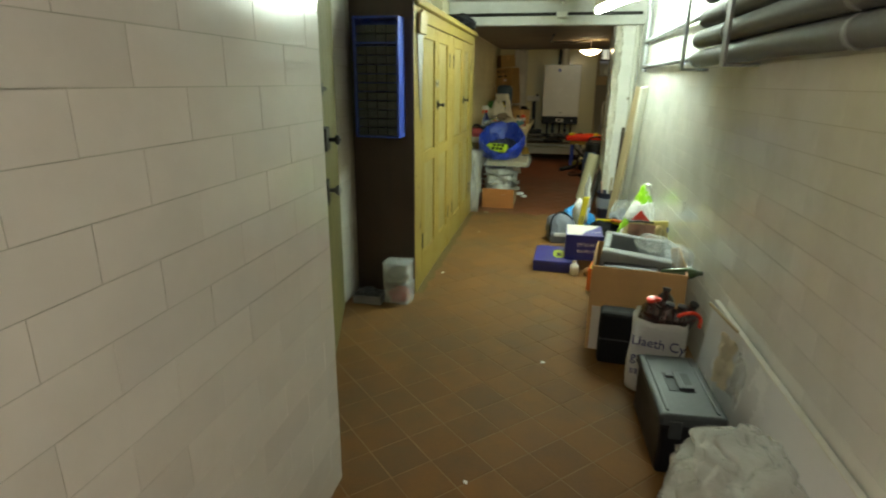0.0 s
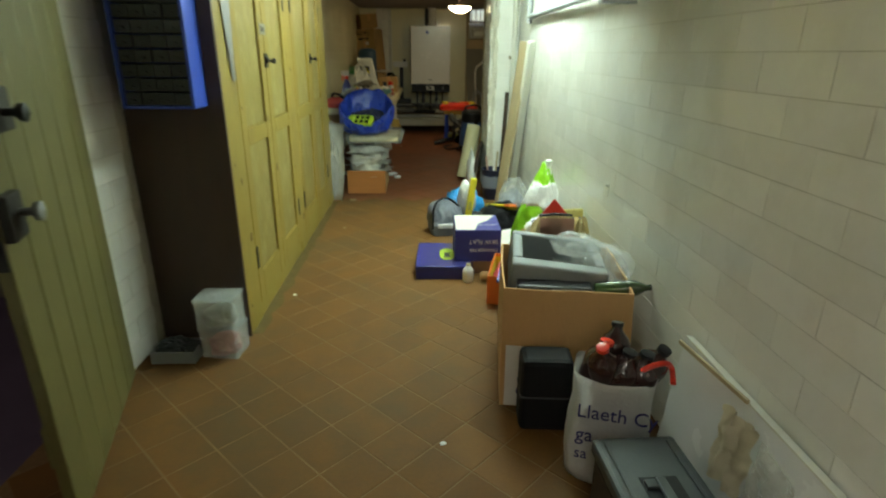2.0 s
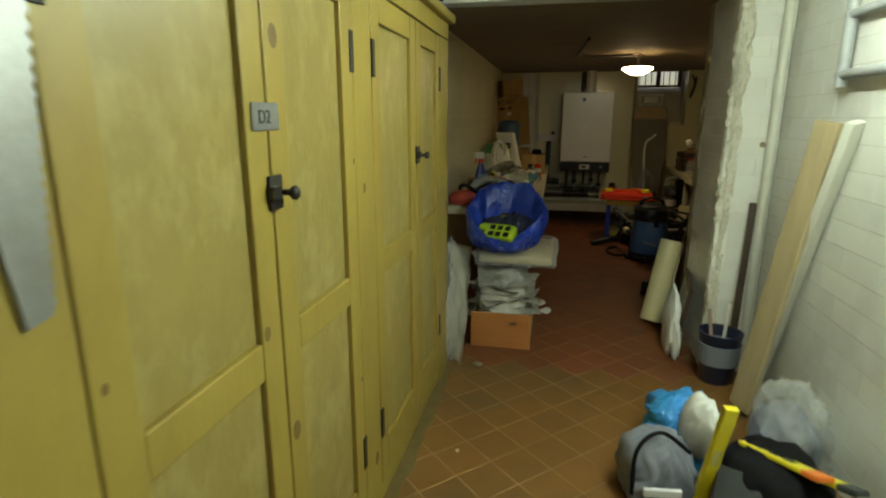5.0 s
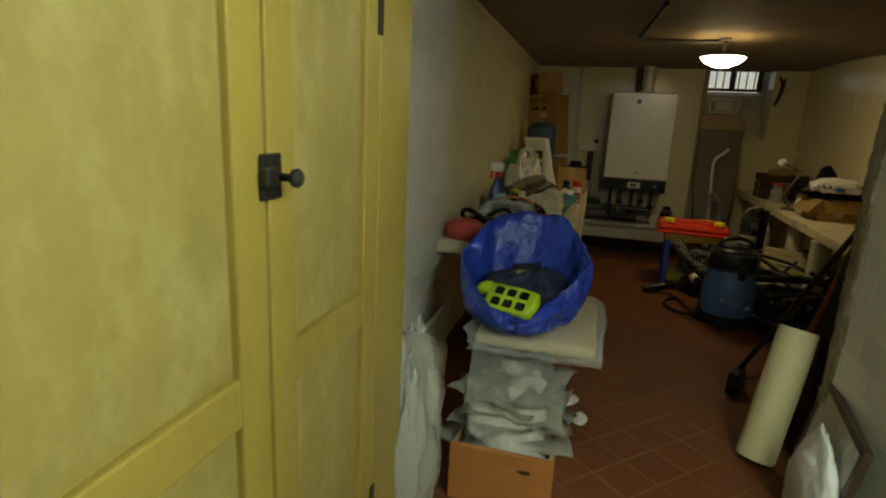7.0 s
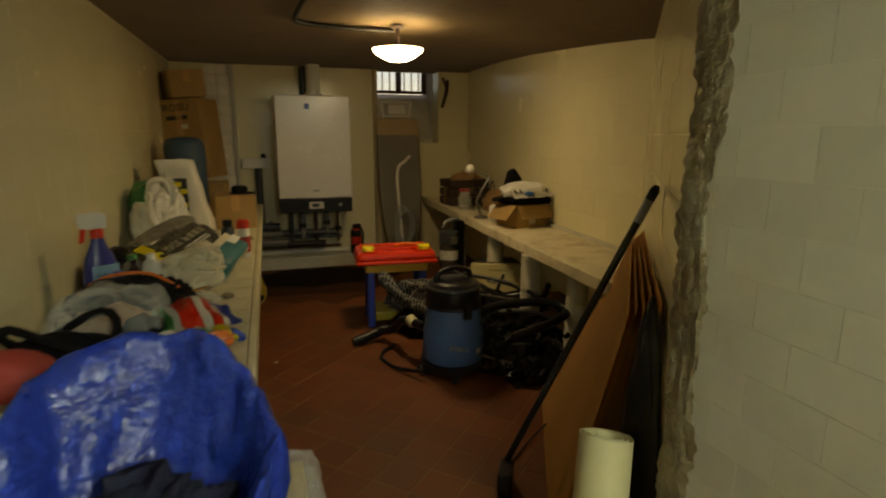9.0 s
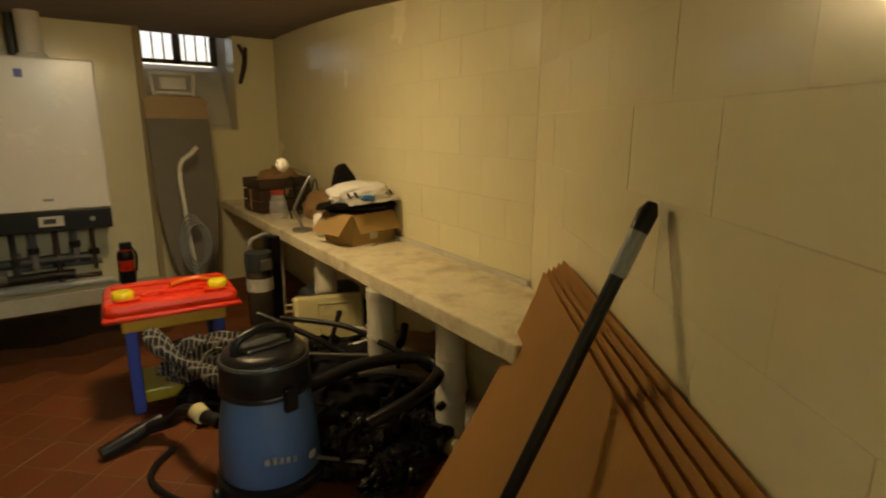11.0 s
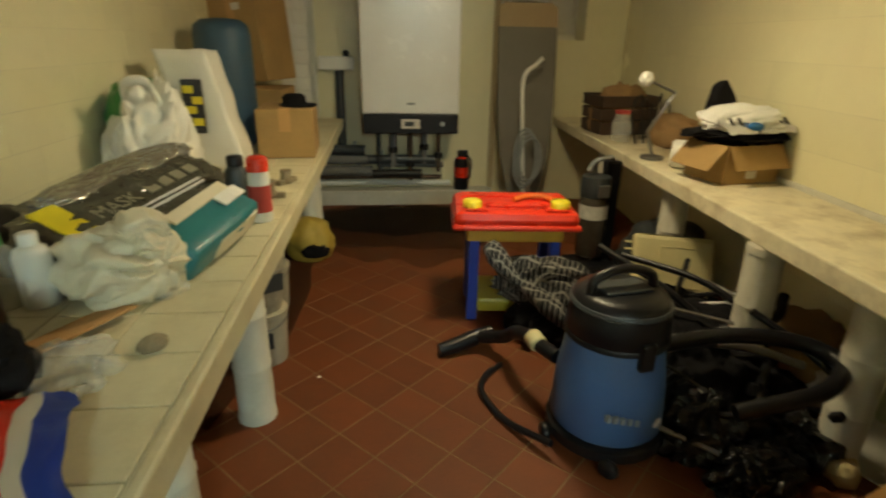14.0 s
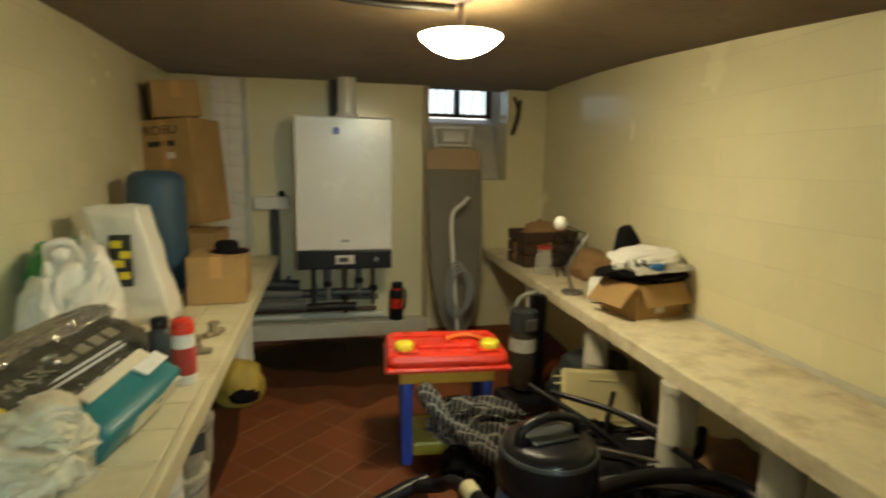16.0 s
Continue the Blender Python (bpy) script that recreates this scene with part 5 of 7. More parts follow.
prism([(0.602, 1.0), (1.02, 1.0), (1.02, 1.66), (0.80, 1.60), (0.602, 1.20)], 0.603, pose(0.956, 0, 0, 90, 0, 90), bm)
slab("window_recess", bm, M_PLASTER, "plastered window recess with sloping sill", "window recess")
win = structure(thing("window_1", "small high window with two bluish panes", "window", pose(0.957, 0.86, 1.655)), "small high window with two bluish panes", "window")
bm = bmesh.new()
for a, b in ((0.0, 0.045), (0.28, 0.335), (0.555, 0.602)):
    box(a, -0.02, 0.0, b, 0.02, 0.27, 0.003, bm)
box(0.045, -0.02, 0.0, 0.555, 0.02, 0.03, 0.003, bm)
box(0.045, -0.02, 0.245, 0.555, 0.02, 0.27, 0.003, bm)
part("window_frame", bm, M_BROWN, win)
for a, b in ((0.046, 0.279), (0.336, 0.554)):
    g = part("pane", box(a, -0.003, 0.031, b, 0.003, 0.244), M_SHINYGLASS, win)
    g.visible_shadow = False
for k in range(7):
    part("bar", tube([(0.07 + k * 0.078, 0.05, 0.0), (0.07 + k * 0.078, 0.05, 0.27)], 0.007, 8), M_IRON, win, "", 60)
hg = thing("hung_strap", "brown leather strap hung beside the window", "strap", pose(1.60, 0.395, 1.38))
part("strap", tube(smooth_path([(0, 0, 0.40), (0.03, -0.012, 0.30), (-0.01, -0.01, 0.12), (0.035, -0.012, 0.25), (0.05, 0, 0.38)]), 0.012, 8), M_BROWN, hg, "", 60)

# ironing board, nose down against the wall
ib = thing("ironing_board", "grey covered ironing board stood on its nose", "ironing board", pose(1.105, 0.03, 0.03, -9, 0, 0))
prof = [(0.0, 0.04), (0.15, 0.115), (0.35, 0.165), (0.7, 0.195), (1.0, 0.2), (1.34, 0.2)]
part("cover", prism([(-w, z) for z, w in prof] + [(w, z) for z, w in reversed(prof)], 0.03, pose(0, 0.03, 0, 90, 0, 0), None, 0.006), M_GREYCLOTH, ib, "grey fabric cover")
part("band", prism([(-0.202, 1.22), (0.202, 1.22), (0.2, 1.345), (0.16, 1.375), (-0.16, 1.375), (-0.2, 1.345)], 0.034, pose(0, 0.032, 0, 90, 0, 0), None, 0.006), M_TANCLOTH, ib, "tan fabric end")
bm = bmesh.new()
for a, b in (((-0.12, 1.38), (-0.14, 1.53)), ((0.12, 1.38), (0.14, 1.53)), ((-0.14, 1.53), (0.14, 1.53)), ((-0.125, 1.40), (0.125, 1.40))):
    tube([(a[0], 0.02, a[1]), (b[0], 0.02, b[1])], 0.012, 8, bm)
box(-0.08, 0.0, 1.42, 0.08, 0.03, 1.50, 0.004, bm)
part("iron_rest", bm, M_WHITEPLASTIC, ib, "white iron rest", 60)
for s in (-1, 1):
    part("leg", tube([(0.12 * s, 0.05, 1.1), (0.05 * s, 0.06, 0.2)], 0.012, 8), M_WHITEPLASTIC, ib, "", 60)
hk = thing("bent_tube", "bent white tube and coiled flex hung before the ironing board", "tube", pose(1.06, -0.06, 0.02))
part("tube", tube(smooth_path([(0.10, 0.06, 1.03), (0.06, 0.055, 0.99), (-0.02, 0.045, 0.90), (-0.02, 0.0, 0.6), (0.02, -0.02, 0.05)]), 0.014, 10), M_WHITEPLASTIC, hk, "", 60)
for k in range(4):
    part("flex", tube([(0.0 + 0.075 * math.cos(a * 0.42) + 0.012 * k, -0.035 - 0.008 * k, 0.40 + (0.20 - 0.02 * k) * math.sin(a * 0.42)) for a in range(15)], 0.007, 8, closed=True), M_GREY, hk, "grey coiled flex", 60)

# ---------------------------------------------------------------- benches
def glazed_pillar(m, h, r=0.057):
    t = thing("bench_pillar", "round glazed earthenware pillar under the bench", "pillar", m, "bench pillars")
    pr = [(r * 1.05, 0), (r * 1.05, 0.02)]
    for k in range(3):
        z = 0.02 + (h - 0.04) * k / 3
        z2 = 0.02 + (h - 0.04) * (k + 1) / 3
        pr += [(r, z + 0.004), (r, z2 - 0.006), (r * 1.05, z2 - 0.004), (r * 1.05, z2)]
    pr += [(r * 1.02, h)]
    part("shaft", lathe(pr, 24), M_PIER, t, "", 40)
    return t


BZ = 0.63
lbench = thing("tiled_bench", "long cream tiled bench along the wall", "bench", pose(0, 0, 0))
part("slab", box(-0.816, -3.50, BZ - 0.062, -0.165, 0.27, BZ - 0.010, 0.004), M_STONE, lbench)
part("edge", box(-0.164, -3.50, BZ - 0.066, -0.140, 0.27, BZ - 0.002, 0.006), M_STONE, lbench, "cream edge strip")
tile = None
ny, nx = 25, 4
for j in range(ny):
    for i in range(nx):
        if tile is None:
            tile = part("tile", box(0.0015, 0.0015, 0, 0.161, 0.1485, 0.0085, 0.0025), M_STONE, lbench)
            tmesh = tile.data
        else:
            tile = new("tile", tmesh)
            tile.parent = lbench
        tile.location = (-0.815 + i * 0.1625, -3.49 + j * 0.15, BZ - 0.0098)
for y in (-3.3, -2.75, -2.1, -0.6):
    glazed_pillar(pose(-0.27, y, 0), BZ - 0.063)
rbench = thing("slab_bench", "long worn stone slab bench on glazed pillars", "bench", pose(0, 0, 0))
part("slab", prism([(1.865, 0.40), (1.682, -2.62), (1.385, -3.02), (1.262, -2.965), (1.335, -1.0), (1.39, 0.40)], 0.062, pose(0, 0, BZ - 0.062), None, 0.006), M_STONE_R, rbench, "stained stone slab")
part("upstand", prism([(1.866, 0.40), (1.684, -2.60), (1.672, -2.60), (1.852, 0.40)], 0.02, pose(0, 0, BZ + 0.001)), M_PIER, rbench)
for x, y in ((1.33, -2.13), (1.44, -2.45), (1.42, -1.4), (1.43, -0.6)):
    glazed_pillar(pose(x, y, 0), BZ - 0.063)

# ---------------------------------------------------------------- things on the tiled bench
sb = thing("spray_bottle", "blue trigger spray bottle with white head and label", "spray bottle", pose(-0.675, -2.665, BZ, 0, 0, 38))
prof = [(0.046, 0), (0.05, 0.01), (0.052, 0.06), (0.05, 0.13), (0.040, 0.18), (0.022, 0.225), (0.018, 0.245)]
part("body", lathe(prof, 24, None, Matrix.Diagonal((1.15, 0.72, 1, 1))), pbr("blue_bottle", (0.02, 0.03, 0.20), 0.3, var=0.08), sb, "", 60)
lb_ = part("label", box(-0.045, -0.041, 0.05, 0.045, -0.0365, 0.15, 0.001), pbr("pale_blue_label", (0.25, 0.45, 0.62), 0.5), sb, "pale blue and yellow label")
words("lettering", "deluxe", 0.030, pose(0.0, -0.0425, 0.105, 90, 0, 0), M_INK, sb)
part("stripe", box(-0.046, -0.0425, 0.05, 0.046, -0.0412, 0.088, 0.0005), M_BRIGHTYELLOW, lb_)
part("collar", lathe([(0.022, 0.2455), (0.022, 0.272), (0.016, 0.28)], 18), M_RED, sb, "red collar", 60)
part("head", prism([(-0.055, 0.285), (-0.02, 0.278), (0.03, 0.278), (0.035, 0.325), (0.01, 0.338), (-0.06, 0.335)], 0.03, pose(0, 0.015, 0, 90, 0, 0), None, 0.005), M_WHITEPLASTIC, sb, "white spray head")
part("trigger", prism([(-0.05, 0.284), (-0.035, 0.284), (-0.045, 0.235), (-0.06, 0.232)], 0.014, pose(0, 0.007, 0, 90, 0, 0), None, 0.002), M_RED, sb)


def flask(m, cap, label):
    t = thing("white_bottle", label, "bottle", m)
    part("body", lathe([(0.03, 0), (0.033, 0.006), (0.033, 0.105), (0.028, 0.12), (0.016, 0.128)], 20), M_GLASSY if cap is M_GREENDARK else M_WHITEPLASTIC, t, "", 60)
    part("cap", lathe([(0.018, 0.1285), (0.018, 0.15), (0.015, 0.153)], 16), cap, t, "", 60)


flask(pose(-0.60, -2.54, BZ), M_GREENDARK, "clear bottle with green cap on the bench")
flask(pose(-0.535, -2.535, BZ), M_WHITEPLASTIC, "white bottle with white cap on the bench")
bottle(pose(-0.575, -2.635, BZ), 0.03, 0.15, M_BOTTLE, M_BLACK, "small dark bottle on the bench")
bottle(pose(-0.61, -2.72, BZ), 0.033, 0.13, pbr("dark_blue_plastic", (0.02, 0.03, 0.12), 0.35), M_BLUELEG, "small blue bottle on the bench")
cl = thing("black_jacket", "black jacket with orange piping heaped on the bench", "jacket", pose(-0.53, -2.895, BZ))
part("cloth", slump(0.175, 0.135, 0.15, 111, 2.2, 0.2, 5, tip=(0.2, 1, 0.2)), M_BLACKMATT, cl, "", 70)
part("piping", tube(smooth_path([(-0.155, -0.02, 0.105), (-0.07, 0.01, 0.150), (0.05, 0.01, 0.152), (0.145, -0.02, 0.105)]), 0.006, 8), M_ORANGE, cl, "", 60)
fl_ = thing("card_flap", "torn piece of brown cardboard on the bench", "cardboard", pose(-0.425, -2.68, BZ + 0.005, 0, -14, -28))
part("sheet", box(-0.05, -0.12, 0, 0.05, 0.12, 0.005, 0.001), M_CARD, fl_)
pk = thing("clear_packet", "clear crumpled packet on the bench tiles", "packet", pose(-0.36, -2.83, BZ))
part("film", slump(0.08, 0.09, 0.055, 113, 3.0, 0.3, 5), M_CLEARBAG, pk, "", 50)
part("wrapper", sheet(0.10, 0.06, 10, 8, 115, 0.03, 4.0, m=pose(0.02, -0.03, 0.004, 0, 0, 30)), M_BEIGEPAPER, pk, "yellowed inner wrapper", 60)
stn = thing("stone", "small dusty grey stone on the bench", "stone", pose(-0.255, -2.72, BZ))
part("body", heap(0.022, 0.028, 0.016, 116, 0.2, 5, 3), M_RUBBLE, stn, "", 180)

M_DARKFOIL = pbr("dark_clear_bag", (0.07, 0.068, 0.052), 0.16, var=0.5, scale=18, bump=0.9, bscale=11, coat=0.3, depth=0.03)
mb = thing("silver_bag", "dark shiny bag with pale printing propped on the bench", "bag", pose(-0.535, -2.14, BZ + 0.055, 6, 24, -15))
part("bag", heap(0.135, 0.32, 0.09, 121, 0.13, 11, 5, square=0.4), M_DARKFOIL, mb, "", 60)
part("hem", heap(0.152, 0.07, 0.07, 122, 0.08, 7, 4, square=0.5, m=pose(0, -0.27, 0.01)), M_BLACK, mb, "black lower end", 180)
part("dark_side", heap(0.04, 0.30, 0.075, 125, 0.1, 7, 4, square=0.3, m=pose(0.118, -0.02, 0.0)), pbr("navy_edge", (0.02, 0.045, 0.11), 0.25, var=0.2, bump=0.5, bscale=20), mb, "dark blue side", 180)
part("foil_strip", heap(0.045, 0.24, 0.03, 126, 0.2, 10, 5, square=0.3, m=pose(-0.075, 0.06, 0.066)), M_FOIL, mb, "crumpled silver strip", 180)
part("label", box(-0.06, -0.245, 0.084, 0.075, -0.175, 0.092, 0.002), M_BRIGHTYELLOW, mb, "yellow label")
words("lettering", "MASK", 0.055, pose(0.045, -0.08, 0.094, 0, 0, 90), M_GOLD, mb)
for k in range(4):
    part("print", box(0.006, 0.03 + 0.055 * k, 0.088, 0.04, 0.03 + 0.055 * k + 0.038, 0.0935, 0.001), M_GOLD, mb)
for x0, w_ in ((0.062, 0.006), (0.078, 0.006)):
    part("print", box(x0, -0.14, 0.084, x0 + w_, 0.20, 0.0905, 0.001), M_INKWHITE, mb)
dc = thing("dark_cloth", "dark cloth bundled under the shiny bag", "cloth", pose(-0.67, -2.22, BZ))
part("cloth", heap(0.11, 0.18, 0.10, 127, 0.2, 7, 4), M_BLACKMATT, dc, "", 180)
cc = thing("cream_cloth", "crumpled cream cloth bag with a tube end", "cloth", pose(-0.395, -2.48, BZ))
part("cloth", slump(0.118, 0.115, 0.15, 131, 1.9, 0.26, 5, tip=(0.9, -0.4, 0.25)), M_BAGCREAM, cc, "", 70)
part("fold", slump(0.06, 0.085, 0.09, 132, 2.2, 0.24, 5, m=pose(0.03, 0.0, 0.085, 0, 20, 35), tip=(0.7, -0.6, 0.3)), M_BAGCREAM, cc, "", 70)
part("tube_end", lathe([(0.012, 0), (0.024, 0), (0.024, 0.05), (0.012, 0.05)], 16, None, pose(-0.115, -0.045, 0.05, 90, 0, -50)), M_WHITEPLASTIC, cc, "", 60)
te = thing("teal_pack", "boxy teal plastic packet with a cream label", "packet", pose(-0.305, -2.27, BZ + 0.028, 6, 26, -10))
bm = box(-0.060, -0.165, 0.0, 0.060, 0.165, 0.088, 0.016)
bmesh.ops.subdivide_edges(bm, edges=bm.edges[:], cuts=2, use_grid_fill=True)
for v in bm.verts:
    v.co += 0.009 * noise.noise_vector(v.co * 16) * min(1.0, v.co.z / 0.05)
part("body", bm, M_TEAL, te, "", 60)
part("label", box(-0.064, -0.10, 0.086, -0.030, 0.15, 0.094, 0.003), M_BAGCREAM, te)
part("label", box(-0.03, 0.06, 0.090, 0.01, 0.165, 0.097, 0.003), M_BAGWHITE, te)
part("label", box(0.056, -0.06, 0.02, 0.066, 0.14, 0.075, 0.003), M_BAGCREAM, te)
part("torn_end", slump(0.07, 0.07, 0.075, 137, 2.6, 0.26, 5, m=pose(0.0, -0.205, -0.02)), M_CLEARBAG, te, "clear torn end", 60)
part("lining", slump(0.058, 0.055, 0.055, 138, 2.6, 0.2, 4, m=pose(0.0, -0.20, -0.018)), M_BAGCREAM, te, "cream lining", 60)
rc = thing("spray_can", "aerosol can with red cap on the bench", "spray can", pose(-0.215, -2.0, BZ))
part("can", lathe([(0.03, 0), (0.032, 0.004), (0.032, 0.135), (0.026, 0.15)], 22), M_WHITEPLASTIC, rc, "", 60)
part("cap", lathe([(0.031, 0.1505), (0.03, 0.185), (0.024, 0.192)], 22), M_RED, rc, "red cap", 60)
part("label", lathe([(0.0325, 0.03), (0.0325, 0.11)], 22), M_REDDULL, rc)
rc = thing("spray_can", "dark aerosol can beside the red one", "spray can", pose(-0.29, -1.95, BZ))
part("can", lathe([(0.03, 0), (0.032, 0.004), (0.032, 0.14), (0.02, 0.155)], 22), M_DARKGREY, rc, "", 60)
part("cap", lathe([(0.024, 0.1555), (0.024, 0.18), (0.02, 0.185)], 22), M_BLACK, rc, "", 60)
for k, (x, y, h) in enumerate(((-0.24, -1.75, 0.06), (-0.32, -1.68, 0.08), (-0.22, -1.55, 0.05))):
    o = thing("oddment", "small dusty metal fitting on the bench edge", "fitting", pose(x, y, BZ, 0, 0, 30 * k), "bench oddments")
    bm = lathe([(0.02, 0), (0.026, 0.01), (0.018, h * 0.6), (0.022, h)], 14)
    box(-0.05, -0.012, 0.0, 0.05, 0.012, 0.018, 0.003, bm)
    part("body", bm, M_RUBBLE, o, "", 40)
wb = thing("carrier_bag", "crumpled white plastic carrier bag on the bench", "bag", pose(-0.655, -1.60, BZ))
part("bag", slump(0.14, 0.18, 0.33, 141, 2.6, 0.24, 5, tip=(0.1, 0.2, 1.0)), M_BAGSMOOTH, wb, "", 60)
part("handle", tube(smooth_path([(-0.03, -0.06, 0.27), (-0.01, -0.12, 0.36), (0.05, -0.10, 0.37), (0.07, -0.05, 0.27)]), [0.012] * 8 + [0.016] * 9 + [0.012] * 8, 8), M_BAGSMOOTH, wb, "knotted bag handle", 60)
part("side_fold", slump(0.08, 0.12, 0.18, 144, 2.4, 0.26, 5, m=pose(0.07, -0.12, 0.0), tip=(0.2, 0.6, 0.6)), M_BAGSMOOTH, wb, "", 60)
part("content", heap(0.09, 0.10, 0.20, 143, 0.2, 7, 4, m=pose(-0.04, 0.03, 0.16)), M_GREENDARK, wb, "", 180)
wb = thing("carrier_bag", "tall white carrier bag with black and yellow print", "bag", pose(-0.56, -1.30, BZ))
bm = open_box(0.19, 0.15, 0.46, 0.003, bulge=0.04)
bmesh.ops.subdivide_edges(bm, edges=bm.edges[:], cuts=1, use_grid_fill=True)
for v in bm.verts:
    v.co += 0.014 * noise.noise_vector(v.co * 9)
    v.co.x += 0.06 * (1 - v.co.z / 0.46) - 0.04 * (v.co.z / 0.46)
part("bag", bm, M_BAGSMOOTH, wb, "", 180)
part("print", box(-0.045, -0.1025, 0.16, 0.03, -0.092, 0.36, 0.003), M_INKBLACK, wb, "black printed panel")
for k, (x, z) in enumerate(((-0.04, 0.31), (-0.01, 0.27), (-0.035, 0.235), (-0.015, 0.19))):
    part("letter", box(x, -0.1045, z, x + 0.04, -0.1027, z + 0.028, 0.001), M_BRIGHTYELLOW, wb)
part("content", heap(0.07, 0.055, 0.36, 146, 0.12, 6, 4), M_BAGWHITE, wb, "", 180)
cy = thing("blue_cylinder", "tall dark blue expansion vessel on the bench", "cylinder", pose(-0.61, -0.75, BZ))
part("body", lathe([(0.10, 0), (0.125, 0.02), (0.13, 0.05), (0.13, 0.52), (0.122, 0.56), (0.09, 0.585), (0.03, 0.592)], 32), M_BLUEFOAM, cy, "", 50)


def carton(m, sx, sy, sz, material, label, text="", tsize=0.05):
    t = thing("carton", label, "carton", m)
    part("body", box(-sx / 2, -sy / 2, 0, sx / 2, sy / 2, sz, 0.005), material, t)
    part("tape", box(-0.025, -sy / 2 - 0.001, sz * 0.55, 0.025, sy / 2 + 0.001, sz + 0.0015, 0.0005), M_CARD, t, "brown parcel tape")
    if text:
        words("lettering", text, tsize, pose(-0.03, -sy / 2 - 0.0015, sz - 0.085, 90, 0, 0), M_INKBLACK, t)
        part("print", box(-sx * 0.3, -sy / 2 - 0.001, sz - 0.15, sx * 0.2, -sy / 2 - 0.0003, sz - 0.12), M_INKBLACK, t)
        part("sticker", box(0.01, -sy / 2 - 0.0014, sz - 0.22, 0.06, -sy / 2 - 0.0004, sz - 0.185), M_CARD_WHITE, t)
    return t


carton(pose(-0.30, -0.94, BZ, 0, 0, 3), 0.25, 0.30, 0.215, M_CARD_AGED, "brown carton at the end of the bench")
hat = thing("black_hat", "black cap on the carton", "hat", pose(-0.27, -0.92, BZ + 0.217))
part("crown", lathe([(0.055, 0), (0.055, 0.035), (0.04, 0.05), (0.0, 0.052)], 20), M_BLACKMATT, hat, "", 60)
part("brim", lathe([(0.0, 0.0), (0.085, 0.001), (0.085, 0.006), (0.0, 0.006)], 20, None, pose(0.02, -0.02, 0)), M_BLACKMATT, hat, "", 40)
carton(pose(-0.56, -0.33, BZ, 0, 0, -3), 0.34, 0.34, 0.25, M_CARD_AGED, "dark old carton under a larger one")
carton(pose(-0.60, -0.12, BZ + 0.268, 0, -5, -20), 0.33, 0.32, 0.60, M_CARD_AGED, "large printed brown carton stacked by the wall", "PROBU", 0.075)
carton(pose(-0.655, -0.12, BZ + 0.882, 0, -5, 20), 0.25, 0.30, 0.20, M_CARD_AGED, "small brown carton on top of the stack")
# coloured heap at the near end of the bench
nb = thing("clear_bag", "clear plastic bag of oddments on the bench", "bag", pose(-0.55, -3.10, BZ))
part("bag", slump(0.15, 0.14, 0.17, 151, 2.6, 0.24, 5), M_CLEARBAG, nb, "", 60)
part("content", slump(0.12, 0.10, 0.11, 152, 2.6, 0.2, 4), pbr("peach_cloth", (0.48, 0.30, 0.19), 0.7, var=0.3), nb, "", 60)
rd = thing("red_pouch", "dull red fabric pouch on the bench", "pouch", pose(-0.70, -3.40, BZ))
part("body", heap(0.10, 0.08, 0.10, 155, 0.08, 5, 4), M_REDDULL, rd, "", 180)
ho = thing("black_strap", "black webbing strap coiled on the bench", "strap", pose(-0.62, -3.27, BZ + 0.012))
part("strap", tube([(0.13 * math.cos(a * 0.3), 0.07 * math.sin(a * 0.3), 0.08 + 0.04 * math.sin(a * 0.6)) for a in range(21)], 0.012, 8, closed=True), M_BLACKMATT, ho, "", 60)
part("pad", heap(0.11, 0.06, 0.08, 157, 0.15, 5, 4), M_BLACKMATT, ho, "", 180)
stripe_bag = thing("striped_carrier", "folded plastic carrier with red, white, green and blue bands", "bag", pose(-0.345, -3.06, BZ, 0, 0, 24))
for k, (mt, a, b) in enumerate(((M_GREENDARK, 0, 6), (M_BAGSMOOTH, 6, 8), (M_RED, 8, 14), (M_BAGSMOOTH, 14, 17), (M_RED, 17, 20), (M_BAGSMOOTH, 20, 22), (M_BLUELEG, 22, 26))):
    bm = bmesh.new()
    grid_ = [[bm.verts.new(((i / 26 - 0.5) * 0.24 * (1 + 0.1 * noise.noise(Vector((j * 0.2, 1, 4)))), (j / 26 - 0.5) * 0.26, 0.012 + 0.085 * math.exp(-((i / 13 - 1) ** 2 + (j / 13 - 1) ** 2) * 0.9)
               + 0.020 * noise.noise(Vector((i * 0.16, j * 0.16, 5))) + 0.014 * abs(noise.noise(Vector((i * 0.3, j * 0.12, 9)))))) for i in range(a, b + 1)] for j in range(27)]
    for p, q in zip(grid_, grid_[1:]):
        for i in range(len(p) - 1):
            bm.faces.new((p[i], p[i + 1], q[i + 1], q[i]))
    bmesh.ops.solidify(bm, geom=bm.faces[:], thickness=0.002)
    part("band", bm, mt, stripe_bag, "", 60)
part("filling", slump(0.085, 0.10, 0.07, 161, 2.0, 0.1, 4), M_BAGSMOOTH, stripe_bag, "", 60)
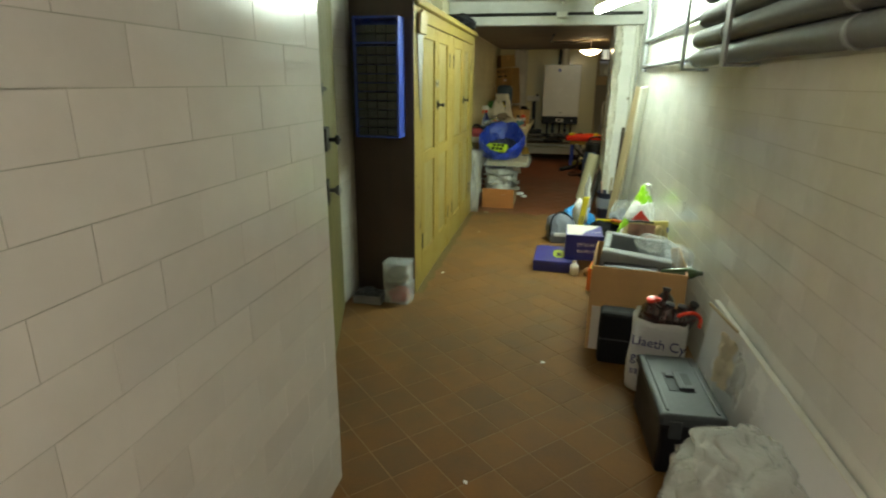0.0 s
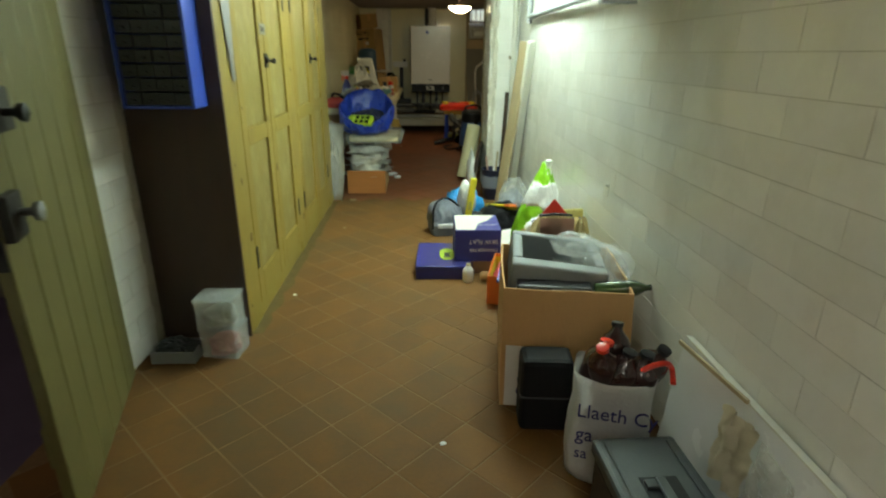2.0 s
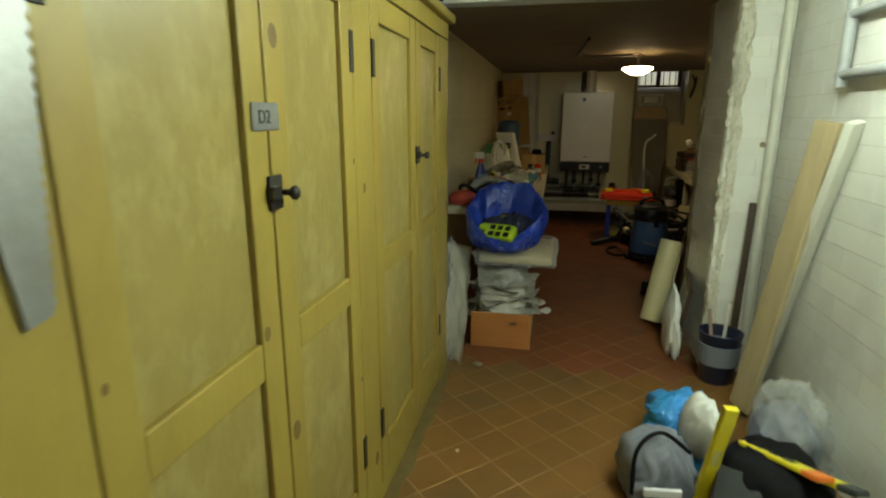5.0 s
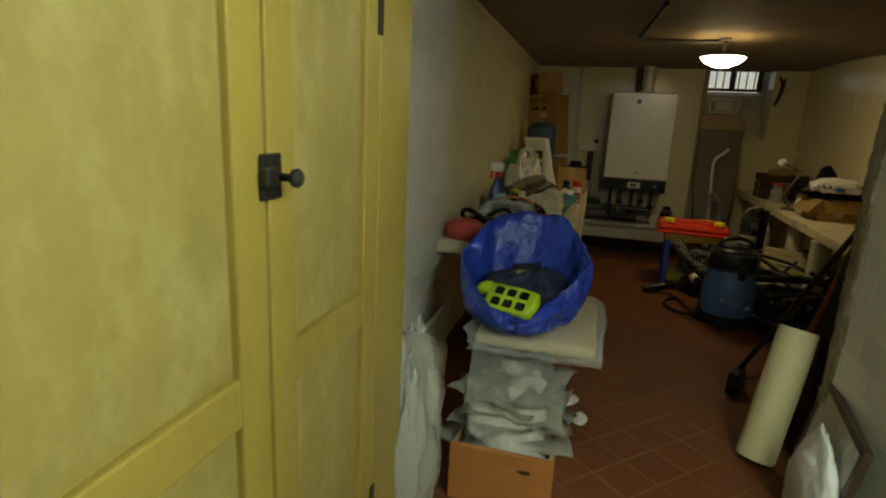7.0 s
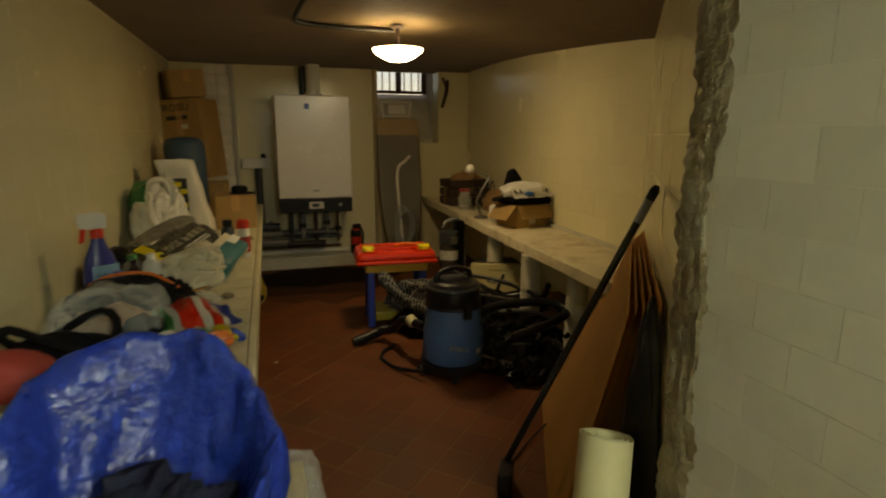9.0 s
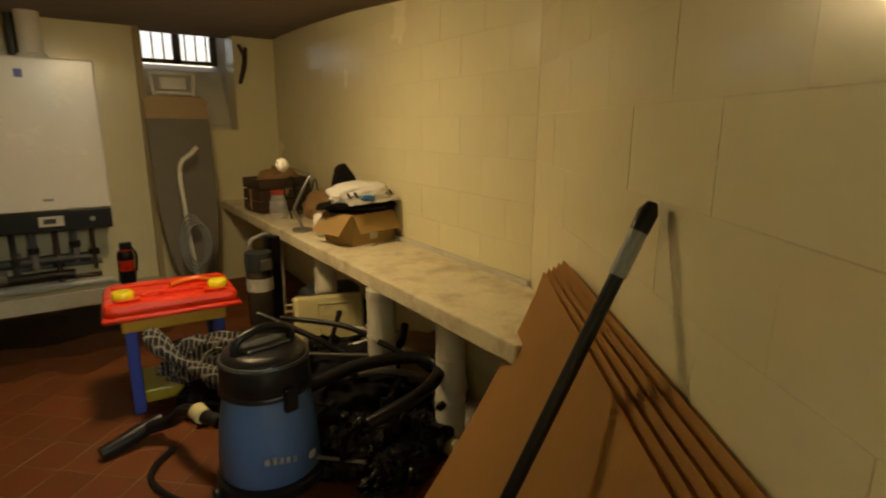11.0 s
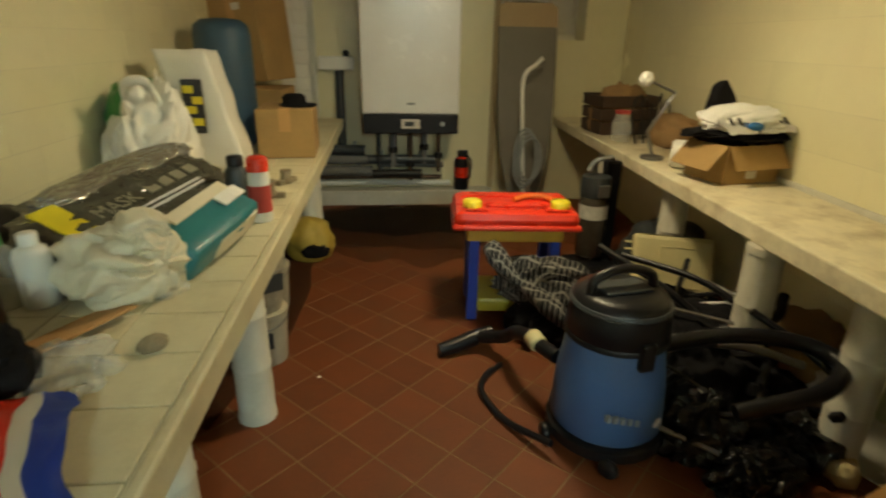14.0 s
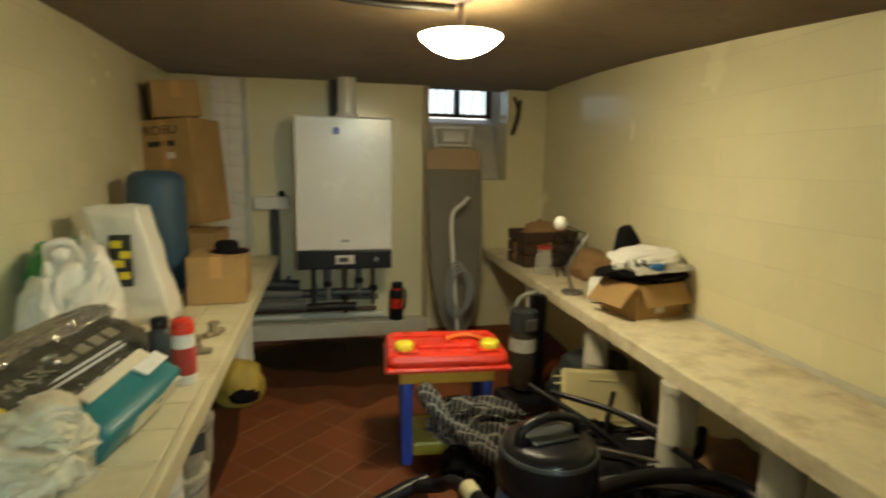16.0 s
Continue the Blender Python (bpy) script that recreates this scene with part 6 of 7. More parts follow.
for k, (x, y, mt, w, d, h, lab) in enumerate(((-0.25, -3.24, M_ORANGE, 0.045, 0.028, 0.05, "orange"), (-0.31, -3.28, M_ORANGE, 0.04, 0.03, 0.055, "orange"), (-0.245, -3.13, M_BRIGHTYELLOW, 0.016, 0.085, 0.03, "long yellow"), (-0.215, -3.16, M_BLUELEG, 0.014, 0.07, 0.028, "long blue"), (-0.37, -3.32, M_BAGSMOOTH, 0.07, 0.05, 0.08, "white"), (-0.30, -3.20, M_GREENDARK, 0.05, 0.035, 0.045, "green"), (-0.45, -3.16, M_BLACKMATT, 0.07, 0.06, 0.09, "black"))):
    g = thing("packet", lab + " wrapper in the heap on the bench", "packet", pose(x, y, BZ, 0, 0, 12 + 9 * k), "wrapper heap")
    part("wrapper", slump(w, d, h, 160 + k, 2.2, 0.22, 4, tip=(1, 0.2, 0.2)), mt, g, "", 60)

# under the tiled bench
M_DIRTYPAIL = pbr("dirty_pail", (0.46, 0.42, 0.32), 0.5, var=0.2, scale=14, dirt=(0.16, 0.13, 0.08), dirt_amount=0.7, dirt_scale=8)


def pail(m, label):
    t = thing("paint_bucket", label, "bucket", m, "buckets under the bench")
    part("body", lathe([(0.07, 0), (0.074, 0.008), (0.083, 0.19), (0.088, 0.195), (0.088, 0.212), (0.08, 0.214)], 24), M_DIRTYPAIL, t, "", 40)
    part("label", box(-0.035, -0.084, 0.085, 0.045, -0.0795, 0.15, 0.002), M_DARKGREY, t)
    part("handle", tube([(0.088 * math.cos(a * 0.3 + 3.2), 0.09 * math.sin(a * 0.3 + 3.2), 0.19 - 0.03 * math.sin(a * 0.3)) for a in range(11)], 0.003, 6), M_STEEL, t, "", 60)


pail(pose(-0.305, -1.755, 0), "dirty white paint bucket under the bench edge")
pail(pose(-0.37, -1.33, 0), "white paint bucket further under the bench")
pail(pose(-0.31, -1.755, 0.2165, 0, 3, 40), "white paint bucket stacked on another")
yb = thing("yellow_sack", "yellow and black sack slumped under the bench", "sack", pose(-0.275, -0.72, 0))
part("sack", heap(0.12, 0.10, 0.22, 171, 0.14, 6, 4), pbr("yellow_sack", (0.42, 0.30, 0.05), 0.6), yb, "", 180)
part("mouth", heap(0.075, 0.05, 0.09, 172, 0.1, 6, 4, m=pose(0.03, -0.065, 0.03)), M_BLACKMATT, yb, "", 180)

# ---------------------------------------------------------------- toy workbench
tw = thing("toy_workbench", "red, blue and yellow plastic toy workbench", "toy workbench", pose(0.69, -1.40, 0, 0, 0, -5))
bm = box(-0.255, -0.17, 0.435, 0.255, 0.17, 0.505, 0.030)
box(-0.262, -0.178, 0.428, 0.262, 0.178, 0.452, 0.010, bm)
box(-0.12, -0.10, 0.5055, 0.14, -0.05, 0.516, 0.01, bm)
box(-0.22, 0.06, 0.5055, 0.22, 0.13, 0.512, 0.006, bm)
for x in (-0.21, 0.12):
    box(x, -0.15, 0.5055, x + 0.09, -0.06, 0.512, 0.005, bm)
part("top", bm, M_RED, tw, "red moulded top")
for x in (-0.18, 0.18):
    part("cap", lathe([(0.04, 0.5125), (0.04, 0.535), (0.033, 0.541)], 20, None, pose(x, -0.10, 0)), M_BRIGHTYELLOW, tw, "yellow round cap", 60)
part("tool", tube(smooth_path([(0.0, -0.01, 0.516), (0.06, 0.03, 0.520), (0.13, 0.03, 0.520), (0.17, -0.01, 0.516)]), 0.012, 8), M_ORANGE, tw, "", 60)
part("apron", box(-0.20, -0.14, 0.37, 0.20, 0.14, 0.427, 0.008), pbr("amber_plastic", (0.50, 0.28, 0.03), 0.4), tw, "amber yellow apron")
for x in (-0.19, 0.15):
    for y in (-0.125, 0.10):
        part("leg", box(x, y, 0, x + 0.045, y + 0.045, 0.4275, 0.008), M_BLUELEG, tw, "blue plastic leg")
part("shelf", box(-0.144, -0.13, 0.045, 0.149, 0.13, 0.105, 0.01), pbr("olive_yellow_plastic", (0.40, 0.33, 0.03), 0.4), tw, "yellow shelf")

# ---------------------------------------------------------------- wet and dry vacuum
vc = thing("vacuum_cleaner", "blue tub vacuum cleaner with black motor head", "vacuum cleaner", pose(0.81, -2.27, 0, 0, 0, 10) @ Matrix.Diagonal((1.0, 1.0, 0.9, 1)))
part("base", lathe([(0.16, 0.03), (0.175, 0.04), (0.175, 0.075), (0.16, 0.085)], 32), M_BLACK, vc, "black castor base", 50)
part("tub", lathe([(0.155, 0.0855), (0.166, 0.10), (0.158, 0.25), (0.138, 0.40), (0.136, 0.415)], 36), M_BLUEVAC, vc, "blue plastic tub", 50)
part("head", lathe([(0.142, 0.4155), (0.146, 0.425), (0.143, 0.47), (0.138, 0.525), (0.128, 0.548), (0.10, 0.558), (0.03, 0.56)], 36), M_BLACK, vc, "black motor head", 50)
part("rim", lathe([(0.139, 0.404), (0.149, 0.406), (0.149, 0.420), (0.146, 0.424)], 36), M_BLACK, vc, "", 50)
part("lid_panel", box(-0.075, -0.045, 0.558, 0.075, 0.045, 0.570, 0.008), M_DARKGREY, vc, "raised lid panel")
part("ring", lathe([(0.141, 0.515), (0.144, 0.52), (0.140, 0.53)], 36), M_DARKGREY, vc)
part("handle", tube(smooth_path([(-0.10, 0, 0.55), (-0.085, 0, 0.60), (0, 0, 0.625), (0.085, 0, 0.60), (0.10, 0, 0.55)]), 0.015, 12), M_BLACK, vc, "", 60)
part("clip", box(-0.02, -0.158, 0.36, 0.025, -0.135, 0.45, 0.006), M_BLACK, vc, "black clip")
part("clip", box(-0.02, 0.135, 0.36, 0.025, 0.158, 0.45, 0.006), M_BLACK, vc, "black clip")
for k in range(5):
    part("print", box(-0.10 + 0.022 * k, -0.1595, 0.20 - 0.007 * k, -0.086 + 0.022 * k, -0.1450 - 0.002 * k, 0.222 - 0.007 * k, 0.002), M_GREY, vc, "worn pale print", None, pose(0, -0.0015 * k, 0))
part("print", lathe([(0.018, 0), (0.018, 0.002)], 16, None, pose(0.06, -0.160, 0.17, 95, 0, 20)), M_INKWHITE, vc)
for a in range(5):
    an = a * 2 * math.pi / 5 + 0.5
    ft = part("castor", lathe([(0.026, -0.012), (0.03, -0.006), (0.03, 0.006), (0.026, 0.012)], 16, None, pose(0.185 * math.cos(an), 0.185 * math.sin(an), 0.0305, 90, 0, 40 * a)), M_BLACK, vc, "", 60)
hs = thing("vacuum_hose", "black ribbed vacuum hose with a long nozzle", "hose", pose(0, 0, 0))
pts = smooth_path([(0.68, -2.17, 0.22), (0.61, -1.98, 0.20), (0.585, -1.83, 0.10), (0.50, -1.75, 0.055)], 14)
part("hose", tube(pts, [0.023 + 0.003 * (i % 2) for i in range(len(pts))], 12), M_BLACK, hs, "black ribbed hose", 60)
part("nozzle", tube([(0.56, -1.735, 0.07), (0.48, -1.75, 0.05), (0.40, -1.775, 0.032), (0.345, -1.79, 0.026)], [0.026, 0.032, 0.03, 0.024], 12), M_BLACK, hs, "long black nozzle", 60)
part("cuff", lathe([(0.026, 0), (0.03, 0.006), (0.03, 0.05), (0.026, 0.055)], 16, None, pose(0.645, -2.09, 0.215, -80, 0, 15)), M_CREAMPLASTIC, hs, "cream hose cuff", 60)
cbl = thing("cable", "black mains cable looped on the floor", "cable", pose(0, 0, 0))
part("cable", tube(smooth_path([(0.62, -2.36, 0.05), (0.52, -2.20, 0.012), (0.47, -2.05, 0.012), (0.50, -1.95, 0.012), (0.57, -1.88, 0.012)], 12), 0.011, 10), M_BLACK, cbl, "", 60)

# folded pushchair and other black clutter
pc = thing("folded_pushchair", "folded black pushchair lying among oddments", "pushchair", pose(1.18, -2.02, 0))
for k, pts in enumerate((
        [(-0.24, -0.25, 0.31), (-0.02, -0.245, 0.335), (0.17, -0.30, 0.335), (0.225, -0.40, 0.32), (0.10, -0.49, 0.30), (-0.12, -0.48, 0.24)],
        [(-0.26, -0.10, 0.24), (0.05, -0.20, 0.27), (0.28, -0.22, 0.20)],
        [(-0.22, 0.30, 0.42), (0.0, 0.05, 0.30), (0.22, -0.25, 0.08)],
        [(-0.30, 0.12, 0.30), (-0.05, 0.0, 0.22), (0.20, -0.12, 0.30), (0.30, -0.05, 0.36)],
        [(-0.10, 0.35, 0.36), (0.12, 0.10, 0.34), (0.28, -0.15, 0.22)],
        [(-0.30, 0.30, 0.12), (0.0, 0.10, 0.12), (0.25, -0.10, 0.10)],
        [(-0.18, -0.28, 0.06), (0.1, -0.22, 0.16), (0.28, -0.05, 0.12)])):
    part("tube", tube(smooth_path(pts), (0.024, 0.014, 0.013, 0.018, 0.012, 0.014, 0.012)[k], 10), M_STEEL if k in (1,) else M_BLACK, pc, "black tube" if k != 1 else "bare steel tube", 60)
for k, (x, y, z, r, a, b) in enumerate(((0.0, -0.24, 0.10, 0.085, 70, 10), (0.16, -0.12, 0.09, 0.08, 85, 40), (-0.10, 0.02, 0.09, 0.08, 60, -30), (0.24, 0.12, 0.10, 0.085, 80, 70))):
    wl = part("wheel", lathe([(r * 0.55, -0.012), (r, -0.016), (r * 1.04, 0.0), (r, 0.016), (r * 0.55, 0.012)], 24, None, pose(x, y, z, a, 0, b)), M_BLACK, pc, "black rubber wheel", 60)
    part("hub", lathe([(0.03, -0.02), (0.035, -0.014), (0.035, 0.014), (0.03, 0.02)], 16, None, pose(x, y, z, a, 0, b)), M_GREY, wl, "", 60)
part("seat_cloth", heap(0.27, 0.27, 0.25, 181, 0.28, 9, 5, m=pose(0.02, -0.04, 0.0)), M_BLACKMATT, pc, "black fabric seat", 180)
part("basket", heap(0.16, 0.10, 0.16, 183, 0.3, 9, 4, m=pose(0.05, -0.26, 0)), M_BLACK, pc, "", 180)
for k, (x, y, w, dd, h) in enumerate(((1.08, -2.36, 0.13, 0.10, 0.17), (1.30, -2.30, 0.12, 0.11, 0.15), (1.02, -1.88, 0.12, 0.14, 0.26), (1.22, -1.80, 0.16, 0.12, 0.24), (1.17, -2.50, 0.14, 0.09, 0.10), (1.34, -2.40, 0.10, 0.10, 0.14))):
    g = thing("bin_liner", "glossy black bin liner among the clutter", "bag", pose(x, y, 0, 0, 0, 50 * k), "black bin liners")
    part("bag", slump(w, dd, h, 240 + k, 3.0, 0.3, 5), M_BINLINER, g, "", 60)
    part("neck", slump(w * 0.4, dd * 0.35, h * 0.35, 250 + k, 3.4, 0.35, 4, m=pose(0.02, 0.0, h * 0.82)), M_BINLINER, g, "gathered neck", 60)
rnd_c = random.Random(23)
for k in range(16):
    x, y, z = rnd_c.uniform(0.98, 1.40), rnd_c.uniform(-2.42, -1.78), rnd_c.uniform(0.12, 0.30)
    a, l = rnd_c.uniform(-60, 60), rnd_c.uniform(0.10, 0.24)
    p0, p1 = Vector((x, y, z)) - Vector((1.18, -2.02, 0)), Vector((l * math.cos(radians(a)), l * math.sin(radians(a)), rnd_c.uniform(-0.08, 0.06)))
    part("strut", tube(smooth_path([p0 - p1, p0 + Vector((0, 0, 0.015)), p0 + p1], 5), rnd_c.uniform(0.006, 0.013), 8), M_BLACK if k % 4 else M_STEEL, pc, "" if k % 4 else "bare steel strut", 60)
for k in range(9):
    x, y, z = rnd_c.uniform(-0.16, 0.20), rnd_c.uniform(-0.50, -0.20), rnd_c.uniform(0.14, 0.26)
    part("catch", box(-0.018, -0.012, -0.012, 0.018, 0.012, 0.012, 0.004), M_BLACK if k % 3 else M_GREY, pc, "", None, pose(x, y, z, 30 * k, 20 * k, 50 * k))
for k, (x, y, z, l, an) in enumerate(((1.0, -2.2, 0.30, 0.34, 15), (1.12, -2.1, 0.33, 0.30, -20), (1.22, -2.38, 0.19, 0.22, 40), (0.98, -2.42, 0.10, 0.2, -35), (1.1, -1.9, 0.30, 0.25, 70))):
    g = thing("metal_strip", "bare metal strip lying on the black clutter", "strip", pose(x, y, z, 4, 8, an), "metal strips")
    part("strip", box(-l / 2, -0.008, -0.003, l / 2, 0.008, 0.003, 0.001), M_STEEL, g)
ck = thing("check_cloth", "black and white checked cloth over the toy bench", "cloth", pose(0.80, -1.62, 0.13, 0, 0, -28))
chk = bpy.data.materials.new("checked_cloth")
chk.use_nodes = True
nn, ll = chk.node_tree.nodes, chk.node_tree.links
tc, mp = nn.new("ShaderNodeTexCoord"), nn.new("ShaderNodeMapping")
ll.new(tc.outputs["Object"], mp.inputs["Vector"])
s1 = nn.new("ShaderNodeTexWave")
s1.bands_direction, s1.inputs["Scale"].default_value, s1.inputs["Distortion"].default_value = "X", 15.0, 0.5
s2 = nn.new("ShaderNodeTexWave")
s2.bands_direction, s2.inputs["Scale"].default_value, s2.inputs["Distortion"].default_value = "Y", 15.0, 0.5
ll.new(mp.outputs["Vector"], s1.inputs["Vector"])
ll.new(mp.outputs["Vector"], s2.inputs["Vector"])
mul = nn.new("ShaderNodeMath")
mul.operation = "MAXIMUM"
ll.new(s1.outputs["Fac"], mul.inputs[0])
ll.new(s2.outputs["Fac"], mul.inputs[1])
rp = nn.new("ShaderNodeValToRGB")
rp.color_ramp.elements[0].color, rp.color_ramp.elements[1].color = (0.012, 0.012, 0.014, 1), (0.26, 0.25, 0.23, 1)
rp.color_ramp.elements[0].position, rp.color_ramp.elements[1].position = 0.86, 0.99
ll.new(mul.outputs[0], rp.inputs["Fac"])
ll.new(rp.outputs["Color"], nn["Principled BSDF"].inputs["Base Color"])
nn["Principled BSDF"].inputs["Roughness"].default_value = 0.9
part("cloth", slump(0.22, 0.09, 0.19, 191, 2.0, 0.28, 5, tip=(1, 0.2, 0.6)), chk, ck, "", 70)
part("sleeve", tube(smooth_path([(-0.24, -0.05, 0.24), (-0.12, -0.10, 0.14), (0.05, -0.13, 0.05), (0.20, -0.16, -0.06)], 8), [0.03 + 0.012 * math.sin(i * 0.5) + 0.004 * (i % 2) for i in range(25)], 14), chk, ck, "checked sleeve", 60)
sup = thing("black_bag", "black fabric bag under the checked cloth", "bag", pose(0.86, -1.66, 0))
part("bag", slump(0.20, 0.15, 0.22, 193, 2.6, 0.25, 5), M_BLACKMATT, sup, "", 60)
wbd = thing("pale_board", "pale flat board lying tilted under the slab bench", "board", pose(1.60, -2.47, 0.015, 10, -12, 22))
part("board", box(-0.11, -0.13, 0.0, 0.11, 0.13, 0.014, 0.003), M_WOODWHITE, wbd)
li = thing("plastic_hatch", "cream plastic hatch with a moulded rectangle", "hatch", pose(1.345, -1.62, 0.13, -22, 5, -4))
part("face", box(-0.18, -0.012, 0.0, 0.18, 0.012, 0.27, 0.02), M_CREAMPLASTIC, li)
bm = bmesh.new()
for a, b in (((-0.06, 0.05), (0.13, 0.05)), ((-0.06, 0.22), (0.13, 0.22)), ((-0.06, 0.05), (-0.06, 0.22)), ((0.13, 0.05), (0.13, 0.22))):
    tube([(a[0], -0.013, a[1]), (b[0], -0.013, b[1])], 0.003, 6, bm)
part("moulding", bm, M_CREAMPLASTIC, li)
for z in (0.20, 0.23):
    part("peg", tube([(-0.181, 0, z), (-0.215, 0, z)], 0.005, 8), M_CREAMPLASTIC, li, "", 60)
part("foot", box(-0.05, 0.03, -0.115, 0.05, 0.12, 0.10, 0.006), M_DARKGREY, li)
part("foot_base", box(-0.12, -0.02, -0.128, 0.12, 0.12, -0.1155, 0.004), M_DARKGREY, li)
uv = thing("upright_vacuum", "dark upright vacuum cleaner with clear bin", "vacuum cleaner", pose(1.19, -1.05, 0, 0, 0, 10))
part("foot", box(-0.12, -0.13, 0.0, 0.12, 0.10, 0.09, 0.025), M_BLACK, uv)
part("bin", lathe([(0.065, 0.12), (0.07, 0.13), (0.07, 0.42), (0.065, 0.43)], 24), pbr("smoky_bin", (0.055, 0.045, 0.034), 0.15, var=0.3, scale=20), uv, "clear dusty bin", 50)
part("band", lathe([(0.0715, 0.32), (0.0715, 0.39)], 24), M_PAPER, uv)
part("top", lathe([(0.072, 0.4305), (0.075, 0.48), (0.07, 0.53), (0.03, 0.54)], 24), M_DARKGREY, uv, "", 50)
part("spine", box(0.06, 0.0, 0.05, 0.14, 0.06, 0.60, 0.012), M_BLACK, uv)
part("catch", box(-0.03, -0.085, 0.44, 0.03, -0.07, 0.50, 0.005), M_STEEL, uv, "steel catch")
part("handle", tube(smooth_path([(-0.06, -0.02, 0.565), (-0.04, -0.03, 0.61), (0.05, -0.02, 0.625), (0.10, 0.03, 0.60)]), 0.011, 8), M_GREY, uv, "", 60)
for k, (x, y, w, d, h, mt) in enumerate(((1.55, -2.05, 0.16, 0.14, 0.26, M_CARD_DARK), (1.62, -2.16, 0.10, 0.10, 0.16, M_BAGWHITE), (1.55, -1.15, 0.2, 0.2, 0.3, M_DARKGREY), (1.40, -2.66, 0.05, 0.04, 0.07, M_PINK), (1.42, -2.50, 0.05, 0.04, 0.07, M_BEIGEPAPER))):
    t = thing("rubbish_bag" if k else "old_box", ("old brown carton", "crumpled white sack", "dark plastic sack", "scrap of pink packaging", "scrap of beige packaging")[k] + " under the slab bench", "bag" if k else "carton", pose(x, y, 0, 0, 0, 17 * k))
    part("body", heap(w, d, h, 200 + k, 0.2, 7, 4, square=0.5 if k == 0 else 0.0), mt, t, "", 180)

# ---------------------------------------------------------------- things on the slab bench
cx = thing("open_carton", "small open brown carton with flaps on the slab", "carton", pose(1.575, -1.50, BZ + 0.001, 0, 0, 12))
part("body", open_box(0.27, 0.22, 0.15, 0.004), M_CARD_AGED, cx)
for at, turn, half, angle, length in (((0, -0.11, 0.1505), 180, 0.135, -58, 0.10), ((-0.135, 0, 0.1505), 90, 0.11, -48, 0.125), ((0.135, 0, 0.1505), -90, 0.11, -64, 0.11)):
    part("flap", box(-half + 0.004, 0.003, -0.002, half - 0.004, length, 0.002), M_CARD_AGED, cx, "", None, pose(*at, 0, 0, turn) @ pose(0, 0, 0, angle))
part("tape", box(-0.03, -0.1115, 0.02, 0.02, -0.1103, 0.07), M_CARD_WHITE, cx)
bt = thing("black_coat", "black folded coat lying across the open carton", "coat", pose(1.60, -1.47, BZ + 0.152, 0, 0, 8))
part("fabric", slump(0.215, 0.155, 0.06, 211, 2.4, 0.16, 5, tip=(1, 0.2, 0.1)), M_BLACKMATT, bt, "", 60)
part("hem", slump(0.07, 0.12, 0.11, 212, 2.4, 0.2, 5, m=pose(0.16, 0.0, -0.07, 0, 10, 0)), M_BLACKMATT, bt, "hanging black hem", 60)
part("fin", prism([(-0.11, 0.0), (0.06, 0.0), (0.035, 0.10), (-0.015, 0.165), (-0.05, 0.15), (-0.09, 0.08)], 0.045, pose(-0.02, 0.09, 0.04, 78, 0, 14) @ Matrix.Scale(1.15, 4), None, 0.012), M_BLACKMATT, bt, "stiff raised collar", 60)
tw2 = thing("printed_towel", "white towel with blue and black print on the coat", "towel", pose(1.585, -1.50, BZ + 0.198, 0, 0, 8))
part("towel", slump(0.175, 0.125, 0.095, 215, 2.0, 0.17, 5, tip=(1, 0.3, 0.2)), M_BAGWHITE, tw2, "", 70)
part("edge", sheet(0.30, 0.12, 18, 8, 216, 0.035, 4.0, m=pose(-0.02, -0.085, 0.012, 24, 0, 0)), M_BAGWHITE, tw2, "hanging towel edge", 70)
part("print", slump(0.036, 0.018, 0.03, 217, 2, 0.1, 4, m=pose(-0.05, -0.125, 0.016)), pbr("blue_print", (0.02, 0.14, 0.42), 0.7), tw2, "blue print", 60)
for k, (x, w) in enumerate(((-0.15, 0.012), (-0.11, 0.014), (0.0, 0.008), (0.03, 0.016), (0.07, 0.016), (0.10, 0.012))):
    part("print", box(x, -0.002, 0.0, x + w, 0.002, 0.034, 0.001), M_INKBLACK, tw2, "", None, pose(0, -0.118, 0.035, -48, 0, 0))
dl = thing("desk_lamp", "chrome jointed desk lamp with a white ball shade", "desk lamp", pose(1.42, -1.12, BZ + 0.001))
part("base", lathe([(0.055, 0), (0.055, 0.012), (0.02, 0.02)], 20), M_STEEL, dl, "", 60)
part("arm", tube([(0, 0, 0.015), (-0.05, -0.02, 0.13)], 0.008, 8), M_STEEL, dl, "", 60)
part("arm", tube([(-0.05, -0.02, 0.13), (-0.02, -0.06, 0.22), (0.04, -0.05, 0.31)], 0.008, 8), M_STEEL, dl, "", 60)
part("ball", lathe([(0.0, -0.035), (0.022, -0.027), (0.034, 0.0), (0.022, 0.027), (0.0, 0.035)], 18, None, pose(-0.13, -0.10, 0.37)), M_WHITEPLASTIC, dl, "white ball", 60)
part("stem", tube([(0.04, -0.05, 0.31), (-0.13, -0.10, 0.37)], 0.007, 8), M_STEEL, dl, "", 60)
cu = thing("white_mug", "white enamel mug lying on its side on the slab", "mug", pose(1.415, -1.30, BZ + 0.063, 90, 0, 60) @ Matrix.Scale(1.35, 4))
part("cup", lathe([(0.0, 0.0), (0.038, 0.0), (0.045, 0.01), (0.045, 0.085), (0.041, 0.085), (0.040, 0.014), (0.0, 0.012)], 22), M_WHITEPLASTIC, cu, "", 50)
cr = thing("wooden_crate", "old brown wooden crate on the slab", "crate", pose(1.58, -0.30, BZ + 0.001, 0, 0, 6))
bm = bmesh.new()
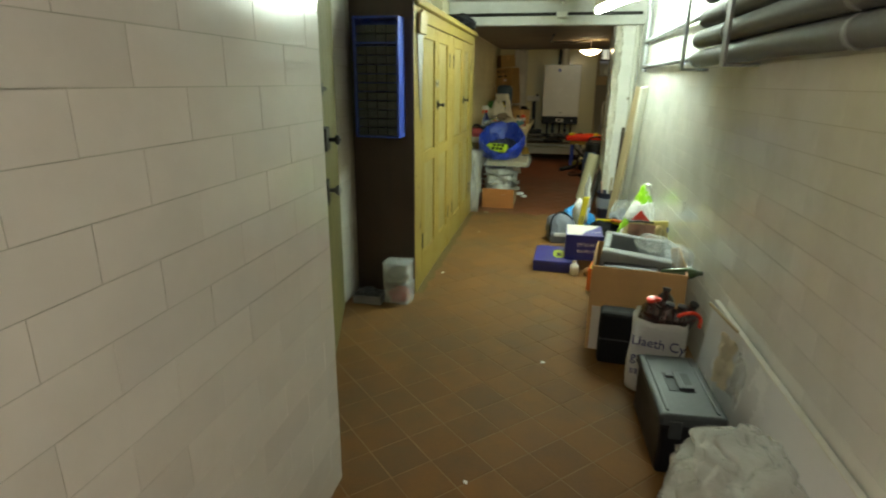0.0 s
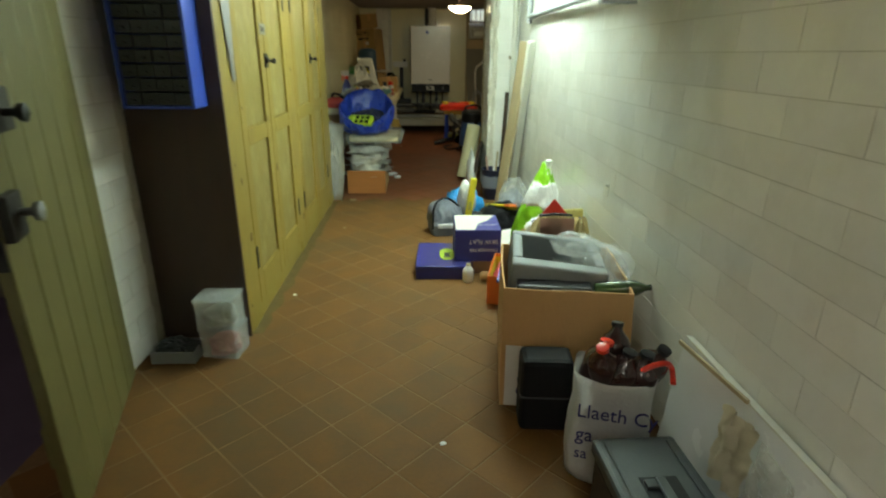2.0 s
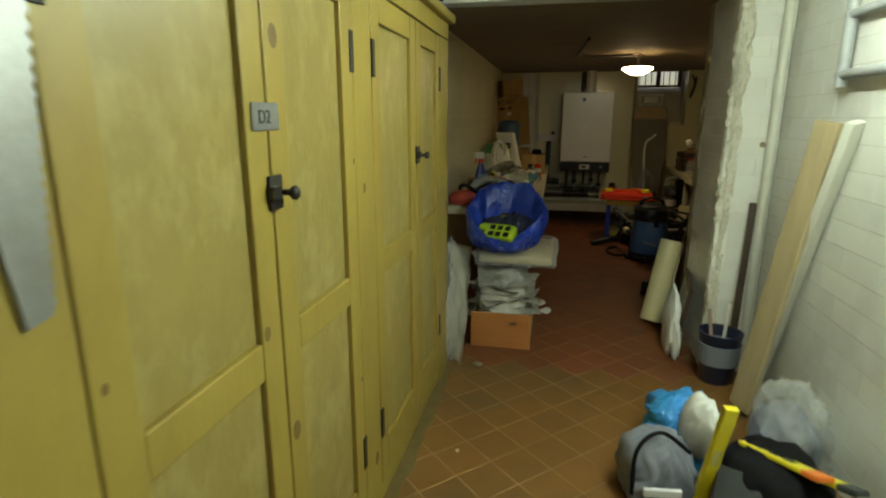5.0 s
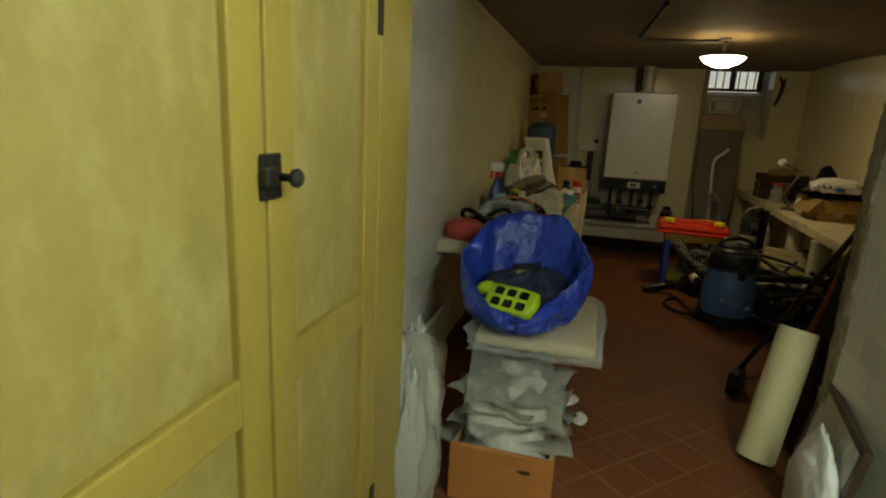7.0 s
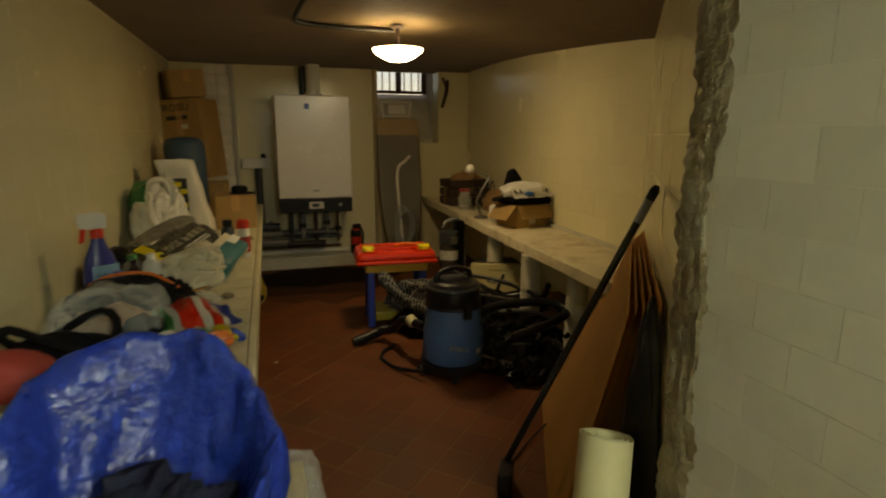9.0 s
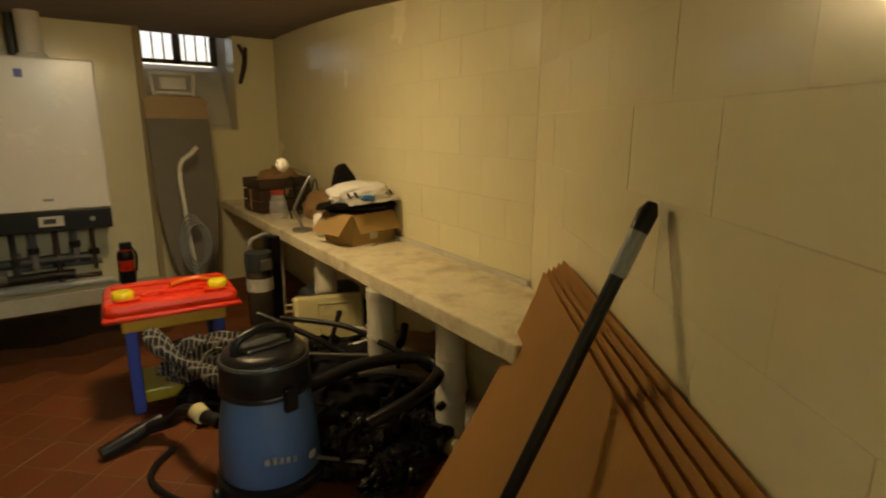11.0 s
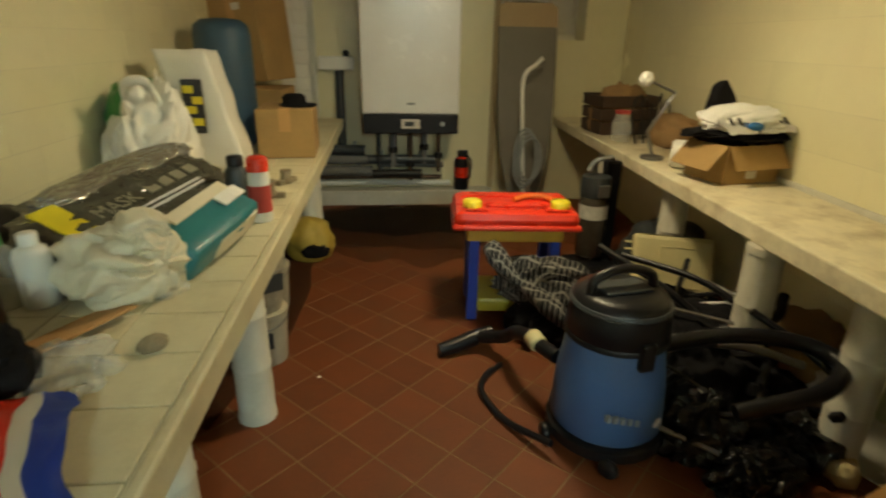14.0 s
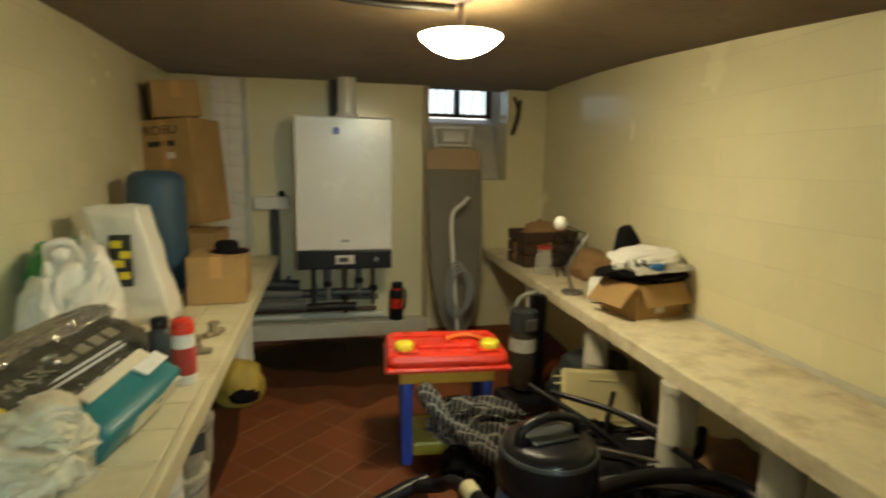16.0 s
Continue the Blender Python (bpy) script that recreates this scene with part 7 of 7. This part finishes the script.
for k in range(3):
    z = 0.01 + 0.075 * k
    box(-0.18, -0.13, z, 0.18, -0.12, z + 0.065, 0.002, bm)
    box(-0.18, 0.12, z, 0.18, 0.13, z + 0.065, 0.002, bm)
    box(-0.18, -0.119, z, -0.17, 0.119, z + 0.065, 0.002, bm)
    box(0.17, -0.119, z, 0.18, 0.119, z + 0.065, 0.002, bm)
box(-0.169, -0.119, 0.0, 0.169, 0.119, 0.009, 0, bm)
part("slats", bm, M_BROWN, cr)
part("content", heap(0.15, 0.10, 0.25, 221, 0.25, 8, 4, m=pose(0, 0, 0.01)), M_CARD_DARK, cr, "", 180)
wi = thing("wire_rack", "bent wire rack standing on the slab", "wire rack", pose(1.60, -0.66, BZ + 0.002, 0, 0, 12))
for k in range(5):
    part("wire", tube(smooth_path([(-0.10 + 0.05 * k, -0.05, 0.0), (-0.11 + 0.06 * k, 0.0, 0.18 + 0.02 * (k % 2)), (-0.02 + 0.04 * k, 0.05, 0.24 - 0.03 * (k % 3)), (0.02 + 0.02 * k, 0.08, 0.0)]), 0.005, 6), M_IRON, wi, "", 60)
part("cross_wire", tube([(-0.12, 0.0, 0.12), (0.14, 0.0, 0.12)], 0.005, 6), M_IRON, wi, "", 60)
gl = thing("glass_jar", "dusty glass jar on the slab", "jar", pose(1.47, -0.62, BZ + 0.001))
part("jar", lathe([(0.05, 0), (0.055, 0.008), (0.055, 0.11), (0.04, 0.13), (0.04, 0.15)], 22), M_GLASSY, gl, "", 50)
part("lid", lathe([(0.043, 0.1505), (0.043, 0.168)], 22), M_REDDULL, gl, "", 50)
sk = thing("brown_sack", "brown paper sack slumped on the slab", "sack", pose(1.70, -0.78, BZ + 0.001))
part("sack", heap(0.11, 0.14, 0.16, 225, 0.2, 7, 4), M_CARD_DARK, sk, "", 180)

# ---------------------------------------------------------------- boards and broom at the splayed wall
AX, NX = Vector((0.569, 0.822, 0)), Vector((-0.822, 0.569, 0))
for k in range(5):
    t = thing("cardboard_sheet", "large brown cardboard sheet bowed against the wall" if k > 3 else "brown cardboard sheet stacked behind another", "cardboard", pose(0, 0, 0), "cardboard sheets")
    bm = bmesh.new()
    grid_ = []
    H, L0, L1 = 0.852 - 0.011 * k, 0.455 + 0.012 * (4 - k), 1.42 - 0.012 * k
    for j in range(13):
        u = j / 12
        row = []
        for i in range(13):
            s_ = L0 + (L1 - L0) * i / 12 - 0.06 * (1 - u) ** 2 * (1 - i / 12)
            off = 0.016 + 0.010 * k * (1 + 0.9 * i / 12) + 0.36 * (1 - u) ** 1.12 * (1 - 0.5 * i / 12)
            p = Vector((1.69, -2.6, 0)) - AX * s_ + NX * off
            row.append(bm.verts.new((p.x, p.y, 0.004 + H * u * (1 - 0.05 * i / 12))))
        grid_.append(row)
    for j in range(12):
        for i in range(12):
            bm.faces.new((grid_[j][i], grid_[j][i + 1], grid_[j + 1][i + 1], grid_[j + 1][i]))
    bmesh.ops.solidify(bm, geom=bm.faces[:], thickness=0.007)
    part("sheet", bm, M_CARD_SHEET, t, "", 40)
br = thing("broom", "black broom with a grey sleeve leaning on the wall", "broom", pose(0, 0, 0))
h0, h1 = Vector((0.66, -3.26, 0.06)), Vector((1.075, -3.451, 1.085))
part("handle", tube([h0, h0.lerp(h1, 0.90)], 0.0125, 12), M_BLACK, br, "black handle", 60)
part("sleeve", tube([h0.lerp(h1, 0.885), h0.lerp(h1, 0.955)], 0.0145, 12), M_GREY, br, "grey sleeve", 60)
part("grip", tube([h0.lerp(h1, 0.955), h0.lerp(h1, 0.985), h1], [0.0155, 0.0165, 0.008], 12), M_BLACK, br, "black grip", 60)
part("head", prism([(-0.07, 0), (0.07, 0), (0.055, 0.07), (-0.055, 0.07)], 0.05, pose(0.635, -3.29, 0.03, 90, 0, 60), None, 0.008), M_BLACK, br, "black broom head")
part("bristles", prism([(-0.075, -0.028), (0.075, -0.028), (0.07, 0.0), (-0.07, 0.0)], 0.044, pose(0.638, -3.292, 0.029, 90, 0, 60)), M_BLACKMATT, br)
st = thing("string", "thin dark cord lying against the cardboard", "cord", pose(0, 0, 0))
part("cord", tube(smooth_path([(0.70, -3.20, 0.01), (0.95, -3.0, 0.02), (1.12, -2.98, 0.12), (1.26, -3.0, 0.40), (1.30, -3.10, 0.62)]), 0.004, 6), M_BLACK, st, "", 60)
bl = thing("black_sheet", "folded black plastic sheet between the boards and the pier", "plastic sheet", pose(0.80, -3.80, 0, 0, 0, 20))
part("sheet", heap(0.03, 0.07, 0.78, 231, 0.16, 8, 4, pointed=0.4), M_BLACK, bl, "", 180)
cdt = thing("ceiling_conduit", "dark bent conduit across the boiler room ceiling", "conduit", pose(0, 0, 1.822))
part("pipe", tube(smooth_path([(0.15, -2.9, 0), (0.13, -2.4, 0), (0.10, -1.85, 0), (0.13, -1.72, 0), (0.25, -1.66, 0), (0.45, -1.62, 0), (0.66, -1.62, 0.005)]), 0.013, 10), M_IRON, cdt, "", 60)

du = thing("dust", "pale grey dust swept along the cupboard foot", "dust", pose(0, 0, 0.0008))
edge = [(-0.505 + 0.022 * noise.noise(Vector((y * 0.31, 2, 5))) + 0.012 * noise.noise(Vector((y * 1.3, 7, 1))), -7.02 + 2.25 * y / 60) for y in range(61)]
part("layer", prism([(-0.553, -7.02)] + edge + [(-0.553, -4.77)], 0.0012), pbr("floor_dust", (0.118, 0.086, 0.032), 0.95, var=0.35, scale=14, bump=0.3, spec=0.1), du)
# Thin see-through dark sheets: four by the end wall, one under the bench.
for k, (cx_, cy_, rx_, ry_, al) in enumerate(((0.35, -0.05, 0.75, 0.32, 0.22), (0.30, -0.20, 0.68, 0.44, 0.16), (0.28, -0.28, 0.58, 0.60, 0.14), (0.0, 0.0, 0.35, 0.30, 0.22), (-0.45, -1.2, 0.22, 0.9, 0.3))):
    ds = tagged(thing("stain", "dark translucent patch on the floor tiles", "stain", pose(cx_, cy_, 0.0006 + 0.0004 * k), "floor stains"), "dark translucent patch on the floor tiles", "stain", "floor stains")
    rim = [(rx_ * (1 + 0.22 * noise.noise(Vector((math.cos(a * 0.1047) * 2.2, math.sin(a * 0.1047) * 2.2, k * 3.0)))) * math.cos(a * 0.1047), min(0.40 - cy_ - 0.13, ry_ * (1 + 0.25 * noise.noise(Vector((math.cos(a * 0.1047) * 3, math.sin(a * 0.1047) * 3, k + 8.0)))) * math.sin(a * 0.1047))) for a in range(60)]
    part("layer", prism(rim, 0.0003), pbr("floor_dark_patch", (0.030, 0.017, 0.010), 0.6, var=0.5, scale=5, alpha=al, spec=0.2), ds)
# ---------------------------------------------------------------- scraps on the floor
for k, (x, y, w, mt, lab, cat) in enumerate(((-0.39, -4.74, 0.022, M_RUBBLE, "dark clod of dirt on the floor tiles", "dirt"), (-0.12, -3.72, 0.05, M_BAGWHITE, "white scrap of paper on the floor", "paper"), (-0.06, -3.86, 0.04, M_BAGWHITE, "crumpled white paper on the floor", "paper"),
        (0.02, -8.62, 0.008, M_BAGWHITE, "tiny white chip on the floor", "chip"), (0.18, -8.9, 0.007, M_BAGWHITE, "tiny white chip on the floor", "chip"), (0.25, -7.75, 0.009, M_BAGWHITE, "small white chip on the floor", "chip"), (-0.46, -6.62, 0.01, M_BAGWHITE, "small paper chip by the cupboard", "chip"),
        (-0.36, -5.5, 0.009, M_RUBBLE, "small lump of grit on the floor", "grit"), (0.35, -9.1, 0.008, M_RUBBLE, "small lump of grit on the floor", "grit"), (-0.1, -1.9, 0.006, M_BAGWHITE, "tiny pale chip on the floor", "chip"))):
    g = thing("scrap", lab, cat, pose(x, y, 0.0, 0, 0, 40 * k))
    part("piece", heap(w, w * 0.7, w * 0.55, 260 + k, 0.25, 6, 3), mt, g, "", 60)

# ---------------------------------------------------------------- glazed tiles and floor tiles
CH, TL, GAP = 0.0895, 0.24, 0.0018


def tiled_face(parent, origin, along, normal, length, z0, z1, material, near=None, limit=290, proud=0.0014, seed=3, ch=CH, tl=TL):
    """Brick-bond tiles on a wall: along is the unit way, normal faces the room. Tiles nearest to the point near are single pieces."""
    rnd = random.Random(seed)
    along, normal, origin = Vector(along), Vector(normal), Vector(origin)
    spots = []
    for j in range(int((z1 - z0) / ch) + 1):
        za, zb = z0 + j * ch, min(z0 + (j + 1) * ch, z1)
        if zb - za < 0.02:
            continue
        s = -tl * (0.5 if j % 2 else 0.0)
        while s < length:
            a, b = max(0.0, s), min(length, s + tl)
            if b - a > 0.015:
                spots.append((a, b, za, zb))
            s += tl
    if near is not None:
        spots.sort(key=lambda q: ((q[0] + q[1]) / 2 - near[0]) ** 2 + ((q[2] + q[3]) / 2 - near[1]) ** 2)
    basis = Matrix(((along.x, normal.x, 0, 0), (along.y, normal.y, 0, 0), (0, 0, 1, 0), (0, 0, 0, 1)))
    rest_v, rest_f = [], []
    shared = {}

    def geometry(w, h):
        d = proud
        g = GAP / 2
        outer = [(g, 0, g), (w - g, 0, g), (w - g, 0, h - g), (g, 0, h - g)]
        top = [(x, d, z) for x, _, z in outer]
        v = outer + top
        f = [(4, 5, 6, 7)] + [(i, (i + 1) % 4, 4 + (i + 1) % 4, 4 + i) for i in range(4)]
        return v, f

    for k, (a, b, za, zb) in enumerate(spots):
        w, h = b - a, zb - za
        tilt = pose(0, 0, 0, rnd.uniform(-0.18, 0.18), 0, rnd.uniform(-0.18, 0.18))
        m = Matrix.Translation(origin + along * a + Vector((0, 0, za))) @ basis @ tilt
        if k < limit:
            key = (round(w, 3), round(h, 3))
            if key not in shared:
                me = bpy.data.meshes.new("tile")
                v, f = geometry(w, h)
                me.from_pydata(v, [], f)
                me.materials.append(material)
                shared[key] = me
            ob = new("tile", shared[key])
            ob.matrix_basis = m
            ob.parent = parent
        else:
            v, f = geometry(w, h)
            n = len(rest_v)
            rest_v += [tuple(m @ Vector(p)) for p in v]
            rest_f += [tuple(i + n for i in q) for q in f]
    if rest_v:
        me = bpy.data.meshes.new("tiles")
        me.from_pydata(rest_v, [], rest_f)
        me.materials.append(material)
        ob = new("tiles", me)
        ob.parent = parent
        ob["kind"] = "stuff"


tiled_face(wall_near_left, (-0.3878, -12.0, 0.0), (0, 1, 0), (1, 0, 0), 3.32, 0.0, 1.975, M_TILE_PINK_LIT, (2.6, 1.1), 290, seed=1)
tiled_face(wall_near_left, (-0.388, -8.6798, 0.0), (-1, 0, 0), (0, 1, 0), 0.5, 0.0, 1.975, M_TILE_PINK_LIT, None, 0, seed=2)
tiled_face(wall_right, (0.9678, -4.50, 0.0), (0, -1, 0), (-1, 0, 0), 7.4, 0.0, 1.975, M_TILE, (2.4, 0.8), 290, seed=3)
tiled_face(wall_left, (-0.9198, -7.34, 0.0), (0, 1, 0), (1, 0, 0), 0.25, 0.0, 1.975, M_TILE, (0.1, 1.0), 60, seed=4)
# Whiter tiles at the passage end put the tube's brightness into the colour.
tiled_face(wall_room_left, (-0.8178, -4.94, 0.0), (0, 1, 0), (1, 0, 0), 1.56, 0.0, 1.83, M_TILE, (0.7, 0.9), 140, 0.0012, seed=5, ch=0.105, tl=0.26)
tiled_face(wall_room_left, (-0.8178, -3.38, 0.0), (0, 1, 0), (1, 0, 0), 3.74, 0.0, 1.83, M_TILE_CREAM, None, 0, 0.0012, seed=15, ch=0.105, tl=0.26)
tiled_face(wall_room_right, (0.7502, -3.9598, 0.0), (0.5686, 0.8226, 0), (-0.8226, 0.5686, 0), 1.65, 0.0, 1.84, M_TILE_CREAM, None, 0, 0.0010, seed=16, ch=0.155, tl=0.31)
tiled_face(wall_room_right, (1.6898, -2.599, 0.0), (0.0596, 0.9982, 0), (-0.9982, 0.0596, 0), 3.0, 0.0, 1.84, M_TILE_CREAM, None, 0, 0.0010, seed=17, ch=0.155, tl=0.31)
tiled_face(pier, (0.7418, -4.455, 0.0), (0, 1, 0), (-1, 0, 0), 0.43, 0.0, 1.9, M_TILE, (0.2, 1.0), 120, 0.0010, seed=6, tl=0.155)
tiled_face(pier, (0.80, -4.4902, 0.0), (1, 0, 0), (0, -1, 0), 0.164, 0.0, 1.78, M_TILE, (0.1, 0.9), 60, 0.003, seed=7, tl=0.16)

tiled_face(wall_far, (-0.815, 0.4098, 0.11), (1, 0, 0), (0, -1, 0), 0.47, 0.0, 1.72, M_TILE, None, 0, 0.003, seed=8)

# ragged plaster along both broken edges of the pier
for name, x, y, rx, ry, seed in (("broken_edge", 0.745, -3.985, 0.011, 0.044, 5), ("broken_edge", 0.768, -4.474, 0.03, 0.033, 9)):
    bm = bmesh.new()
    N, K = 230, 18
    rings_ = []
    for j in range(N + 1):
        z = -0.01 + 1.88 * j / N
        sway = 0.028 * noise.noise(Vector((seed, 3, z * 2.3))) + 0.012 * noise.noise(Vector((seed, 8, z * 8)))
        row = []
        for i in range(K):
            a = 2 * math.pi * i / K
            c, s_ = math.cos(a), math.sin(a)
            r = 1 + 0.40 * noise.noise(Vector((c * 1.2, s_ * 1.2 + seed, z * 4))) + 0.42 * noise.noise(Vector((c * 3.2, s_ * 3.2 + seed, z * 15))) + 0.30 * noise.noise(Vector((c * 6, s_ * 6, z * 46 + seed)))
            row.append(bm.verts.new((x + rx * r * c + 0.006 * noise.noise(Vector((seed, s_ * 4, z * 6))), y + sway + ry * r * s_, z)))
        rings_.append(row)
    for p, q in zip(rings_, rings_[1:]):
        for i in range(K):
            bm.faces.new((p[i], p[(i + 1) % K], q[(i + 1) % K], q[i]))
    bm.faces.new(rings_[0][::-1])
    bm.faces.new(rings_[-1])
    part(name, bm, M_RUBBLE if seed == 5 else M_PLASTER, pier, "ragged broken plaster edge")

# diagonal quarry tiles
S = 0.157
rnd = random.Random(11)


def quarry(w=S):
    g, e, d = 0.0014, 0.002, 0.008
    o = [(g, g, 0), (w - g, g, 0), (w - g, w - g, 0), (g, w - g, 0)]
    t = [(x, y, d * 0.6) for x, y, _ in o]
    i = [(g + e, g + e, d), (w - g - e, g + e, d), (w - g - e, w - g - e, d), (g + e, w - g - e, d)]
    f = [(8, 9, 10, 11)] + [(k, (k + 1) % 4, 4 + (k + 1) % 4, 4 + k) for k in range(4)] + [(4 + k, 4 + (k + 1) % 4, 8 + (k + 1) % 4, 8 + k) for k in range(4)]
    return o + t + i, f


qv, qf = quarry()
qm = bpy.data.meshes.new("floor_tile")
qm.from_pydata(qv, [], qf)
qm.materials.append(M_QUARRY)
rot = Matrix.Rotation(radians(45), 4, "Z")
cells = []
for i in range(-70, 70):
    for j in range(-70, 70):
        c = rot @ Vector((i * S, j * S, 0)) + Vector((0.33, -2.32, 0))
        mid = c + rot @ Vector((S / 2, S / 2, 0))
        if mid.y < -11.2 or mid.y > 0.35 or mid.x < -0.98:
            continue
        right = 0.97 if mid.y < -4.45 else (0.75 if mid.y < -3.95 else (1.0 + (mid.y + 3.6) * 0.69 if mid.y < -2.6 else 1.85))
        if mid.x > right:
            continue
        cells.append((c, mid))
cells.sort(key=lambda q: min((q[1] - Vector((0.1, -6.3, 0))).length, (q[1] - Vector((0.2, -2.0, 0))).length * 1.1))
M_QUARRY_DUSTY_LIT = pbr("dusty_lit_quarry_tile", **DUSTY_LIT)
M_QUARRY_DUSTY_LIT_REST = pbr("dusty_lit_quarry_tile_far", island=True, **DUSTY_LIT)
qd = qm.copy()
qd.materials.clear()
qd.materials.append(M_QUARRY_DUSTY_LIT)
rv, rf = {}, {}
M_QUARRY_REST = pbr("quarry_tile_far", island=True, **QUARRY)
for k, (c, mid) in enumerate(cells):
    m = Matrix.Translation(c + Vector((0, 0, -0.0079 + rnd.uniform(-0.0004, 0.0003)))) @ rot @ pose(0, 0, 0, rnd.uniform(-0.14, 0.14), rnd.uniform(-0.14, 0.14), 0)
    if k < 300:
        ob = new("floor_tile", qd if mid.y < -4.7 else qm)
        ob.matrix_basis = m
        ob.parent = floor
    else:
        side = mid.y < -4.7
        verts, faces = rv.setdefault(side, []), rf.setdefault(side, [])
        n = len(verts)
        verts += [tuple(m @ Vector(p)) for p in qv]
        faces += [tuple(a + n for a in q) for q in qf]
for side in rv:
    me = bpy.data.meshes.new("floor_tiles")
    me.from_pydata(rv[side], [], rf[side])
    me.materials.append(M_QUARRY_DUSTY_LIT_REST if side else M_QUARRY_REST)
    ob = new("floor_tiles", me)
    ob.parent = floor
    ob["kind"] = "stuff"
